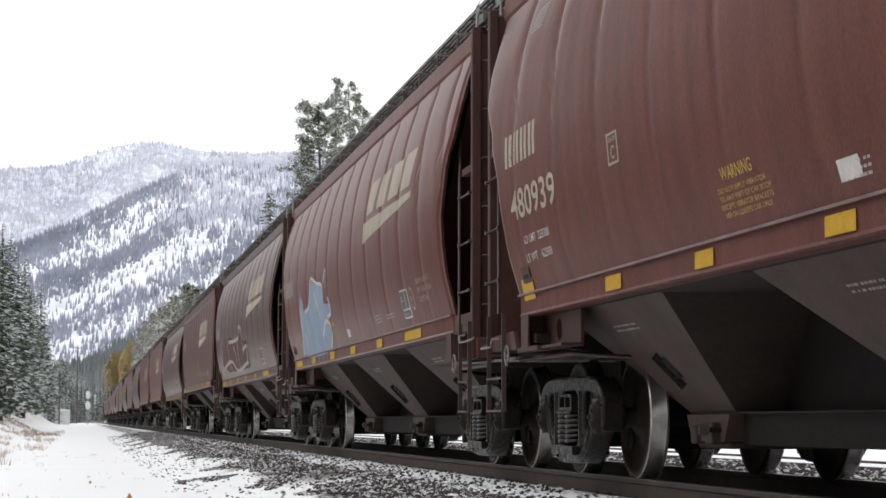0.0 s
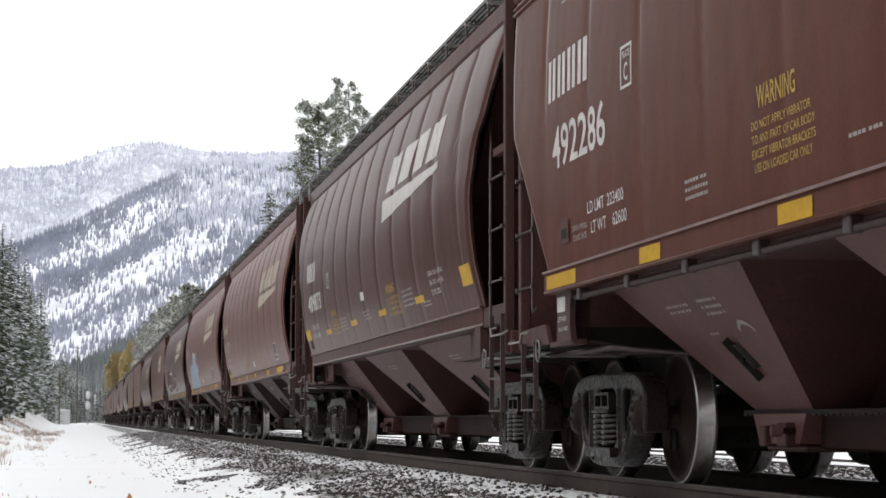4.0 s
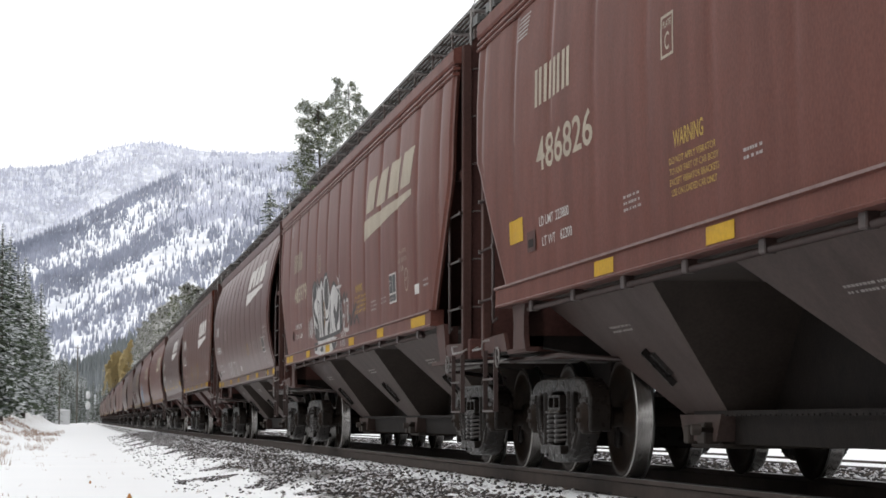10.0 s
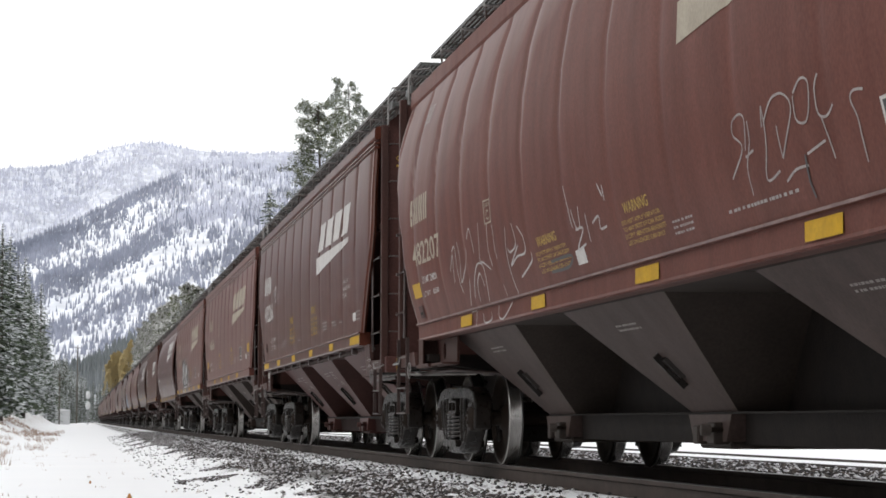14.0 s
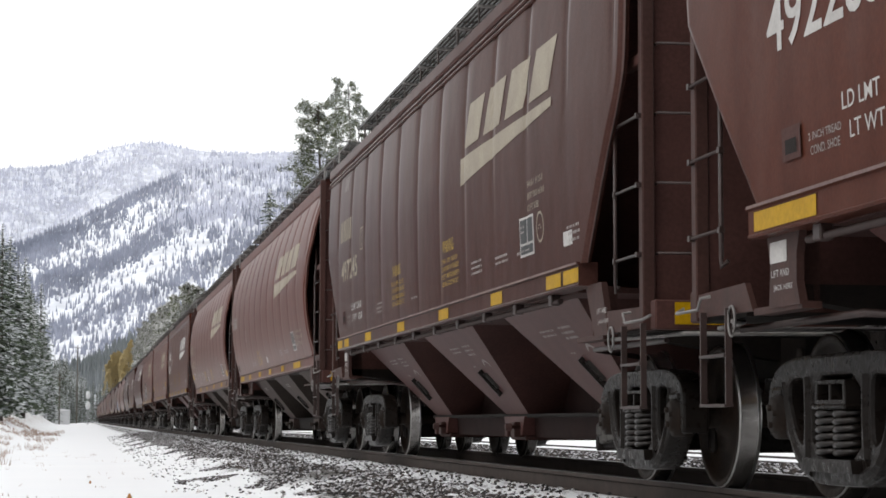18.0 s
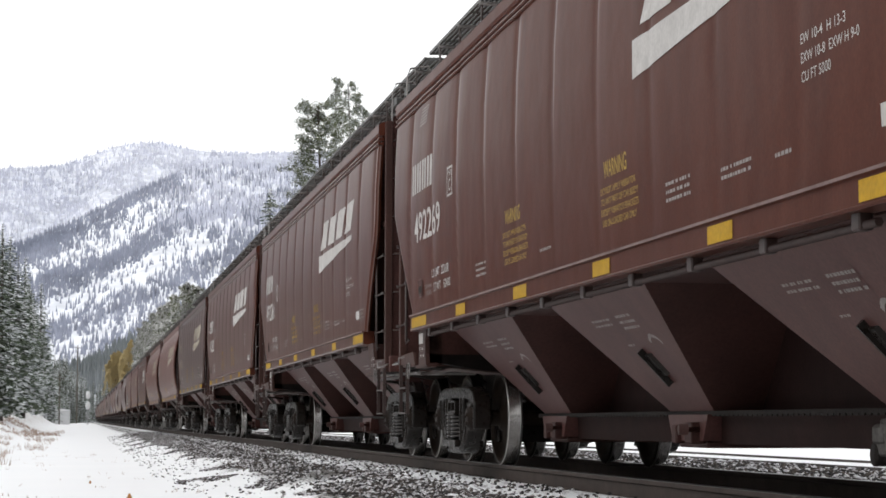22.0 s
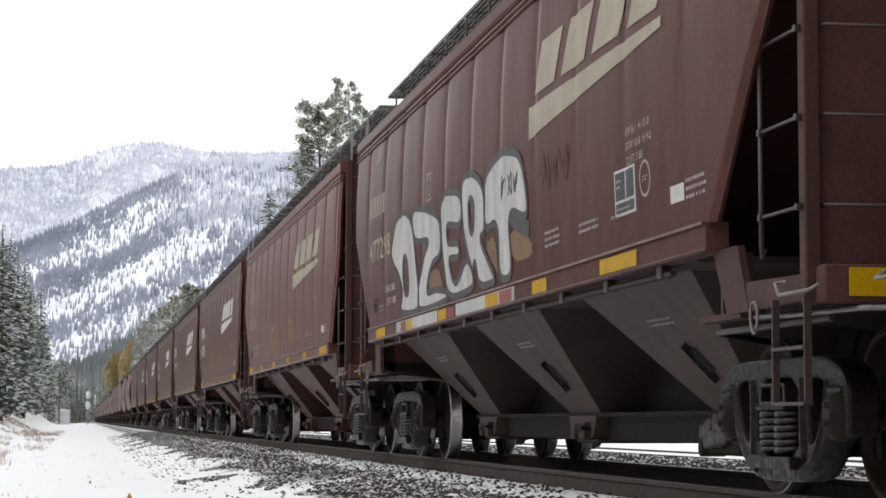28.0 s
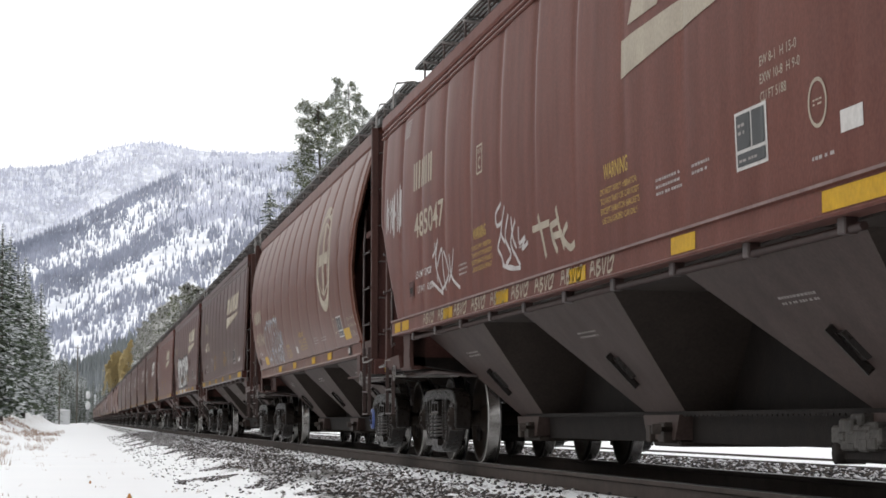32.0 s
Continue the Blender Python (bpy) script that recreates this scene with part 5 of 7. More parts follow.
def filled(where, name, outline, mat, lift=0.004, label="", holes=()):
    """A sprayed shape with a closed outline of (u, z), laid in narrow upright strips."""
    car, kind, L = where
    v, f = [], []
    lines = [rounded(list(o), 1) for o in (outline, *holes)]
    lo, hi = min(p[0] for p in lines[0]), max(p[0] for p in lines[0])
    n = max(2, int((hi - lo) / 0.014))

    def cuts(u):
        zs = []
        for line in lines:
            for (a, b), (c, d) in zip(line, line[1:] + line[:1]):
                if (a <= u) != (c <= u):
                    zs.append(b + (d - b) * (u - a) / (c - a))
        return sorted(zs)
    step = (hi - lo) / n
    for i in range(n):
        u = lo + step * (i + 0.5)
        p, q, m = cuts(u - step * 0.49), cuts(u + step * 0.49), cuts(u)
        if not len(p) == len(q) == len(m):
            p = q = m
        for j in range(0, len(m) - 1, 2):
            k = max(1, int((m[j + 1] - m[j]) / 0.12))
            b = len(v)
            for t in range(k + 1):
                v += [(u - step * 0.5, p[j] + (p[j + 1] - p[j]) * t / k), (u + step * 0.5, q[j] + (q[j + 1] - q[j]) * t / k)]
            f += [(b + 2 * t, b + 2 * t + 2, b + 2 * t + 3, b + 2 * t + 1) for t in range(k)]
    return tagged(skin(kind, L, v, f, name, mat, car, lift, label), kind="stuff")


def scrawl(where, u0, u1, z0, z1, seed, mat, width=0.035, letters=5, lift=0.004):
    """A quick unreadable tag: a row of looping upright strokes."""
    rng = random.Random(seed)
    w = (u1 - u0) / letters
    lines = []
    for i in range(letters):
        a = u0 + w * i
        pts = [(a + w * rng.uniform(0, 0.3), z0 + (z1 - z0) * rng.uniform(0, 0.25))]
        for k in range(rng.randint(3, 5)):
            pts.append((a + w * rng.uniform(0.0, 1.05), z0 + (z1 - z0) * (rng.uniform(0.7, 1.0) if k % 2 == 0 else rng.uniform(0.0, 0.4))))
        lines.append(pts)
        if rng.random() < 0.5:
            m = z0 + (z1 - z0) * rng.uniform(0.4, 0.6)
            lines.append([(a, m), (a + w * 0.8, m + 0.05)])
    return sprayed(where, "spray_tag", lines, width, mat, lift, "white spray-painted scrawl")


# big silver letters
P = BY_NUMBER["477298"]
SHADE = ([(8.36, 1.95), (9.18, 1.78), (9.16, 1.65), (8.44, 1.66)], [(7.33, 1.89), (7.78, 1.94), (7.84, 1.61), (7.74, 1.66)], [(4.45, 1.86), (5.03, 1.87), (5.26, 1.65), (4.42, 1.70)])
for shape in SHADE:
    filled(P, "letter_shadow", shape, M_TAN, 0.0035, "ochre shading")
filled(P, "letter_shadow", [(8.34, 2.08), (9.10, 1.95), (9.07, 1.78), (8.39, 1.95)], M_INK, 0.0038, "black shading")
D_SHAPE = [(2.00, 2.26), (2.41, 2.57), (3.02, 2.60), (3.50, 2.43), (3.81, 1.75), (3.76, 1.52), (2.57, 1.56), (2.76, 1.78), (2.50, 1.99), (2.19, 2.09)]
D_EYE = [(2.82, 2.09), (2.97, 2.14), (3.18, 2.05), (3.19, 1.74), (2.90, 1.74), (2.79, 1.90)]
Z_SHAPE = [(3.51, 2.58), (4.41, 2.48), (5.14, 2.33), (5.18, 1.98), (4.64, 1.93), (4.24, 1.67), (4.88, 1.67), (5.42, 1.62), (5.40, 1.53), (3.76, 1.52), (3.78, 1.75), (4.24, 2.06), (4.56, 2.17), (3.61, 2.23)]
E_SHAPE = [(5.20, 2.55), (6.26, 2.45), (6.28, 2.15), (5.50, 2.23), (5.54, 2.05), (6.12, 2.01), (6.13, 1.88), (5.57, 1.91), (5.73, 1.71), (5.97, 1.65), (6.50, 1.85), (6.74, 1.70), (6.72, 1.56), (5.51, 1.55), (5.26, 1.94)]
R_SHAPE = [(6.31, 2.49), (6.45, 2.57), (6.84, 2.55), (7.20, 2.44), (7.36, 2.29), (7.34, 2.00), (7.11, 1.96), (7.46, 1.74), (7.76, 1.56), (7.05, 1.56), (6.88, 1.80), (6.70, 1.71), (6.36, 2.11)]
R_EYE = [(6.61, 2.33), (6.74, 2.35), (6.90, 2.28), (6.88, 2.09), (6.75, 2.03), (6.63, 2.10)]
T_SHAPE = [(7.39, 2.40), (7.51, 2.48), (7.95, 2.56), (8.26, 2.56), (8.86, 2.45), (9.10, 1.95), (8.34, 2.08), (8.40, 1.56), (7.90, 1.57), (7.90, 2.03), (7.35, 2.02)]
for shape, eye in ((D_SHAPE, D_EYE), (Z_SHAPE, None), (E_SHAPE, None), (R_SHAPE, R_EYE), (T_SHAPE, None)):
    filled(P, "sprayed_letter", shape, M_SILVER, 0.0050, "silver-white sprayed letter", (eye,) if eye else ())
    rims = [rounded(o, 1) for o in (shape, eye) if o]
    sprayed(P, "letter_outline", [r + r[:1] for r in rims], 0.065, M_INK, 0.0065, "black spray outline")
sprayed(P, "sill_spray", [[(2.3, 1.42), (4.9, 1.42)], [(5.9, 1.42), (8.5, 1.42)]], 0.11, M_SILVER, 0.003)
scrawl(P, 8.05, 8.75, 2.18, 2.38, 4, M_INK, 0.025, 3, 0.008)
scrawl(P, 9.5, 10.5, 2.1, 2.35, 5, M_DARK, 0.04, 4)

# black and white bubble piece
S = BY_NUMBER["485979"]
HALO = [(3.96, 2.21), (4.07, 2.37), (4.33, 2.42), (4.61, 2.35), (4.74, 2.28), (4.66, 2.45), (4.94, 2.30), (5.19, 2.43), (5.40, 2.27), (5.46, 2.38), (5.62, 2.44), (5.80, 2.44), (6.04, 2.32), (6.20, 2.12), (6.39, 2.22), (6.62, 2.27), (6.86, 2.21), (7.10, 2.13), (7.25, 2.09), (7.47, 1.97), (7.52, 1.81), (7.41, 1.61), (6.51, 1.58), (4.32, 1.58), (4.09, 1.88)]
filled(S, "piece_glow", HALO, M_SILVER, 0.0045, "white spray halo")
sprayed(S, "piece_outline", [rounded(HALO, 1)], 0.05, M_INK, 0.0055, "black spray outline")
for shape in ([(4.04, 2.23), (4.15, 2.36), (4.39, 2.39), (4.55, 2.34), (4.48, 2.18), (4.21, 2.11), (4.29, 2.01), (4.76, 1.82), (4.88, 1.59), (4.33, 1.59), (4.26, 1.84), (4.55, 1.71), (4.56, 1.77), (4.16, 1.95)],
              [(5.16, 2.30), (5.40, 2.22), (5.44, 1.78), (5.50, 1.60), (5.32, 1.59), (5.22, 1.80)],
              [(5.50, 2.20), (5.61, 2.37), (5.81, 2.39), (6.01, 2.27), (6.06, 2.13), (5.97, 1.97), (5.78, 1.93), (5.58, 2.02)],
              [(6.04, 1.85), (6.15, 1.72), (6.04, 1.60), (5.79, 1.58), (5.79, 1.71), (5.97, 1.78)],
              [(7.20, 1.99), (7.38, 2.02), (7.48, 1.81), (7.39, 1.61), (7.11, 1.59), (7.24, 1.74)]):
    filled(S, "piece_fill", shape, M_INK, 0.0068, "black spray fill")
sprayed(S, "piece_line", [[(4.59, 2.14), (4.78, 1.94), (4.96, 1.74), (5.07, 1.58)], [(4.70, 2.13), (4.88, 2.07), (5.03, 1.82), (5.12, 1.61)], [(5.36, 2.19), (5.42, 1.96), (5.64, 1.82), (5.98, 1.84), (6.20, 1.99)], [(6.26, 2.05), (6.24, 1.80), (6.43, 1.60)], [(6.79, 1.69), (7.04, 1.76), (7.17, 1.94)]], 0.035, M_INK, 0.0075, "black spray line")
sprayed(S, "piece_light", [[(4.52, 2.20), (4.62, 2.13)], [(4.40, 1.98), (4.46, 1.90)], [(4.62, 1.82), (4.72, 1.70)], [(5.20, 2.22), (5.22, 2.12)], [(5.24, 1.95), (5.26, 1.86)], [(5.98, 2.26), (6.02, 2.14)], [(7.28, 1.98), (7.33, 1.86)], [(7.05, 2.10), (7.06, 1.98)]], 0.035, M_SPRAY, 0.0085, "white spray highlights")
sprayed(S, "piece_curl", [[(7.11, 2.07), (7.07, 1.90), (6.87, 1.78), (6.69, 1.86), (6.61, 1.93)], [(6.74, 1.81), (6.77, 1.72), (6.91, 1.68)]], 0.16, M_INK, 0.0068, "black spray fill")
sprayed(S, "piece_edge", [[(5.43, 2.08), (5.56, 1.91), (5.49, 1.78), (5.40, 1.70)]], 0.09, M_TAN, 0.0062, "ochre spray edge")
sprayed(S, "spray_star", [[(7.12, 2.49), (7.15, 2.31), (7.16, 2.14)], [(6.90, 2.18), (7.49, 2.17)], [(7.00, 2.33), (7.33, 2.06)], [(7.28, 2.33), (6.97, 2.11)]], 0.03, M_SPRAY, 0.008)
sprayed(S, "white_letters", [[(7.67, 1.95), (8.07, 1.95), (8.07, 1.77), (8.06, 1.59), (7.59, 1.61), (7.63, 1.70)], [(7.75, 1.92), (7.80, 1.75)], [(8.00, 1.90), (7.99, 1.67)], [(7.47, 1.68), (7.54, 1.77), (7.69, 1.76), (7.64, 1.64)], [(7.32, 1.58), (7.29, 1.40)], [(7.46, 1.58), (7.43, 1.39)], [(7.59, 1.58), (7.57, 1.38)], [(7.75, 1.58), (7.72, 1.38)]], 0.05, M_SPRAY)
filled(S, "piece_base", [(4.03, 1.56), (7.05, 1.56), (6.75, 1.36), (4.36, 1.35)], M_SILVER, 0.0035)
for shape in [[(4.11, 1.55), (4.71, 1.54), (4.56, 1.43), (4.31, 1.42)], [(4.86, 1.41), (5.23, 1.49), (5.38, 1.38)], [(6.20, 1.54), (6.54, 1.49), (6.99, 1.55), (6.75, 1.38), (6.45, 1.38)]]:
    filled(S, "piece_base_dark", shape, M_INK, 0.006)
sprayed(S, "black_tag", [[(7.54, 1.98), (7.77, 2.06), (7.83, 1.96), (8.05, 2.05)], [(8.10, 1.66), (8.28, 1.75), (8.32, 1.63), (8.60, 1.78), (8.64, 1.64), (8.90, 1.71), (9.12, 1.61)], [(8.62, 1.87), (8.67, 1.78), (8.92, 1.87)]], 0.05, M_INK, 0.005)
scrawl(S, 3.4, 4.0, 1.62, 1.95, 9, M_SPRAY, 0.03, 4)

# thin white tags
T = BY_NUMBER["485047"]
scrawl(T, -0.5, 0.5, 2.35, 2.95, 1, M_SPRAY, 0.045, 4)
for lines in ([[(2.66, 2.12), (2.78, 1.73)], [(2.52, 1.99), (2.72, 2.06), (2.82, 2.13), (2.69, 1.90), (3.04, 1.64)], [(2.78, 1.89), (3.03, 2.03), (3.08, 1.82), (3.20, 1.63)], [(3.12, 2.0), (3.38, 1.80), (3.21, 1.70), (2.95, 1.64)], [(3.42, 1.95), (3.52, 1.74), (3.93, 1.61)], [(3.66, 1.98), (3.53, 1.79), (3.36, 1.70)], [(2.43, 1.76), (3.04, 1.61)]],
              [[(5.84, 2.17), (5.64, 2.10), (5.68, 2.0), (5.87, 2.01), (5.78, 1.90), (5.69, 1.82), (5.82, 1.74), (5.92, 1.66)], [(6.0, 2.13), (5.83, 1.94), (5.99, 1.84)], [(6.14, 2.05), (6.0, 1.88), (6.20, 1.73), (6.0, 1.66), (6.28, 1.62)], [(6.25, 2.02), (6.29, 1.86), (6.42, 1.76)], [(6.40, 1.98), (6.21, 1.82), (6.41, 1.69), (6.54, 1.62)], [(6.51, 1.92), (6.53, 1.79), (6.74, 1.82), (6.63, 1.74), (6.84, 1.77)], [(5.85, 1.67), (6.18, 1.62), (6.54, 1.60)]]):
    sprayed(T, "spray_tag", lines, 0.034, M_SPRAY, label="white looping sprayed tag")
sprayed(T, "spray_tag", [[(7.01, 1.85), (7.59, 1.85)], [(7.21, 1.94), (7.33, 1.79), (7.45, 1.61)], [(7.62, 1.84), (7.69, 1.72), (7.82, 1.62)], [(7.62, 1.82), (7.90, 1.84)], [(7.66, 1.74), (7.97, 1.74)], [(7.81, 1.94), (7.89, 1.80), (8.03, 1.63)], [(8.15, 1.79), (8.0, 1.71), (8.20, 1.62), (8.34, 1.64)]], 0.052, M_CREAM, label="cream sprayed letters")
# the same small tag again and again along the sill
tag = []
for i in range(9):
    u = 1.9 + 0.86 * i
    tag += [[(u, 1.375), (u + 0.07, 1.485), (u + 0.14, 1.375)], [(u + 0.03, 1.42), (u + 0.13, 1.43)], [(u + 0.20, 1.48), (u + 0.19, 1.375), (u + 0.29, 1.41), (u + 0.20, 1.44), (u + 0.28, 1.475), (u + 0.20, 1.485)], [(u + 0.34, 1.48), (u + 0.37, 1.375), (u + 0.44, 1.48)], [(u + 0.50, 1.485), (u + 0.48, 1.38), (u + 0.60, 1.39)], [(u + 0.53, 1.44), (u + 0.64, 1.48), (u + 0.58, 1.39)]]
sprayed(T, "sill_tag", tag, 0.022, M_CREAM, label="row of small cream sprayed tags")
T = BY_NUMBER["482207"]
tag = []
for lines in ([[(2.42, 1.79), (2.62, 1.92), (2.50, 1.68)], [(2.61, 1.95), (2.77, 1.97), (2.74, 1.69), (2.78, 1.57)], [(2.92, 2.01), (2.94, 1.84), (2.82, 1.66), (3.14, 1.78), (3.27, 1.88), (3.26, 1.93)], [(3.39, 2.0), (3.56, 2.07), (3.63, 1.86)], [(3.97, 2.09), (3.92, 1.94), (3.84, 1.78), (3.97, 1.75), (4.20, 1.68)], [(4.33, 2.05), (4.25, 1.86), (4.29, 1.70)], [(4.52, 2.02), (4.51, 1.84), (4.53, 1.74)]],
              [[(3.23, 1.50), (3.42, 1.65), (3.70, 1.76), (3.92, 1.70), (3.80, 1.44)], [(3.42, 1.46), (3.48, 1.59), (3.70, 1.68), (3.77, 1.57)], [(3.18, 1.66), (2.96, 1.45)], [(5.02, 1.95), (4.93, 1.73), (4.93, 1.56), (4.99, 1.43)], [(5.27, 1.96), (5.33, 1.80), (5.09, 1.75), (5.01, 1.78)], [(5.46, 1.92), (5.63, 1.81), (5.58, 1.71), (5.28, 1.70), (5.0, 1.65), (5.39, 1.78)], [(4.52, 1.53), (4.55, 1.44)], [(5.77, 1.70), (5.72, 1.63), (5.26, 1.54)]],
              [[(2.93, 1.39), (3.16, 1.39), (3.15, 1.26)], [(3.47, 1.35), (3.54, 1.27), (3.83, 1.28), (3.85, 1.35)], [(4.16, 1.39), (4.16, 1.29), (4.36, 1.27), (4.71, 1.38)]],
              [[(7.10, 2.05), (7.15, 1.91), (7.20, 1.75)], [(7.23, 1.87), (7.31, 1.72)], [(7.44, 1.87), (7.40, 1.74), (7.27, 1.73), (7.48, 1.72), (7.21, 1.60), (7.46, 1.62)], [(7.61, 1.81), (7.60, 1.62)], [(7.75, 1.73), (7.94, 1.76), (7.93, 1.68), (8.09, 1.68)], [(8.14, 1.94), (8.16, 1.84)], [(8.03, 1.96), (8.12, 1.87)]]):
    tag += lines
sprayed(T, "spray_tag", tag, 0.016, M_SPRAY, label="thin white sprayed scrawl")
tag = []
for lines in ([[(10.75, 1.68), (10.99, 1.81), (10.88, 1.89), (10.90, 1.96), (11.02, 1.98), (11.09, 1.94), (11.04, 1.79)], [(11.13, 1.93), (11.12, 1.82), (11.01, 1.71), (10.99, 1.57)], [(11.02, 1.76), (11.16, 1.78)], [(11.34, 1.87), (11.37, 1.97), (11.37, 1.80), (11.26, 1.62), (11.47, 1.64)], [(11.39, 1.90), (11.53, 1.98), (11.70, 1.98), (11.78, 1.89), (11.55, 1.69)], [(11.55, 1.85), (11.55, 1.69)]],
              [[(11.84, 1.96), (11.96, 2.01), (12.05, 1.98), (12.01, 1.86), (11.94, 1.81), (11.83, 1.84), (11.83, 1.95)], [(12.18, 2.0), (12.12, 1.94), (12.12, 1.83), (12.21, 1.80), (12.31, 1.84)], [(12.15, 1.81), (12.19, 1.68), (12.20, 1.61)], [(11.52, 1.58), (11.68, 1.62), (11.86, 1.62)], [(11.88, 1.67), (12.14, 1.70)]],
              [[(12.69, 1.85), (12.58, 1.86), (12.53, 1.83), (12.57, 1.75), (12.57, 1.67), (12.56, 1.55)]]):
    tag += lines
sprayed(T, "spray_tag", tag, 0.0125, M_GREY, label="faint pale sprayed scrawl")
sprayed(T, "black_tag", [[(6.34, 1.58), (6.97, 1.58), (6.82, 1.51), (6.28, 1.51)], [(11.85, 1.67), (11.82, 1.56), (11.84, 1.47)]], 0.022, M_INK, 0.005)
T = BY_NUMBER["474590"]
for lines in ([[(3.77, 1.69), (3.97, 1.74), (3.78, 1.42), (4.02, 1.53)], [(3.95, 1.69), (4.25, 1.77), (4.05, 1.64), (4.17, 1.53), (3.97, 1.52), (3.95, 1.42)], [(4.25, 1.77), (4.18, 1.43), (4.27, 1.60), (4.64, 1.73), (4.30, 1.44)], [(4.36, 1.42), (4.61, 1.58), (4.71, 1.73)], [(4.83, 1.76), (4.98, 1.71), (5.03, 1.60), (4.90, 1.47), (4.73, 1.42), (4.61, 1.48), (4.62, 1.60), (4.76, 1.71), (4.83, 1.76)], [(4.84, 1.75), (4.73, 1.42)], [(4.81, 1.58), (4.83, 1.46)]],
              [[(5.41, 1.74), (5.29, 1.73), (5.20, 1.67), (5.32, 1.59), (5.45, 1.50), (5.42, 1.44), (5.22, 1.41)], [(5.31, 1.72), (5.60, 1.72), (5.87, 1.70)], [(5.56, 1.71), (5.59, 1.54), (5.52, 1.42)], [(5.94, 1.72), (5.81, 1.73), (5.74, 1.65), (5.85, 1.55), (5.97, 1.44), (5.85, 1.41), (5.68, 1.48)], [(6.04, 1.76), (6.04, 1.62), (6.00, 1.42)], [(6.26, 1.73), (6.23, 1.67), (6.04, 1.59)], [(6.04, 1.59), (6.15, 1.48), (6.36, 1.42), (6.43, 1.51), (6.38, 1.62)]]):
    sprayed(T, "spray_tag", lines, 0.026, M_SPRAY, label="thin white sprayed tag")
sprayed(T, "spray_tag", [[(11.34, 1.77), (11.42, 1.62), (11.36, 1.52), (11.50, 1.60), (11.47, 1.79)], [(11.52, 1.76), (11.56, 1.60), (11.66, 1.52)], [(11.56, 1.66), (11.70, 1.72)], [(11.62, 1.80), (11.70, 1.66), (11.76, 1.54)]], 0.015, M_GREY, label="thin pale sprayed tag")
T = BY_NUMBER["481346"]
for lines in ([[(2.19, 1.74), (2.27, 1.95), (2.45, 2.08), (2.60, 2.10), (2.69, 2.02), (2.80, 1.84), (2.78, 1.68), (2.71, 1.42)], [(2.67, 2.02), (2.79, 2.15), (2.95, 2.19), (3.09, 2.12), (3.13, 2.01), (3.24, 2.01), (3.14, 1.92), (3.24, 1.74)], [(3.13, 2.01), (3.18, 2.15), (3.35, 2.18), (3.48, 2.15), (3.53, 2.03), (3.64, 1.96), (3.52, 1.80), (3.44, 1.54), (3.54, 1.41)]],
              [[(3.53, 2.03), (3.62, 2.15), (3.77, 2.17), (3.94, 2.11), (3.98, 2.03), (4.00, 1.94), (4.16, 1.91), (4.03, 1.74), (3.98, 1.57), (4.00, 1.40)], [(3.98, 2.03), (4.06, 2.15), (4.18, 2.18), (4.37, 2.13), (4.38, 2.01), (4.41, 1.94), (4.52, 1.90), (4.39, 1.82), (4.34, 1.70), (4.41, 1.63)], [(4.43, 2.11), (4.51, 2.17), (4.64, 2.16), (4.74, 2.08), (4.73, 1.94), (4.83, 1.88), (4.70, 1.78), (4.61, 1.57), (4.67, 1.43)]],
              [[(3.11, 1.69), (3.40, 1.69)], [(3.12, 1.63), (3.35, 1.63)], [(3.22, 1.63), (3.20, 1.41)], [(3.65, 1.64), (3.89, 1.65)], [(3.74, 1.89), (3.80, 1.68), (3.79, 1.52)], [(4.34, 1.66), (4.21, 1.59), (4.26, 1.47)], [(4.34, 1.66), (4.47, 1.63), (4.49, 1.54), (4.41, 1.49), (4.27, 1.48)]],
              [[(4.65, 1.63), (4.75, 1.70), (4.90, 1.70), (5.06, 1.65), (5.13, 1.53)], [(4.78, 1.59), (4.88, 1.61), (4.92, 1.56), (4.67, 1.43), (4.86, 1.44)], [(4.92, 1.94), (4.96, 1.85), (4.98, 1.74), (5.08, 1.85), (5.10, 1.70)], [(5.14, 1.95), (5.14, 1.70)], [(5.22, 1.94), (5.22, 1.70)], [(5.31, 1.95), (5.26, 1.68)], [(2.19, 1.74), (2.32, 1.60), (2.39, 1.44)], [(2.33, 1.52), (2.67, 1.54), (2.67, 1.42)]]):
    sprayed(T, "loop_tag_halo", lines, 0.060, M_BLUE, 0.004, "pale blue spray halo")
    sprayed(T, "loop_tag", lines, 0.030, M_SPRAY, 0.0055, "white looping sprayed letters")
sprayed(T, "sill_drip", [[(2.20, 1.40), (2.23, 1.31)], [(2.72, 1.39), (2.65, 1.29)], [(3.01, 1.39), (3.02, 1.27)], [(3.35, 1.40), (3.41, 1.29)], [(4.21, 1.39), (4.23, 1.28)], [(4.52, 1.40), (4.53, 1.34)]], 0.025, M_SPRAY, 0.004)
scrawl(BY_NUMBER["488262"], 1.2, 2.6, 2.45, 3.0, 41, M_GREY, 0.02, 4)
scrawl(BY_NUMBER["487356"], 4.0, 4.5, 1.85, 2.05, 42, M_GREY, 0.025, 3)
scrawl(BY_NUMBER["487356"], 10.0, 10.7, 1.85, 2.10, 43, M_GREY, 0.02, 4)

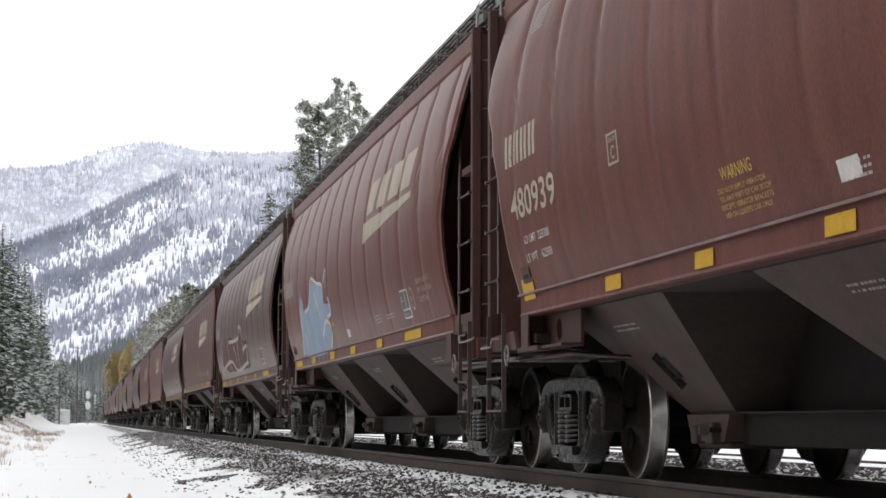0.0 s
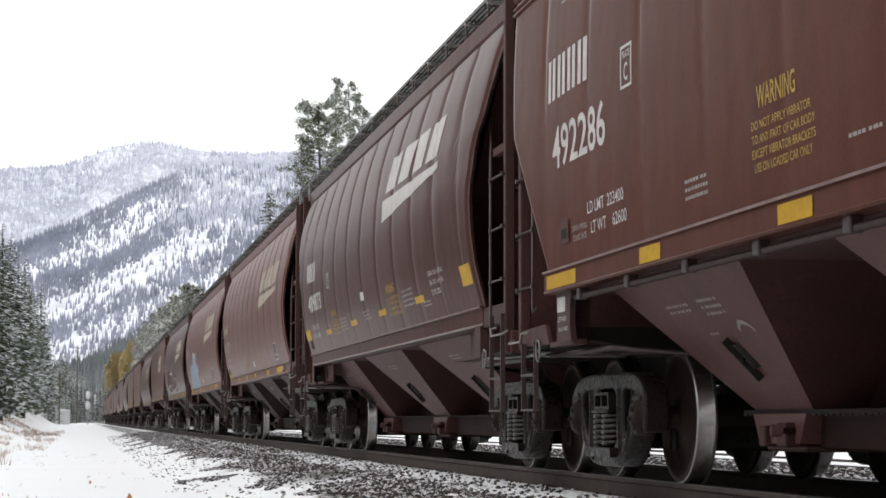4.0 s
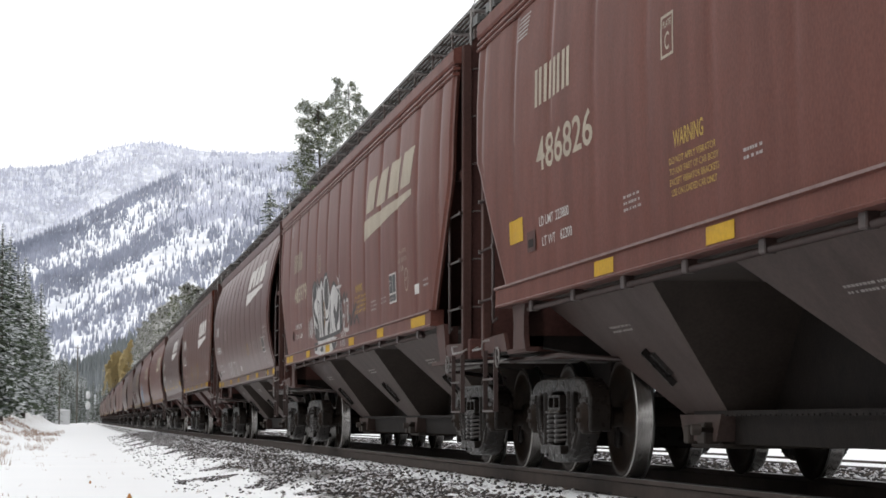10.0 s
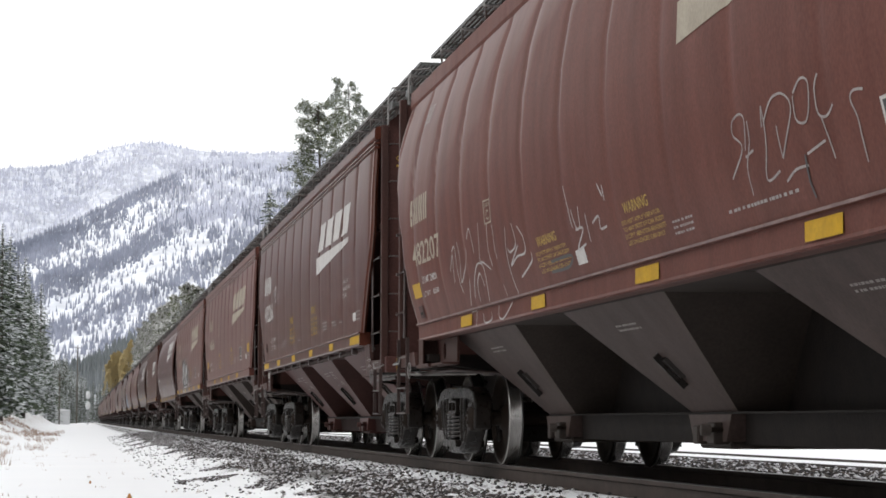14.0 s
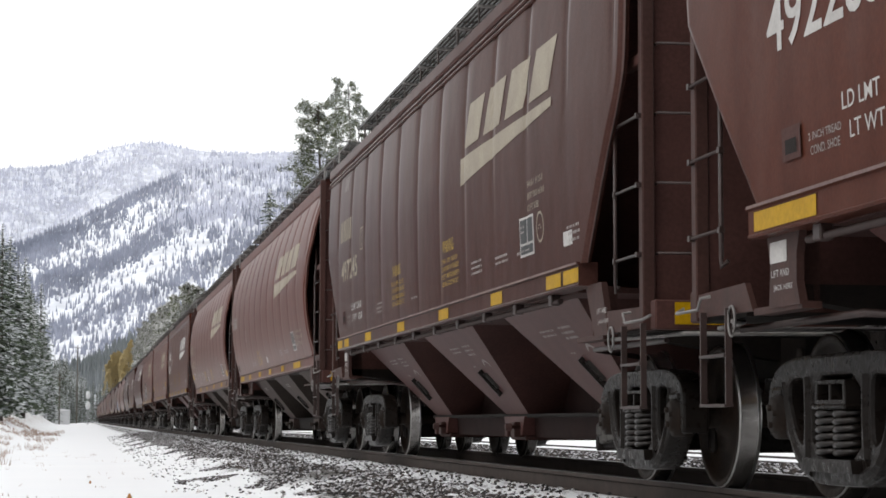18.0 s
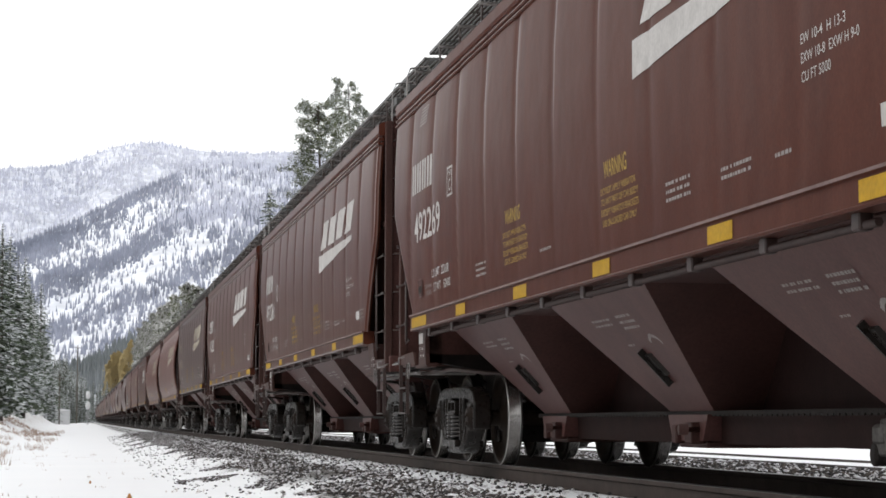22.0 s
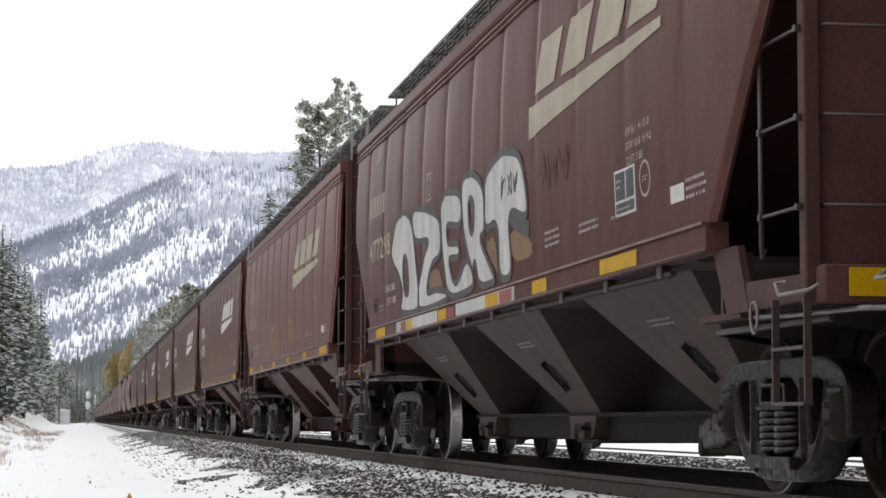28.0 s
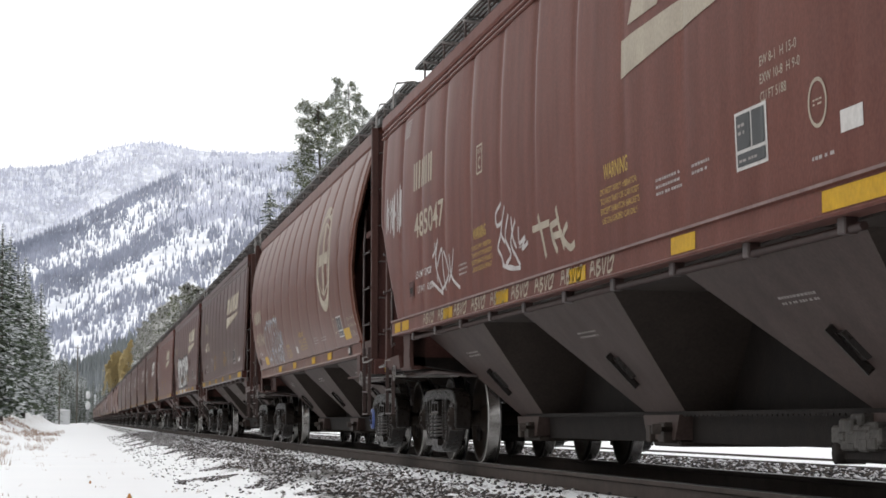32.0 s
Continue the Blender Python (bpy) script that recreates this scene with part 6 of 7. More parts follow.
# blue piece and grey scrawl on the two cars ahead
B1 = (order[len(CARS)][1], "B", 14.1)
BLUE = [(2.15, 2.29), (2.55, 2.25), (2.70, 2.02), (3.41, 2.12), (3.84, 2.46), (4.53, 2.36), (5.20, 2.28), (5.24, 2.12), (5.34, 2.01), (5.92, 2.03), (5.97, 1.90), (5.22, 1.84), (5.68, 1.66), (4.93, 1.36), (1.44, 1.39), (1.92, 1.68)]
filled(B1, "blue_fill", BLUE, M_BLUE, 0.004, "faded blue sprayed letters")
sprayed(B1, "blue_piece_edge", [[(2.15, 2.29), (2.18, 1.90), (1.44, 1.39)], [(2.79, 2.04), (3.41, 2.12), (3.84, 2.46), (4.53, 2.36), (5.20, 2.28), (5.19, 2.02)], [(5.32, 2.30), (5.64, 2.48), (5.58, 2.23)], [(5.68, 2.10), (5.97, 1.90), (5.45, 1.84)], [(4.22, 2.24), (4.60, 1.90)], [(4.53, 1.61), (5.28, 1.80), (5.63, 1.64), (4.93, 1.36)], [(2.34, 2.38), (2.41, 2.26)], [(2.49, 1.74), (2.36, 1.44)]], 0.05, M_SPRAY, 0.0055, "white spray edging")
sprayed(B1, "sill_drip", [[(2.0 + 0.5 * i, 1.29), (2.02 + 0.5 * i, 1.39)] for i in range(6)], 0.07, M_BLUE, 0.004)
B2 = (order[len(CARS) + 1][1], "B", 14.1)
filled(B2, "grey_fill", [(2.10, 2.32), (4.66, 2.30), (6.85, 2.14), (7.78, 2.30), (8.56, 2.03), (9.44, 2.12), (9.52, 1.62), (8.82, 1.49), (1.36, 1.56)], M_DARK, 0.004, "dark sprayed fill")
sprayed(B2, "grey_tag", [[(1.86, 2.44), (1.68, 1.84), (0.62, 1.46)], [(4.09, 2.37), (3.87, 1.95), (3.94, 1.56)], [(4.26, 2.19), (6.88, 2.17), (7.32, 2.40), (8.04, 2.29), (8.13, 1.82)], [(6.82, 2.10), (6.48, 1.62), (6.92, 1.45)], [(9.25, 2.20), (9.44, 1.85), (9.28, 1.55)], [(5.61, 2.06), (6.00, 1.72)], [(1.78, 1.66), (4.40, 1.76), (5.80, 1.52), (8.86, 1.64)], [(8.03, 1.90), (9.12, 1.94), (8.74, 1.60)]], 0.07, M_GREY, 0.0055, "grey sprayed letters")

# the sill of one car runs on past its corner
bm = bmesh.new()
box(bm, -1.482, -1.40, 0.09, 0.80, 1.24, 1.418, bevel=0.01)
part("sill_extension", bm, PAINT["plum"], BY_NUMBER["474590"][0])

# one bearing with a blue cap
for truck in BY_NUMBER["481346"][0].children:
    if truck.name.startswith("truck") and truck.location.y < -1:
        bm = bmesh.new()
        lathe(bm, [(-1.125, 0.132), (-1.152, 0.13), (-1.156, 0.098), (-1.140, 0.09), (-1.140, 0.0)], "x", 22)
        part("bearing_cap", bm, M_CAP, truck, "blue painted bearing cap", at=(0, 0.889, 0.459))


# ---- ground, track ----
def hill(x, y):
    """Height of the ground."""
    # track bed
    bed = ZR - 0.22
    snow = -0.02 + 0.05 * noise.noise((x * 0.15, y * 0.05, 0.3)) + 0.02 * noise.noise((x * 0.7, y * 0.4, 2.0))
    rise = min(1.0, max(0.0, (y - 60) / 250)) * 0.38
    snow += rise
    if x < XN:
        k = min(1.0, max(0.0, (x - 0.9) / 2.3))
        k = k * k * (3 - 2 * k)
        z = snow + (ZR - 0.145 - snow) * k
        if x > XN - 0.06:
            z = bed
    elif x < 5.72:
        z = bed
    else:
        k = min(1.0, max(0.0, (x - 12.6) / 3.0))
        z = ZR - 0.09 - 0.06 * min(1.0, max(0.0, (x - 8.4) / 0.8)) + 0.25 * k
    # snowy bank on the open side
    edge = lerp_table([(30, -1.3), (150, -2.6), (330, -5.2), (600, -4.0)], y)
    if x < edge:
        k = min(1.0, (edge - x) / 3.2)
        k = k * k * (3 - 2 * k)
        far = min(1.0, max(0.0, (y - 30) / 200))
        z += k * (0.25 + 1.5 * far) + 0.15 * k * noise.noise((x * 0.5, y * 0.12, 5.0))
    # a drift by the relay house
    if -9 < x < 0 and 120 < y < 330:
        z += (1.5 + 0.4 * noise.noise((x * 0.9, y * 0.08, 2.0))) * math.exp(-((x + 5.7) / 1.9) ** 2 - ((y - 240) / 50) ** 2)
    if x < -12 or x > 22:
        d = (-12 - x) if x < 0 else (x - 22)
        z += 0.06 * min(d, 200)
    return z


def ground_mesh():
    xs = [-900, -500, -250, -120, -60, -35, -22, -15] + [-12 + 0.5 * i for i in range(24)] + [0.25 * i for i in range(0, 17)] + [4.055, 4.07, 4.25, 5.0, 5.5, 5.70, 5.74] + [0.25 * i for i in range(24, 60)] + [15.0, 17, 19, 22, 30, 45, 80, 150, 300, 600, 1000]
    ys = [-420, -300, -200, -120, -60, -30, -15, -8] + [-4 + 0.8 * i for i in range(90)] + [70 + 4 * i for i in range(60)] + [320, 350, 400, 460, 540, 650, 800, 1000, 1300, 1700, 2400]
    verts = [(x, y, hill(x, y)) for y in ys for x in xs]
    n = len(xs)
    faces = [(j * n + i, j * n + i + 1, (j + 1) * n + i + 1, (j + 1) * n + i) for j in range(len(ys) - 1) for i in range(n - 1)]
    return verts, faces


def ground_material():
    """Snow lying over ballast, thinner beside the rails, with dry grass showing on the bank."""
    m = bpy.data.materials.new("snow_over_ballast")
    m.use_nodes = True
    nt = m.node_tree
    n, l = nt.nodes, nt.links
    b = n["Principled BSDF"]
    b.inputs["Roughness"].default_value = 0.75
    b.inputs["Specular IOR Level"].default_value = 0.2
    co = n.new("ShaderNodeTexCoord")
    sep = n.new("ShaderNodeSeparateXYZ")
    l.new(co.outputs["Object"], sep.inputs[0])

    def noise_tex(scale, detail, stretch=None):
        t = n.new("ShaderNodeTexNoise")
        t.inputs["Scale"].default_value, t.inputs["Detail"].default_value = scale, detail
        if stretch:
            mp = n.new("ShaderNodeMapping")
            mp.inputs["Scale"].default_value = stretch
            l.new(co.outputs["Object"], mp.inputs[0])
            l.new(mp.outputs[0], t.inputs[0])
        else:
            l.new(co.outputs["Object"], t.inputs[0])
        return t.outputs[0]

    def ramp(src, pairs):
        r = n.new("ShaderNodeValToRGB")
        els = r.color_ramp.elements
        while len(els) < len(pairs):
            els.new(0.5)
        for e, (p, v) in zip(els, pairs):
            e.position, e.color = p, (v, v, v, 1)
        l.new(src, r.inputs[0])
        return r.outputs[0]

    def math_node(op, a, c):
        k = n.new("ShaderNodeMath")
        k.operation = op
        for i, s in enumerate((a, c)):
            if isinstance(s, (int, float)):
                k.inputs[i].default_value = s
            else:
                l.new(s, k.inputs[i])
        return k.outputs[0]
    xr = n.new("ShaderNodeMapRange")
    xr.inputs[1].default_value, xr.inputs[2].default_value = -10.0, 20.0
    l.new(sep.outputs[0], xr.inputs[0])
    # share of bare stone across the track: 0 on the open snow, most on the shoulder
    bare = ramp(xr.outputs[0], [(0.0, 0.0), (0.378, 0.0), (0.400, 0.10), (0.412, 0.36), (0.440, 0.40), (0.445, 0.10), (0.466, 0.12), (0.472, 0.40), (0.52, 0.40), (0.526, 0.22), (0.615, 0.22), (0.63, 0.02), (0.72, 0.0)])
    patch = noise_tex(0.9, 4, (1.6, 0.45, 1))
    stones = n.new("ShaderNodeTexVoronoi")
    stones.inputs["Scale"].default_value = 22
    l.new(co.outputs["Object"], stones.inputs[0])
    grit = noise_tex(22, 3)
    cover = math_node("ADD", math_node("MULTIPLY", patch, 0.9), math_node("MULTIPLY", grit, 0.55))
    mask = math_node("SUBTRACT", math_node("ADD", bare, cover), 0.98)
    mask = ramp(math_node("MULTIPLY", mask, 3.0), [(0.0, 0.0), (0.5, 1.0)])
    rock = n.new("ShaderNodeValToRGB")
    rock.color_ramp.elements[0].color, rock.color_ramp.elements[1].color = (0.035, 0.031, 0.029, 1), (0.15, 0.14, 0.13, 1)
    l.new(stones.outputs["Color"], rock.inputs[0])
    snow = n.new("ShaderNodeValToRGB")
    snow.color_ramp.elements[0].color, snow.color_ramp.elements[1].color = (0.83, 0.845, 0.87, 1), (0.90, 0.905, 0.915, 1)
    l.new(noise_tex(0.35, 5), snow.inputs[0])
    grass_x = n.new("ShaderNodeMapRange")
    grass_x.inputs[1].default_value, grass_x.inputs[2].default_value = -1.2, -4.5
    l.new(sep.outputs[0], grass_x.inputs[0])
    weeds = ramp(math_node("ADD", math_node("MULTIPLY", grass_x.outputs[0], 0.35), math_node("MULTIPLY", noise_tex(1.6, 6, (1, 0.5, 1)), 0.8)), [(0.66, 0.0), (0.86, 0.45)])
    weeds = math_node("MULTIPLY", weeds, grass_x.outputs[0])
    mix1 = n.new("ShaderNodeMix")
    mix1.data_type = "RGBA"
    l.new(weeds, mix1.inputs[0])
    l.new(snow.outputs[0], mix1.inputs[6])
    mix1.inputs[7].default_value = (0.42, 0.33, 0.28, 1)
    mix2 = n.new("ShaderNodeMix")
    mix2.data_type = "RGBA"
    l.new(mask, mix2.inputs[0])
    l.new(mix1.outputs[2], mix2.inputs[6])
    l.new(rock.outputs[0], mix2.inputs[7])
    l.new(mix2.outputs[2], b.inputs["Base Color"])
    bp = n.new("ShaderNodeBump")
    bp.inputs["Strength"].default_value, bp.inputs["Distance"].default_value = 0.4, 0.03
    l.new(math_node("ADD", grit, math_node("MULTIPLY", stones.outputs["Distance"], mask)), bp.inputs["Height"])
    l.new(bp.outputs[0], b.inputs["Normal"])
    return m


gv, gf = ground_mesh()
ground = raw("ground", gv, gf, ground_material(), smooth=True)
tagged(ground, "snow-covered ground with bare ballast beside the track", "ground", kind="structure")


def rail(x, z=ZR, y0=-420, y1=674):
    bm = bmesh.new()
    prism(bm, [(x - 0.07, z - 0.17), (x + 0.07, z - 0.17), (x + 0.07, z - 0.158), (x + 0.012, z - 0.14), (x + 0.012, z - 0.045), (x + 0.036, z - 0.035), (x + 0.036, z - 0.004), (x - 0.036, z - 0.004), (x - 0.036, z - 0.035), (x - 0.012, z - 0.045), (x - 0.012, z - 0.14), (x - 0.07, z - 0.158)], "y", y0, y1)
    box(bm, x - 0.034, x + 0.034, y0, y1, z - 0.004, z, mi=1)
    return bm


TRACKS = []
for cx, z, lab in ((XC, ZR, "steel rails of the track under the train"), (10.2, ZR - 0.115, "snow-dusted rails of the second track")):
    track = tagged(new("railway_track"), lab, "railway track", kind="structure")
    TRACKS.append(track)
    for s in (-1, 1):
        part("rail", rail(cx + s * 0.7525, z), [M_RAIL, M_RAILTOP], track)

# cross ties, nearest as single pieces
bm = bmesh.new()
box(bm, -1.3, 1.3, -0.115, 0.115, -0.10, 0.0, bevel=0.012)
tie0 = part("cross_tie", bm, M_TIE, TRACKS[0], at=(XC, 6.0, ZR - 0.172))
for i in range(1, 120):
    t = tie0.copy()
    scene.collection.objects.link(t)
    t.location = (XC + random.uniform(-0.02, 0.02), 6.0 + 0.5 * i, ZR - 0.172)


def rock_field(name, label, n, xr, yr, size, z_of, keep):
    """Loose angular stones, each a squashed and dented eight-faced lump."""
    rng = np.random.default_rng(7)
    base = np.array([(1, 0, 0), (-1, 0, 0), (0, 1, 0), (0, -1, 0), (0, 0, 1), (0, 0, -1), (0.6, 0.6, 0.5), (-0.6, 0.6, 0.5), (0.6, -0.6, 0.5), (-0.6, -0.6, 0.5)])
    tri = [(4, 6, 7), (4, 7, 9), (4, 9, 8), (4, 8, 6), (0, 6, 8), (2, 7, 6), (1, 9, 7), (3, 8, 9), (0, 2, 6), (2, 1, 7), (1, 3, 9), (3, 0, 8), (0, 5, 2), (2, 5, 1), (1, 5, 3), (3, 5, 0)]
    V, Fc = [], []
    k = 0
    while k < n:
        x = rng.uniform(*xr)
        y = yr[0] + (yr[1] - yr[0]) * rng.random() ** 1.55
        if rng.random() > keep(x, y):
            k += 1
            continue
        s = size * rng.uniform(0.6, 1.35) * (1 + 0.006 * y)
        p = base * rng.uniform(0.65, 1.2, (10, 1)) * np.array((1, rng.uniform(0.6, 1), rng.uniform(0.45, 0.8))) * s
        a = rng.uniform(0, 6.28)
        rot = np.array(((math.cos(a), -math.sin(a), 0), (math.sin(a), math.cos(a), 0), (0, 0, 1)))
        p = p @ rot.T + np.array((x, y, z_of(x, y) + 0.25 * s))
        b = len(V)
        V += [tuple(q) for q in p]
        Fc += [(b + i, b + j, b + m) for i, j, m in tri]
        k += 1
    return tagged(raw(name, V, Fc, M_ROCK), label, "ballast", kind="stuff")


def keep_near(x, y):
    g = noise.noise((x * 1.4, y * 0.35, 8.0)) + 0.35 * noise.noise((x * 4, y * 1.5, 1.0))
    base = lerp_table([(1.2, -0.55), (1.8, -0.22), (2.25, -0.05), (2.5, 0.30), (3.0, 0.26), (3.25, -0.30), (4.0, -0.55)], x)
    return 0.97 if g + base > 0.10 else (0.02 if x < 2.25 else 0.10 if x < 3.2 else 0.085)


rock_field("ballast_stones", "dark ballast stones showing through the snow", 125000, (1.2, 4.05), (9, 110), 0.0175, hill, keep_near)
rock_field("far_ballast_stones", "ballast stones between the two tracks, half under snow", 40000, (5.75, 9.1), (9, 95), 0.025, hill, lambda x, y: 0.95 if x < 8.3 + 0.5 * noise.noise((0.0, y * 0.3, 0.0)) else 0.15)


# ---- trees ----
def conifer(name, h, seed, snow=0.35, dense=1.5, wide=0.17):
    """A spruce or fir: a tapered trunk, drooping whorled limbs, many small sprays, some under snow."""
    rng = random.Random(seed)
    tree = new(name)
    bm = bmesh.new()
    lathe(bm, [(-0.4, h * 0.020), (0.0, h * 0.018), (h * 0.5, h * 0.010), (h * 0.98, 0.01)], "z", 7)
    part("trunk", bm, M_BARK, tree)
    V, Fc, mi = [], [], []
    z = h * 0.06
    while z < h * 0.985:
        k = 1 - z / h
        reach = h * wide * (k**0.8 + 0.03) * rng.uniform(0.75, 1.15)
        for _ in range(int((4 + 4 * k) * dense) + 2):
            a = rng.uniform(0, 2 * math.pi)
            r = reach * rng.uniform(0.65, 1.1)
            ca, sa = math.cos(a), math.sin(a)
            n = max(2, int(r / 0.30))
            for j in range(n):
                q = (j + 0.6) / n
                droop = -0.28 * r * q * q + 0.05 * r
                px, py, pz = ca * r * q, sa * r * q, z + droop
                w = (0.30 * r * (1 - 0.55 * q) + 0.10) * rng.uniform(0.6, 1.2)
                ln = r / n * 1.3
                tip = (px + ca * ln * 0.6, py + sa * ln * 0.6, pz - 0.12 * ln)
                le = (px - sa * w * 0.6, py + ca * w * 0.6, pz - w * rng.uniform(0.15, 0.45))
                ri = (px + sa * w * 0.6, py - ca * w * 0.6, pz - w * rng.uniform(0.15, 0.45))
                back = (px - ca * ln * 0.5, py - sa * ln * 0.5, pz + 0.05)
                b = len(V)
                V += [back, le, tip, ri]
                Fc += [(b, b + 1, b + 2), (b, b + 2, b + 3)]
                s = 1 if rng.random() < snow else 0
                mi += [s, s if rng.random() < 0.7 else 0]
        z += h * 0.013 * rng.uniform(0.7, 1.4)
    raw("crown", V, Fc, [M_NEEDLE, M_FROST], tree, index=mi)
    return tree


def broad_crown(V, Fc, rng, c, r, n, leaf):
    for _ in range(n):
        d = Vector((rng.gauss(0, 1), rng.gauss(0, 1), rng.gauss(0, 0.8))).normalized() * r * rng.random() ** 0.4
        p = Vector(c) + d
        a = Vector((rng.gauss(0, 1), rng.gauss(0, 1), rng.gauss(0, 1))).normalized() * leaf
        t = a.orthogonal().normalized() * leaf * 0.6
        b = len(V)
        V += [tuple(p - a), tuple(p + t), tuple(p + a), tuple(p - t)]
        Fc.append((b, b + 1, b + 2, b + 3))


def limbed_tree(name, h, seed, leaf_mat, limbs, clump, spread, start, per, leaf, taper=0.7, rime=0.16, stem=0.014):
    """A trunk with curved limbs that end in clumps of foliage with gaps between."""
    rng = random.Random(seed)
    tree = new(name)
    bm = bmesh.new()
    lean = [(0.10 * math.sin(i * 0.9 + seed), 0.10 * math.cos(i * 1.1 + seed), h * i / 8) for i in range(9)]
    lean[0] = (lean[0][0], lean[0][1], -0.4)
    for i in range(8):
        tube(bm, [lean[i], lean[i + 1]], h * stem * (1 - i / 9), 6, cap=False)
    V, Fc = [], []
    for i in range(limbs):
        k = start + (1 - start) * (i + 0.5) / limbs
        a = rng.uniform(0, 2 * math.pi)
        r = h * spread * (1.12 - k) ** taper * rng.uniform(0.45, 1.1)
        p0 = Vector((0, 0, h * k))
        p1 = p0 + Vector((math.cos(a) * r * 0.55, math.sin(a) * r * 0.55, r * 0.10))
        p2 = p0 + Vector((math.cos(a) * r, math.sin(a) * r, r * rng.uniform(0.15, 0.5)))
        tube(bm, [p0, p1, p2], h * stem * 0.10, 4, cap=False)
        for q in range(4):
            c = p1.lerp(p2, q / 3) + Vector((rng.uniform(-0.3, 0.3), rng.uniform(-0.3, 0.3), rng.uniform(-0.2, 0.3))) * clump
            broad_crown(V, Fc, rng, c, clump * rng.uniform(0.6, 1.1), per, leaf)
    broad_crown(V, Fc, rng, (0, 0, h), clump * 0.7, per, leaf)
    part("trunk", bm, M_BARK, tree)
    raw("crown", V, Fc, leaf_mat, tree, index=[1 if isinstance(leaf_mat, list) and rng.random() < rime else 0 for _ in Fc])
    return tree


spruces = [conifer("snowy_spruce", 1.0 * h, 20 + i, snow=s, wide=w, dense=0.95 if i < 3 else 1.25) for i, (h, s, w) in enumerate(((15, 0.50, 0.15), (13, 0.55, 0.17), (17, 0.46, 0.14), (11, 0.60, 0.19)))]
SPRUCE_H = (15, 13, 17, 11)
used = [False] * 4


def plant(i, x, y, h, label="snow-dusted dark green spruce at the forest edge"):
    s = h / SPRUCE_H[i]
    m = pose(x, y, hill(x, y) - 0.1, 0, 0, random.uniform(0, 360))
    t = spruces[i] if not used[i] else copy_thing(spruces[i], m)
    used[i] = True
    t.matrix_basis = m @ Matrix.Diagonal((s, s, s, 1))
    return tagged(t, label, "tree", "spruces along the line")


# the stand on the open side, along the bank and on past the camera
rng = random.Random(5)
for k in range(44):
    y = 118 + 9.5 * k
    h = lerp_table([(118, 11.0), (165, 13.5), (200, 14.5), (330, 14.0), (540, 15.0)], y) * rng.uniform(0.78, 1.06)
    plant(rng.randrange(4), lerp_table([(118, -5.3), (330, -5.6), (540, -3.2)], y) + rng.uniform(-0.9, 0.7), y, h)
for k in range(46):
    y = -60 + 5.2 * k + rng.uniform(-2, 2)
    plant(rng.randrange(4), lerp_table([(-60, -17), (60, -12.5), (180, -9.5)], y) + rng.uniform(-3.5, 1.0), y, rng.uniform(11, 17))
# where the line narrows in the distance, beyond the signal
for px, y, h in ((-3.6, 470, 12.5), (-2.4, 455, 10.0), (-4.6, 500, 14.5), (-1.6, 520, 12.0), (-3.2, 540, 14.0), (-0.4, 560, 12.5), (-2.3, 585, 15.0), (0.6, 610, 13.0), (-1.2, 640, 15.5), (1.0, 670, 14.0), (-4.2, 620, 17.0), (-0.2, 700, 16.0), (2.2, 680, 12.5), (3.4, 686, 14.0), (4.5, 679, 12.0), (5.4, 690, 13.5), (6.6, 684, 12.5), (7.8, 694, 14.0)):
    plant(rng.randrange(4), px, y, h, "dark misty conifer where the line narrows")
# behind the train, those whose tops stand over the roofs
for x, y, h, i in ((13.1, 150, 17.6, 3), (14.4, 160, 14.5, 3), (12.9, 199, 15.6, 1), (13.8, 212, 14.0, 2), (13.4, 285, 17.0, 2), (13.6, 560, 19.5, 3)):
    plant(i, x, y, h, "frosted dark conifer behind the second track")

# rimed trees farther along the line, the pale ones farthest
green = limbed_tree("frosted_pine", 18.0, 31, [M_PINE, M_RIME], 110, 0.42, 0.15, 0.14, 12, 0.17, 0.7, 0.62)
pale = limbed_tree("rimed_cottonwood", 20.0, 32, [M_RIME, M_PINE], 110, 0.55, 0.16, 0.10, 13, 0.20)
rng = random.Random(33)
seen = set()
for ob, base, lab, spots in ((green, 18.0, "frosted olive-green pine behind the second track", ((12.7, 236, 15.6), (12.6, 258, 17.4), (12.9, 272, 18.0), (12.8, 300, 18.4), (13.2, 318, 18.6))),
                             (pale, 20.0, "tall tree white with rime behind the tracks", ((13.0, 330, 18.8), (12.7, 345, 19.3), (13.0, 366, 19.8), (12.8, 387, 20.2), (13.4, 410, 20.6), (12.9, 440, 21.2), (13.5, 465, 21.6), (13.0, 490, 22.0), (13.8, 520, 22.0)))):
    for x, y, h in spots:
        t = ob if ob not in seen else copy_thing(ob, pose(0, 0, 0))
        seen.add(ob)
        s = h / base
        t.matrix_basis = pose(x, y, hill(x, y) - 0.2, 0, 0, rng.uniform(0, 360)) @ Matrix.Diagonal((s, s, s, 1))
        tagged(t, lab, "tree", "rimed trees behind the track")

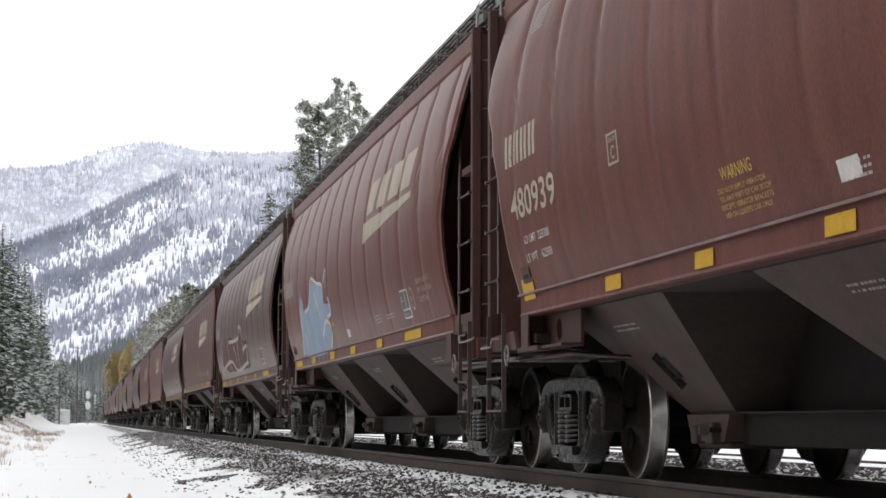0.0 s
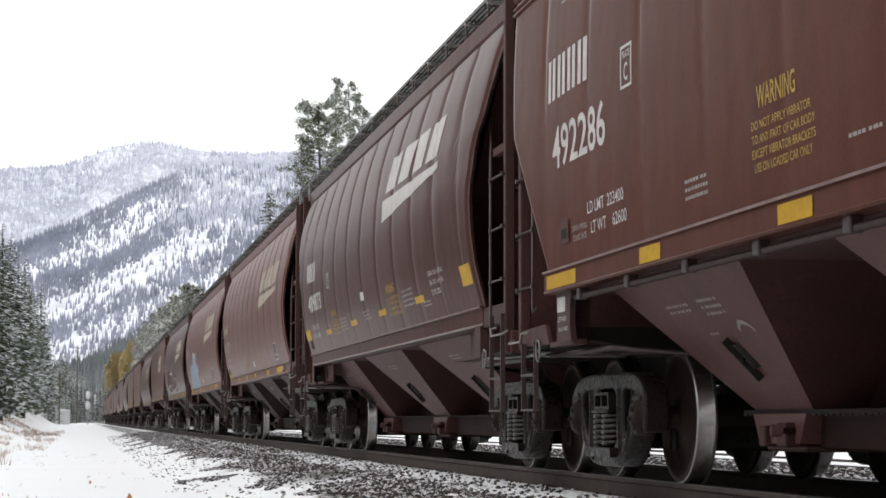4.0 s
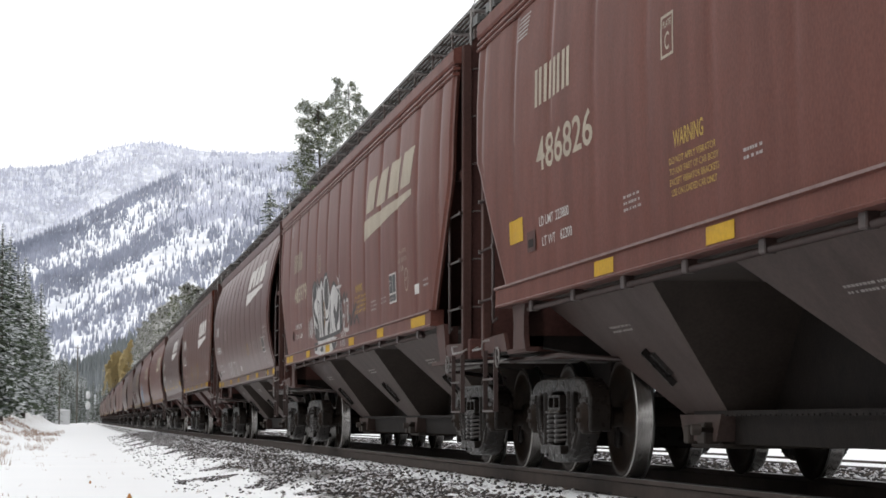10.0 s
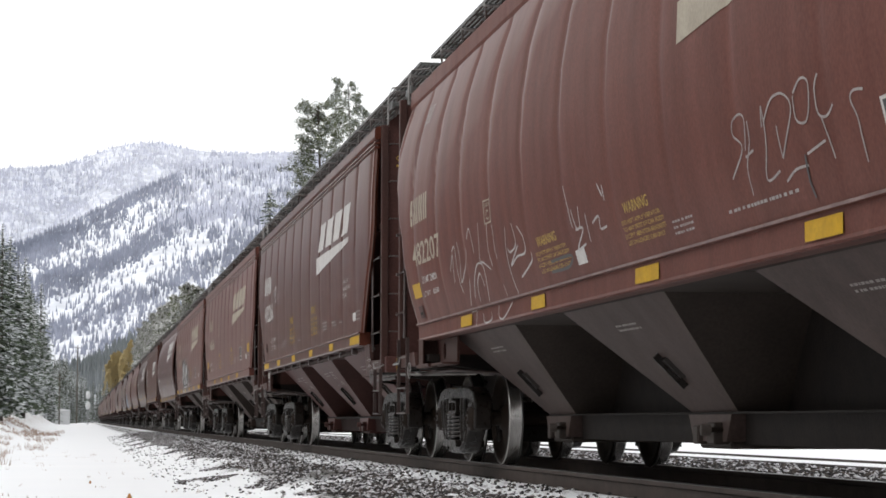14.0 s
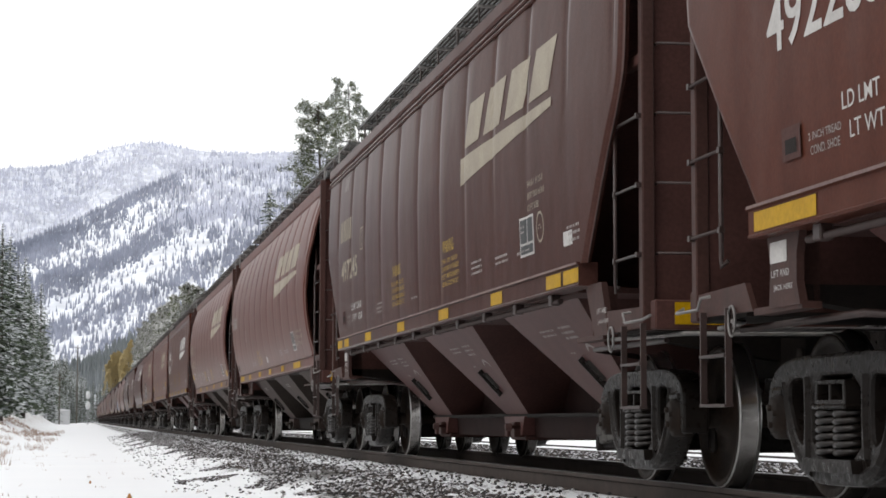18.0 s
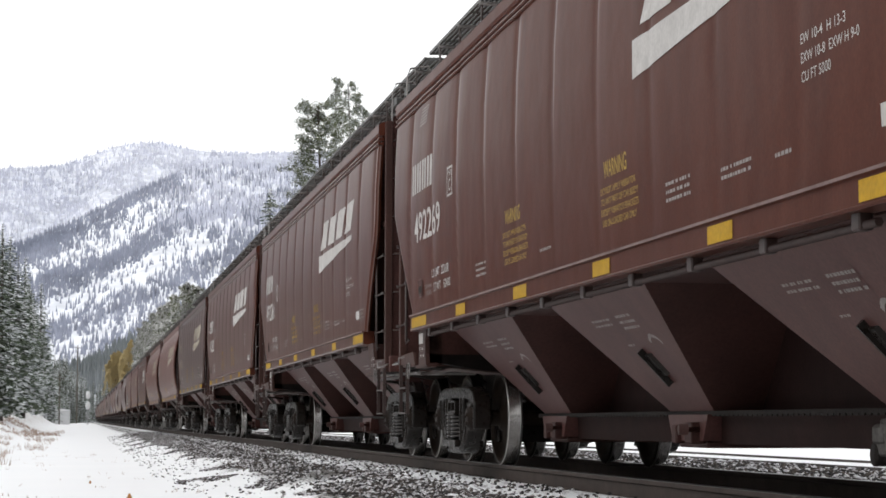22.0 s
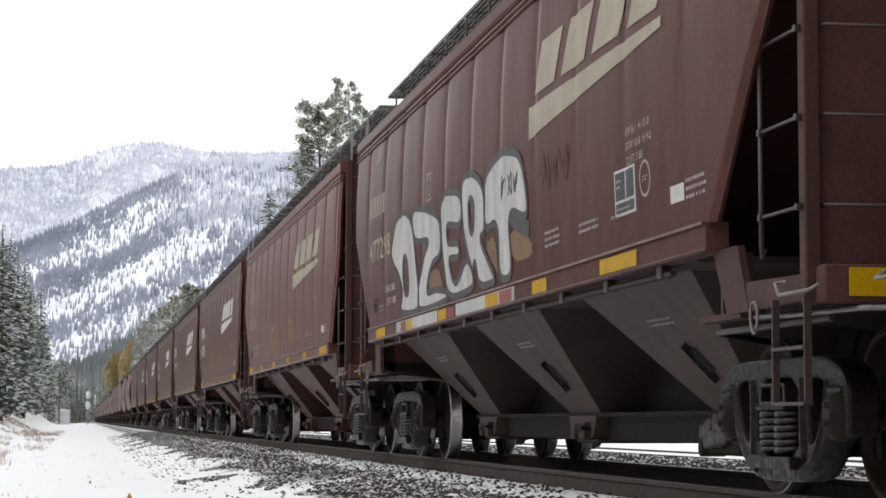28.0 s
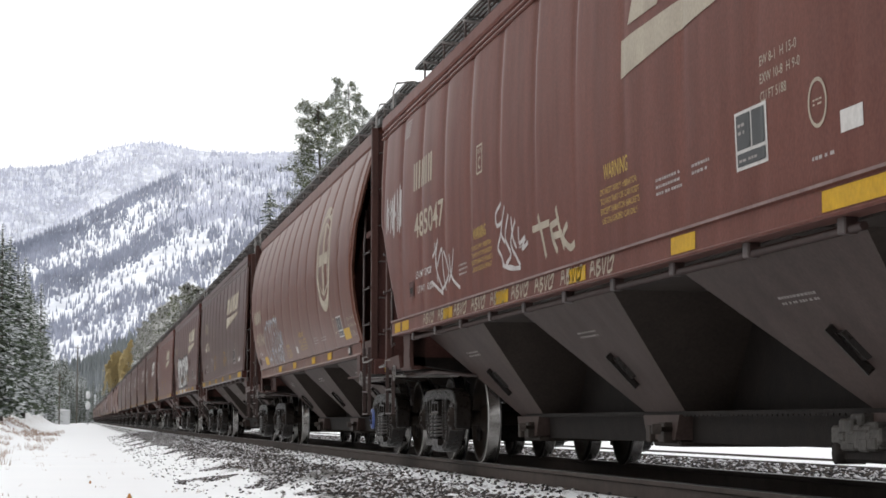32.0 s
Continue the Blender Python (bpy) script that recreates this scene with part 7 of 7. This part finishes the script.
pine = limbed_tree("tall_pine", 17.3, 3, [M_PINE, M_FROST], 170, 0.34, 0.200, 0.30, 56, 0.056, 0.55, 0.26, 0.010)
pine.location = (12.18, 110, hill(12.18, 110))
tagged(pine, "tall green pine with open clumped branches behind the track", "tree")
slim = limbed_tree("slender_pine", 18.9, 9, [M_PINE, M_FROST], 52, 0.27, 0.052, 0.42, 40, 0.046, 0.45, 0.26, 0.005)
slim.location = (14.16, 113, hill(14.16, 113))
for x, y, h in ((13.5, 113.5, 19.2), (14.9, 114.5, 18.5), (15.4, 114.0, 17.4)):
    t = copy_thing(slim, pose(0, 0, 0))
    t.matrix_basis = pose(x, y, hill(x, y), 0, 0, 130 * x) @ Matrix.Diagonal((h / 18.9,) * 3 + (1,))
    tagged(t, "slender sparse pine with bare upper limbs", "tree", "slender pines")
tagged(slim, "slender sparse pine with bare upper limbs", "tree", "slender pines")
# ---- mountains ----
def ridge(name, label, dist, depth, crest, x0, x1, floor=0.0, rough=14.0, seed=0.0, snow=None):
    """A mountainside facing the camera: crest gives its height over its bearing."""
    nx, ny = 120, 34
    V, Fc = [], []
    for j in range(ny + 1):
        k = j / ny
        for i in range(nx + 1):
            b = x0 + (x1 - x0) * i / nx
            y = dist + depth * k
            top = crest(b) * (dist + depth) 
            n = noise.noise((b * 22 + seed, k * 3, seed)) + 0.5 * noise.noise((b * 60 + seed, k * 8, seed + 3))
            z = floor + (top - floor) * k**0.9 + rough * n * math.sin(math.pi * k) ** 0.8
            V.append((b * y, y, z))
    for j in range(ny):
        for i in range(nx):
            p = j * (nx + 1) + i
            Fc.append((p, p + 1, p + nx + 2, p + nx + 1))
    ob = tagged(raw(name, V, Fc, snow or M_MSNOW, smooth=True), label, "mountain", kind="structure")
    return V, nx, ny


def far_forest(name, label, grid, count, h, keep, seed, mat):
    V0, nx, ny = grid
    rng = random.Random(seed)
    V, Fc = [], []
    for _ in range(count):
        i, j = rng.random() * nx, rng.random() * ny
        a, b = int(i), int(j)
        p = V0[b * (nx + 1) + a]
        q = V0[b * (nx + 1) + a + 1]
        r = V0[(b + 1) * (nx + 1) + a]
        x, y, z = (p[k] + (q[k] - p[k]) * (i - a) + (r[k] - p[k]) * (j - b) for k in range(3))
        if rng.random() > keep(x / y, z / y, i / nx, j / ny):
            continue
        s = h * rng.uniform(0.6, 1.3)
        w = s * rng.uniform(0.11, 0.18)
        o = len(V)
        V += [(x - w, y, z - 1), (x + w, y, z - 1), (x, y - w, z - 1), (x, y, z + s)]
        Fc += [(o, o + 2, o + 3), (o + 2, o + 1, o + 3)]
    tagged(raw(name, V, Fc, mat), label, "forest", kind="stuff")


def crest_from(table):
    def f(b):
        px = 145.7 + b * 3695
        return (745 - lerp_table(table, px)) / 3695
    return f


# summit snow and forest wear the hazed colours
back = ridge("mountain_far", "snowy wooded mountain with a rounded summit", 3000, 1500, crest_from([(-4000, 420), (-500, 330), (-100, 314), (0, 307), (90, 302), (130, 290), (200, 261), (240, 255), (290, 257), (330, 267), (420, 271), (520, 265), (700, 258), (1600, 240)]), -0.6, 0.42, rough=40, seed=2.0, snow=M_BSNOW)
far_forest("far_mountain_forest", "frosted conifer forest on the far mountain, haze in its colour", back, 140000, 9.5, lambda b, e, i, j: 0.95 if noise.noise((b * 60, e * 90, 1.0)) > -0.3 else 0.3, 3, M_MFAR)
front_hill = ridge("mountain_near", "snowy lower mountainside with open glades", 1500, 1100, crest_from([(-4000, 560), (-500, 560), (-100, 480), (30, 440), (120, 402), (220, 350), (320, 305), (380, 288), (520, 300), (700, 290), (1600, 300)]), -0.6, 0.42, rough=22, seed=5.0)


def banded(b, e, i, j):
    """Dark bands of trees that climb to the right, open snow between."""
    c = e - 0.46 * b
    n = noise.noise((c * 95, b * 16, 4.0)) + 0.45 * noise.noise((b * 150, e * 150, 2.0))
    if j > 0.88:
        return 0.95 if b < 0.045 else 0.25
    if b > 0.05 and j > 0.55:
        return 0.45 if n > 0.25 else 0.12
    return 0.9 if n > 0.15 else 0.45 if n > -0.15 else 0.14


def upper(b, e, i, j):
    """Frosted woods over the shoulder of the near slope, haze in their colour, with a bare gully."""
    if b < 0.03 or j < 0.5:
        return 0.0
    gully = abs(e - 0.165 + 0.55 * (b - 0.045)) < 0.006
    return 0.03 if gully else 0.62 * min(1.0, (b - 0.03) / 0.02) * min(1.0, (j - 0.5) / 0.12)


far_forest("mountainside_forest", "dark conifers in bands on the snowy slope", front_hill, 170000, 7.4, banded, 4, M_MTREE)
far_forest("shoulder_forest", "frosted conifers on the upper slope, paled by haze in their colour", front_hill, 120000, 8.0, upper, 14, M_MFAR)
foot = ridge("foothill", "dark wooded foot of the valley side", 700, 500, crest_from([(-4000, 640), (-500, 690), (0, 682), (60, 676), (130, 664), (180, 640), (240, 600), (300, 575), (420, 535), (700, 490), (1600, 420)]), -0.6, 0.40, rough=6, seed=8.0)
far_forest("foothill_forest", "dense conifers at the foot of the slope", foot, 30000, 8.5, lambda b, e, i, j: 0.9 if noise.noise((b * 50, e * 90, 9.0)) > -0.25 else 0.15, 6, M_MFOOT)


def on_ridge(grid, b, k):
    """The point of a mountainside at the bearing b, k of the way up."""
    V0, nx, ny = grid
    j = min(ny - 1, int(k * ny))
    row = V0[j * (nx + 1):(j + 1) * (nx + 1)]
    return min(row, key=lambda p: abs(p[0] / p[1] - b))


larch0 = limbed_tree("yellow_larch", 14.0, 13, M_YLEAF, 110, 0.6, 0.155, 0.06, 26, 0.20)
first = True
rng = random.Random(21)
for b, k, h in ((0.0115, 0.12, 13), (0.0125, 0.28, 13), (0.015, 0.20, 14), (0.0165, 0.34, 13), (0.018, 0.26, 14), (0.0195, 0.40, 13), (0.0215, 0.34, 14), (0.0225, 0.46, 13), (0.0145, 0.36, 12), (0.0185, 0.14, 13), (0.0105, 0.30, 11), (0.0135, 0.42, 11), (0.0205, 0.20, 13), (0.0175, 0.44, 12), (0.0120, 0.20, 12)):
    t = larch0 if first else copy_thing(larch0, pose(0, 0, 0))
    first = False
    x, y, z = on_ridge(foot, b, k)
    s = h / 14.0
    t.matrix_basis = pose(b * y, y, z - 0.6, 0, 0, rng.uniform(0, 360)) @ Matrix.Diagonal((s, s, s, 1))
    tagged(t, "autumn-yellow larch at the foot of the slope", "tree", "yellow larches")


# ---- small things along the line ----
def relay_house():
    ob = new("signal_relay_house")
    bm = bmesh.new()
    box(bm, -1.2, 1.2, -1.0, 1.0, 0.1, 2.3, bevel=0.02)
    part("wall", bm, M_BOX, ob)
    bm = bmesh.new()
    prism(bm, [(-1.3, 2.3), (1.3, 2.3), (1.3, 2.38), (0, 2.55), (-1.3, 2.38)], "y", -1.1, 1.1)
    part("roof", bm, M_SNOW, ob, "low roof under snow")
    bm = bmesh.new()
    box(bm, -0.45, 0.45, -1.02, -1.0, 0.2, 2.1)
    part("door", bm, M_BOX, ob)
    bm = bmesh.new()
    box(bm, -1.1, 1.1, -0.9, 0.9, -0.3, 0.1)
    part("base", bm, M_POLE, ob)
    return tagged(ob, "small white metal relay house in the snow", "relay house")


house = relay_house()
house.location = (-3.1, 330, ZR - 0.30)


def signal_mast():
    ob = new("signal_mast")
    bm = bmesh.new()
    lathe(bm, [(-0.3, 0.09), (5.2, 0.07)], "z", 8)
    part("mast", bm, M_POLE, ob)
    for z in (4.75, 3.1):
        bm = bmesh.new()
        lathe(bm, [(-0.12, 0.0), (-0.12, 0.36), (-0.08, 0.39), (-0.04, 0.36), (-0.04, 0.0)], "y", 20)
        for v in bm.verts:
            v.co.z *= 1.65
        head = part("signal_head", bm, M_BOX, ob, "oval pale back plate", at=(0, 0, z))
        bm = bmesh.new()
        box(bm, -0.2, 0.2, 0.0, 0.35, -0.3, 0.3, bevel=0.03)
        part("lamp_case", bm, M_BLACK, head)
    bm = bmesh.new()
    for x in (-0.2, 0.2):
        tube(bm, [(x, 0.12, 0.0), (x, 0.12, 4.6)], 0.02, 5)
    for i in range(14):
        tube(bm, [(-0.2, 0.12, 0.3 * i + 0.3), (0.2, 0.12, 0.3 * i + 0.3)], 0.014, 4)
    part("ladder", bm, M_POLE, ob)
    return tagged(ob, "railway signal mast with round heads seen from behind", "railway signal")


mast = signal_mast()
mast.location = (0.85, 335, ZR - 0.25)


def pole(x, y, h):
    ob = new("line_pole")
    bm = bmesh.new()
    lathe(bm, [(-0.4, 0.13), (h, 0.09)], "z", 8)
    part("post", bm, M_WOOD, ob)
    bm = bmesh.new()
    box(bm, -0.7, 0.7, -0.05, 0.05, h - 0.6, h - 0.48)
    part("crossarm", bm, M_WOOD, ob)
    ob.location = (x, y, hill(x, y))
    return tagged(ob, "slim wooden pole beside the line", "pole", "poles along the line")


for x, y, h in ((-3.45, 322, 7.5), (-1.1, 420, 15.5)):
    pole(x, y, h)


def weed_field():
    rng = random.Random(11)
    V, Fc = [], []
    for _ in range(3600):
        x = -1.2 - 6.5 * rng.random() ** 0.9
        y = rng.uniform(28, 150)
        if noise.noise((x * 0.6, y * 0.12, 3.0)) < -0.05 + 0.12 * (x > -2.0):
            continue
        z = hill(x, y)
        for _ in range(3):
            h = rng.uniform(0.06, 0.24)
            a = rng.uniform(0, 6.28)
            dx, dy = 0.25 * h * math.cos(a), 0.25 * h * math.sin(a)
            px, py = x + rng.uniform(-0.1, 0.1), y + rng.uniform(-0.1, 0.1)
            w = 0.004 + 0.00006 * y
            o = len(V)
            V += [(px - w, py, z - 0.02), (px + w, py, z - 0.02), (px + dx, py + dy, z + h)]
            Fc.append((o, o + 1, o + 2))
    return tagged(raw("dry_weeds", V, Fc, M_WEED), "dry brown weeds poking through the snow", "weeds", kind="stuff")


weed_field()


def twig_field():
    """Stubble and twigs here and there on the open snow."""
    rng = random.Random(19)
    V, Fc = [], []
    for _ in range(70):
        x, y = rng.uniform(-2.5, 1.6), 16 + 60 * rng.random() ** 1.4
        z = hill(x, y)
        for _ in range(rng.randint(2, 6)):
            px, py = x + rng.gauss(0, 0.05), y + rng.gauss(0, 0.1)
            h, w = rng.uniform(0.01, 0.06), rng.uniform(0.003, 0.008)
            o = len(V)
            V += [(px - w, py, z - 0.01), (px + w, py, z - 0.01), (px + rng.gauss(0, 0.02), py + rng.gauss(0, 0.02), z + h)]
            Fc.append((o, o + 1, o + 2))
    return tagged(raw("twigs", V, Fc, M_WEED), "small dry twigs and stubble on the snow", "twigs", kind="stuff")


twig_field()


def fallen_leaf(x, y, s):
    bm = bmesh.new()
    pts = [(-0.5, 0.0, 0.0), (-0.25, 0.32, 0.25), (0.1, 0.36, 0.5), (0.5, 0.0, 1.15), (0.1, -0.36, 0.5), (-0.25, -0.32, 0.25)]
    vs = [bm.verts.new((p[1] * s, p[0] * s * 0.3, p[2] * s)) for p in pts]
    c = bm.verts.new((0, -0.10 * s, 0.45 * s))
    for k in range(6):
        bm.faces.new((vs[k], vs[(k + 1) % 6], c))
    ob = part("fallen_leaf", bm, M_LEAF, None, at=(x, y, hill(x, y)))
    return tagged(ob, "dead orange leaf standing in the snow", "leaf", "fallen leaves")


fallen_leaf(0.55, 24.5, 0.085)
fallen_leaf(0.13, 31.5, 0.05)


# ---- what moves ----
def motions():
    times = [float(t) for t in range(33)]
    for car, start in TRAIN:
        walk(car, [(t, pose(XC, start + run(t), ZR)) for t in times])
    # the wheels roll; wheelsets at the same place in their trucks turn alike
    sets = {-1: [], 1: []}
    for car, _ in TRAIN:
        for truck in car.children:
            for ob in truck.children:
                if ob.name.startswith("wheelset"):
                    sets[1 if ob.location.y > 0 else -1].append(ob)
    for q, obs in sets.items():
        rows = []
        for k in range(int(CLIP * FPS) + 1):
            t = k / FPS
            rows.append((t, pose(0, q * 0.889, 0.459) @ Matrix.Rotation(-run(t) / 0.459, 4, "X")))
        walk(obs[0], rows)
        keys = obs[0].animation_data
        for ob in obs[1:]:
            ob.rotation_mode = "QUATERNION"
            data = ob.animation_data_create()
            data.action = keys.action
            data.action_slot = keys.action_slot


motions()
